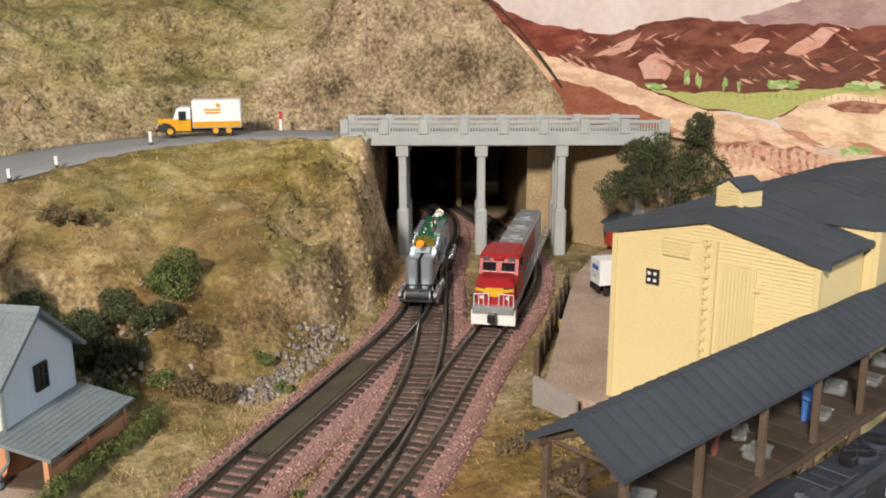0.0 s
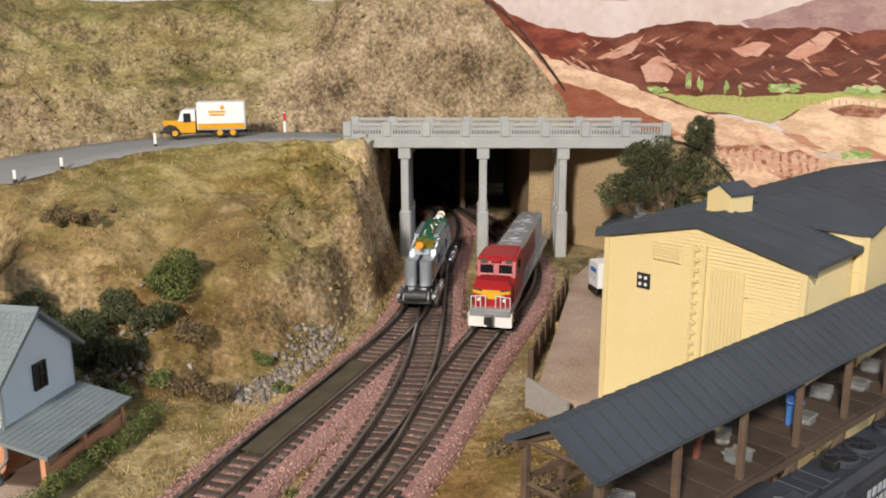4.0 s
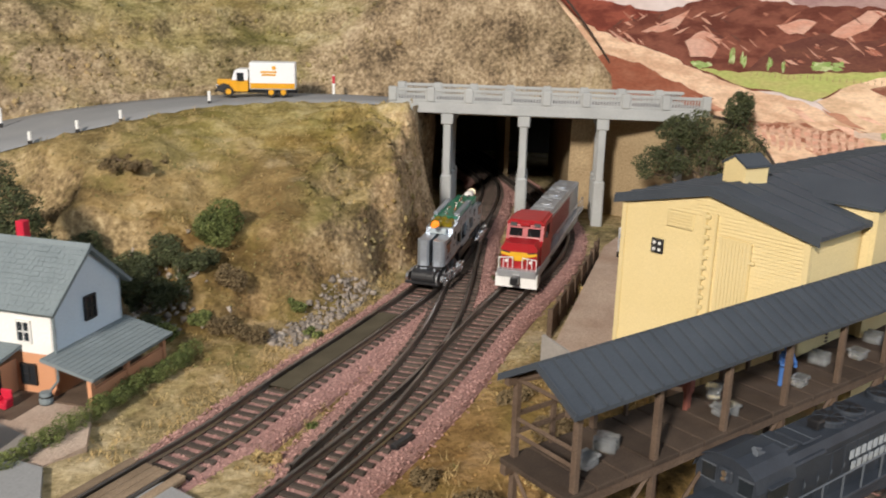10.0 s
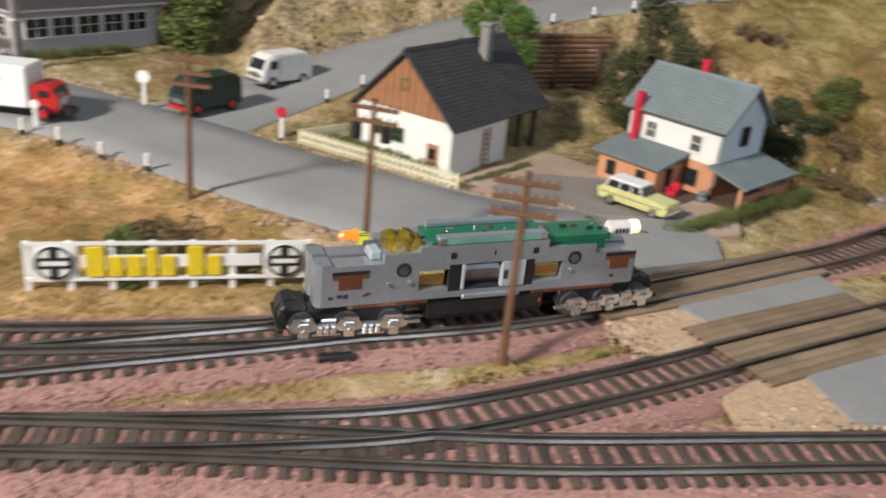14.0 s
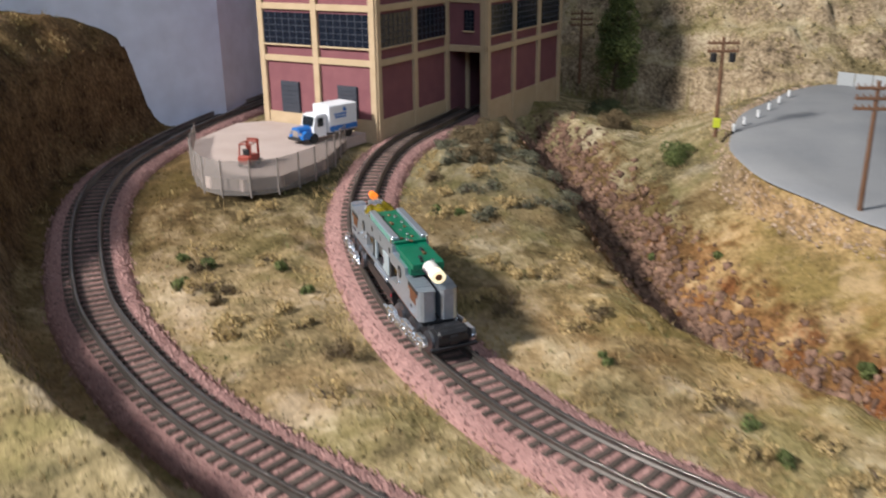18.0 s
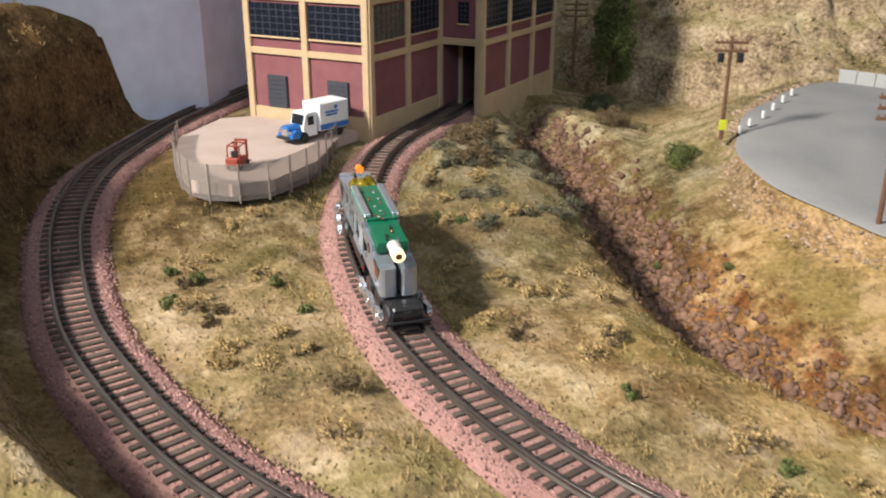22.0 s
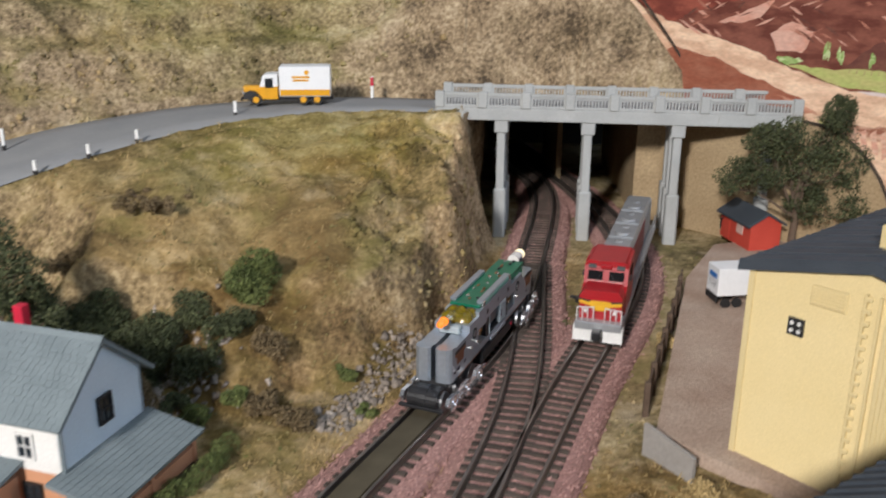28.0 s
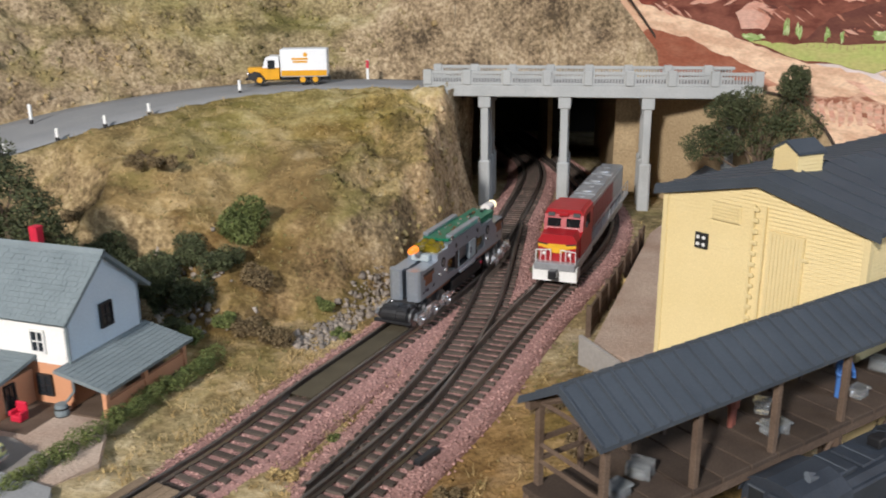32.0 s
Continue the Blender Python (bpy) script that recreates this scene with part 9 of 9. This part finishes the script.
def off_limits(x, y, track=15.5):
    """True where turf would lie on a road, a track, a yard or in a building."""
    bad = np.zeros(len(x), bool)
    for line in TRACKS.values():
        bad |= nearest(line[::6], x, y)[0] < track
    for line, half in ((TOWN_ROAD, TOWN_HALF), (UPPER_ROAD, UPPER_HALF)):
        d, side, i = nearest(line, x, y)
        bad |= d < half[i] + 2
    for x0, x1, y0, y1 in ((-230, -180, 146, 216), (-156, -94, 186, 244), (-530, -392, 90, 192), (-700, -575, -225, -130), (30, 170, 250, 420), (-200, -95, 90, 172), (-72, 4, 84, 160), (-38, 112, 436, 720)):
        bad |= (x > x0) & (x < x1) & (y > y0) & (y < y1)
    d = (x + 690) * 0.743 + (y + 175) * 0.668
    e = -(x + 690) * 0.668 + (y + 175) * 0.743
    bad |= (d > -5) & (d < 100) & (e > -5) & (e < 180)
    return bad


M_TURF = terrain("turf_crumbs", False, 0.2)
M_TURF2 = material("olive_turf_crumbs", (0.15, 0.135, 0.055), 0.95, other=(0.24, 0.185, 0.08), scale=34, spread=0.4, fine=1500, bump=0.0, island=0.35)
M_CHIP = material("rock_chips", (0.25, 0.15, 0.098), 0.95, other=(0.12, 0.072, 0.05), scale=70, fine=1200, bump=0.0, island=0.4)
M_GREYROCK = material("grey_rubble", (0.33, 0.285, 0.24), 0.95, other=(0.21, 0.175, 0.145), scale=90, fine=1200, bump=0.0, island=0.35)


def scatter_ground():
    rng = np.random.RandomState(2)
    n = 200000
    x, y = rng.uniform(-780, 170, n), rng.uniform(-330, 620, n)
    keep = ~off_limits(x, y) & ~((x > 60) & (y < 200))
    x, y = x[keep], y[keep]
    z = ground_at(x, y)
    patch = wob(x, y, 45, 50) + 0.7 * wob(x, y, 16, 51) + 0.5 * rng.normal(size=len(x))
    r = rng.uniform(0.3, 1.0, len(x)) ** 2 * 0.85
    a = patch > -0.75
    scatter_lumps("straw_turf", x[a], y[a], z[a], r[a], M_TURF, "straw-coloured turf crumbs over the landscape", "turf", seed=3)
    scatter_lumps("olive_turf", x[~a], y[~a], z[~a], r[~a], M_TURF2, "olive turf crumbs over the landscape", "turf", seed=4)


scatter_ground()


def scatter_rocks():
    rng = np.random.RandomState(6)
    i = rng.randint(8, len(CANYON) - 6, 6500)
    x, y = CANYON[i, 0] + rng.normal(0, 9, 6500), CANYON[i, 1] + rng.normal(4, 8.5, 6500)
    r = 0.4 + 1.5 * rng.uniform(0, 1, 6500) ** 2.6
    scatter_blocks("canyon_rocks", x, y, ground_at(x, y) + 0.2, r, M_CHIP, "broken red-brown rocks in the dry canyon", "rocks", seed=7)
    n = 2600
    x, y = rng.uniform(-82, -34, n), rng.uniform(258, 318, n)
    dm = nearest(MAIN[::4], x, y)[0]
    k = (dm > 19) & (dm < 29 + rng.normal(0, 2, n))
    x, y = x[k], y[k]
    scatter_blocks("rubble", x, y, ground_at(x, y) + 0.2, 0.35 + 1.1 * rng.uniform(0, 1, len(x)) ** 3, M_GREYROCK, "grey rubble at the foot of the cut", "rocks", seed=8)
    x, y = rng.normal(-118, 12, 260), rng.normal(274, 8, 260)
    scatter_blocks("rubble", x, y, ground_at(x, y) + 0.2, rng.uniform(0.5, 1.5, 260), M_GREYROCK, "grey rubble in the gully behind the house", "rocks", seed=9)
    n = 700
    x, y = rng.uniform(-75, -28, n), rng.uniform(322, 426, n)
    k = nearest(MAIN[::4], x, y)[0] > 21
    x, y = x[k], y[k]
    scatter_blocks("cliff_rocks", x, y, ground_at(x, y) - 0.4, 0.4 + 1.3 * rng.uniform(0, 1, len(x)) ** 2.2, M_TURF, "tan broken rock on the cliff beside the tunnel", "rocks", seed=11)
    n = 5200
    s = rng.uniform(0, 1, n)
    j = (s * (len(HILL_FOOT) - 1)).astype(int)
    x, y = HILL_FOOT[j, 0] + rng.normal(0, 4, n), HILL_FOOT[j, 1] + rng.uniform(2, 62, n)
    k = ~off_limits(x, y)
    x, y = x[k], y[k]
    scatter_blocks("hillside_rocks", x, y, ground_at(x, y) - 0.2, 0.4 + 1.2 * rng.uniform(0, 1, len(x)) ** 2, M_TURF, "tan rock outcrops on the hillside", "rocks", seed=10)


scatter_rocks()


def scatter_blades(name, x, y, h, mat, label, seed):
    """Thin grass blades, four to a tuft."""
    rng = np.random.RandomState(seed)
    k = 4
    x, y, h = np.repeat(x, k) + rng.normal(0, 0.5, len(x) * k), np.repeat(y, k) + rng.normal(0, 0.5, len(y) * k), np.repeat(h, k) * rng.uniform(0.6, 1.3, len(h) * k)
    z = ground_at(x, y) - 0.3
    a = rng.uniform(0, 6.283, len(x))
    w = 0.17
    lx, ly = rng.normal(0, 0.45, len(x)) * h, rng.normal(0, 0.45, len(x)) * h
    v = np.stack([np.stack([x - w * np.cos(a), y - w * np.sin(a), z], -1), np.stack([x + w * np.cos(a), y + w * np.sin(a), z], -1), np.stack([x + lx, y + ly, z + h], -1)], 1)
    f = np.arange(len(x) * 3).reshape(-1, 3)
    tagged(part(name, raw_mesh(name, v.reshape(-1, 3) * MM, f, mat), mat), label, "grass", kind="stuff")


rng3 = np.random.RandomState(12)
gx3, gy3 = rng3.uniform(-700, 160, 42000), rng3.uniform(-300, 480, 42000)
ok3 = ~off_limits(gx3, gy3, track=18) & (wob(gx3, gy3, 30, 60) + 0.6 * rng3.normal(size=42000) > 0.25) & ~((gx3 > 60) & (gy3 < 200))
gx3, gy3 = gx3[ok3], gy3[ok3]
third3 = rng3.rand(len(gx3))
scatter_blades("dry_grass", gx3[third3 < 0.72], gy3[third3 < 0.72], rng3.uniform(1.2, 3.2, int((third3 < 0.72).sum())), LEAF["dry"], "dry straw-coloured grass blades", 13)
scatter_blades("green_grass", gx3[third3 > 0.88], gy3[third3 > 0.88], rng3.uniform(1.0, 2.4, int((third3 > 0.88).sum())), LEAF["mid"], "sparse green grass blades", 14)
# tufts between the tracks
tx, ty = [], []
for k in range(6500):
    i = rng3.randint(120, 620)
    off = rng3.uniform(12, 24) * rng3.choice([-1, 1])
    px, py = beside(MAIN, i, off)
    if wob(px, py, 18, 61) > -0.1 and not (84 < py < 172):
        tx.append(px), ty.append(py)
scatter_blades("trackside_grass", np.array(tx), np.array(ty), rng3.uniform(1.0, 2.6, len(tx)), LEAF["dry"], "dry grass along the ballast edge", 15)

# loose gravel along the road edges and round the crossing
gx4, gy4 = [], []
for k in range(5200):
    i = rng3.randint(12, len(TOWN_ROAD) - 2)
    px, py = beside(TOWN_ROAD, i, (TOWN_HALF[i] + abs(rng3.normal(0, 3.0))) * rng3.choice([-1, 1]))
    gx4.append(px + rng3.normal(0, 2)), gy4.append(py + rng3.normal(0, 2))
for x0, y0, x1, y1 in ((-26, 141, 4, 112), (4, 112, -32, 82), (-32, 82, -50, 62), (-82, 107, -90, 84), (-90, 84, -74, 78), (-112, 104, -190, 72), (-20, 145, -10, 138)):
    q = rng3.uniform(0, 1, 420)
    gx4 += list(x0 + (x1 - x0) * q + rng3.normal(0, 2.6, 420))
    gy4 += list(y0 + (y1 - y0) * q + rng3.normal(0, 2.6, 420))
gx4, gy4 = np.array(gx4), np.array(gy4)
ok4 = ~np.any([nearest(line[::6], gx4, gy4)[0] < 9 for line in TRACKS.values()], axis=0)
gx4, gy4 = gx4[ok4], gy4[ok4]
scatter_blocks("loose_gravel", gx4, gy4, np.maximum(ground_at(gx4, gy4), -2.0) + 0.1, 0.25 + 0.6 * rng3.uniform(0, 1, len(gx4)) ** 2, material("loose_tan_gravel", (0.46, 0.35, 0.25), 0.95, other=(0.34, 0.24, 0.16), scale=60, fine=1500, bump=0.0, island=0.3), "loose tan gravel along the road edges", "gravel", seed=77)

# ballast stones and ties
TIE = Shape().box(-0.95, -8.4, -3.6, 0.95, 8.4, -2.03, 0.12).mesh("tie")
TIE.materials.append(M_TIE)


def lay_ties(root, line, lo, hi, sink):
    s = np.concatenate([[0], np.cumsum(np.linalg.norm(np.diff(line[:, :2], axis=0), axis=1))])
    n = int(s[-1] / 4.2)
    joined = Shape()
    for k in range(n):
        q = (k + 0.5) * 4.2
        x, y, z = (float(np.interp(q, s, line[:, j])) for j in range(3))
        x2, y2 = (float(np.interp(q + 1, s, line[:, j])) for j in range(2))
        yaw = math.degrees(math.atan2(y2 - y, x2 - x)) + random.uniform(-1.2, 1.2)
        m = pose(x * MM, y * MM, (z - sink) * MM, 0, 0, yaw)
        if lo <= k < hi:
            ob = new("tie", TIE)
            ob.parent = root
            ob.matrix_local = m
        else:
            joined.box(-0.95, -8.4, -3.6, 0.95, 8.4, -2.03, m=pose(x, y, z - sink, 0, 0, yaw))
    if joined.v:
        tagged(part("far_ties", joined, M_TIE, root), kind="stuff")


def lay_stones(root, line, sink, seed, density):
    rng = np.random.RandomState(seed)
    s = np.concatenate([[0], np.cumsum(np.linalg.norm(np.diff(line[:, :2], axis=0), axis=1))])
    n = int(s[-1] * 36 * density)
    q, off = rng.uniform(0, s[-1], n), rng.uniform(-15.5, 15.5, n)
    keep = (np.abs(np.abs(off) - 5.0) > 0.9) & ~((np.abs(off) < 8.4) & (np.abs((q / 4.2) % 1 - 0.5) < 0.25) & (rng.rand(n) < 0.9)) & (rng.rand(n) < np.interp(np.abs(off), [0, 12, 15.5], [1, 1, 0.3]))
    q, off = q[keep], off[keep] + rng.normal(0, 0.6, keep.sum())
    t = np.gradient(line[:, :2], axis=0)
    t /= np.linalg.norm(t, axis=1)[:, None]
    x, y, z = (np.interp(q, s, line[:, j]) for j in range(3))
    tx, ty = np.interp(q, s, t[:, 0]), np.interp(q, s, t[:, 1])
    x, y = x - ty * off, y + tx * off
    z = z - sink + np.interp(np.abs(off), [0, 7, 12, 19], [-2.65, -2.65, -3.05, -6.6])
    hide = ((y > 84) & (y < 166) & (x > -125) & (x < 10))
    x, y, z = x[~hide], y[~hide], z[~hide]
    scatter_lumps("ballast_stones", x, y, z, rng.uniform(0.28, 0.62, len(x)), M_STONE, "", "", root, seed + 1)


for n4, (key, line) in enumerate(TRACKS.items()):
    lay_stones(TRACK_ROOTS[key], line, 0.12 * n4, 40 + 3 * n4, 0.8)
for n4, (key, line) in enumerate(TRACKS.items()):
    lay_ties(TRACK_ROOTS[key], line, 40 if key in ("main", "yard") else 0, 335 if key in ("main", "yard") else 300, 0.05 * n4)


# ---------------------------------------------------------------- what moves
def motions():
    ts = [k * 0.25 for k in range(129)]
    rt, rs = np.array([r[0] for r in RUN]), np.array([r[1] for r in RUN])
    slopes = np.gradient(rs, rt)
    for k in range(1, len(rs) - 1):
        if (rs[k] - rs[k - 1]) * (rs[k + 1] - rs[k]) <= 0:
            slopes[k] = 0
    slopes[0] = slopes[1] = 0

    def at(t):
        k = min(max(int(np.searchsorted(rt, t, "right")) - 1, 0), len(rt) - 2)
        h = rt[k + 1] - rt[k]
        u = (t - rt[k]) / h
        return ((1 + 2 * u) * (1 - u) ** 2 * rs[k] + u * (1 - u) ** 2 * h * slopes[k] + u * u * (3 - 2 * u) * rs[k + 1] + u * u * (u - 1) * h * slopes[k + 1])

    body, lead, trail = [], [], []
    for t in ts:
        m, turns = engine_poses(float(at(t)))
        body.append((t, m))
        lead.append((t, pose(TRUCK_AT * MM, 0, 0, 0, 0, turns[0])))
        trail.append((t, pose(-TRUCK_AT * MM, 0, 0, 0, 0, turns[1])))
    walk(CHASSIS, body)
    walk(TRUCK_LEAD, lead)
    walk(TRUCK_TRAIL, trail)


motions()
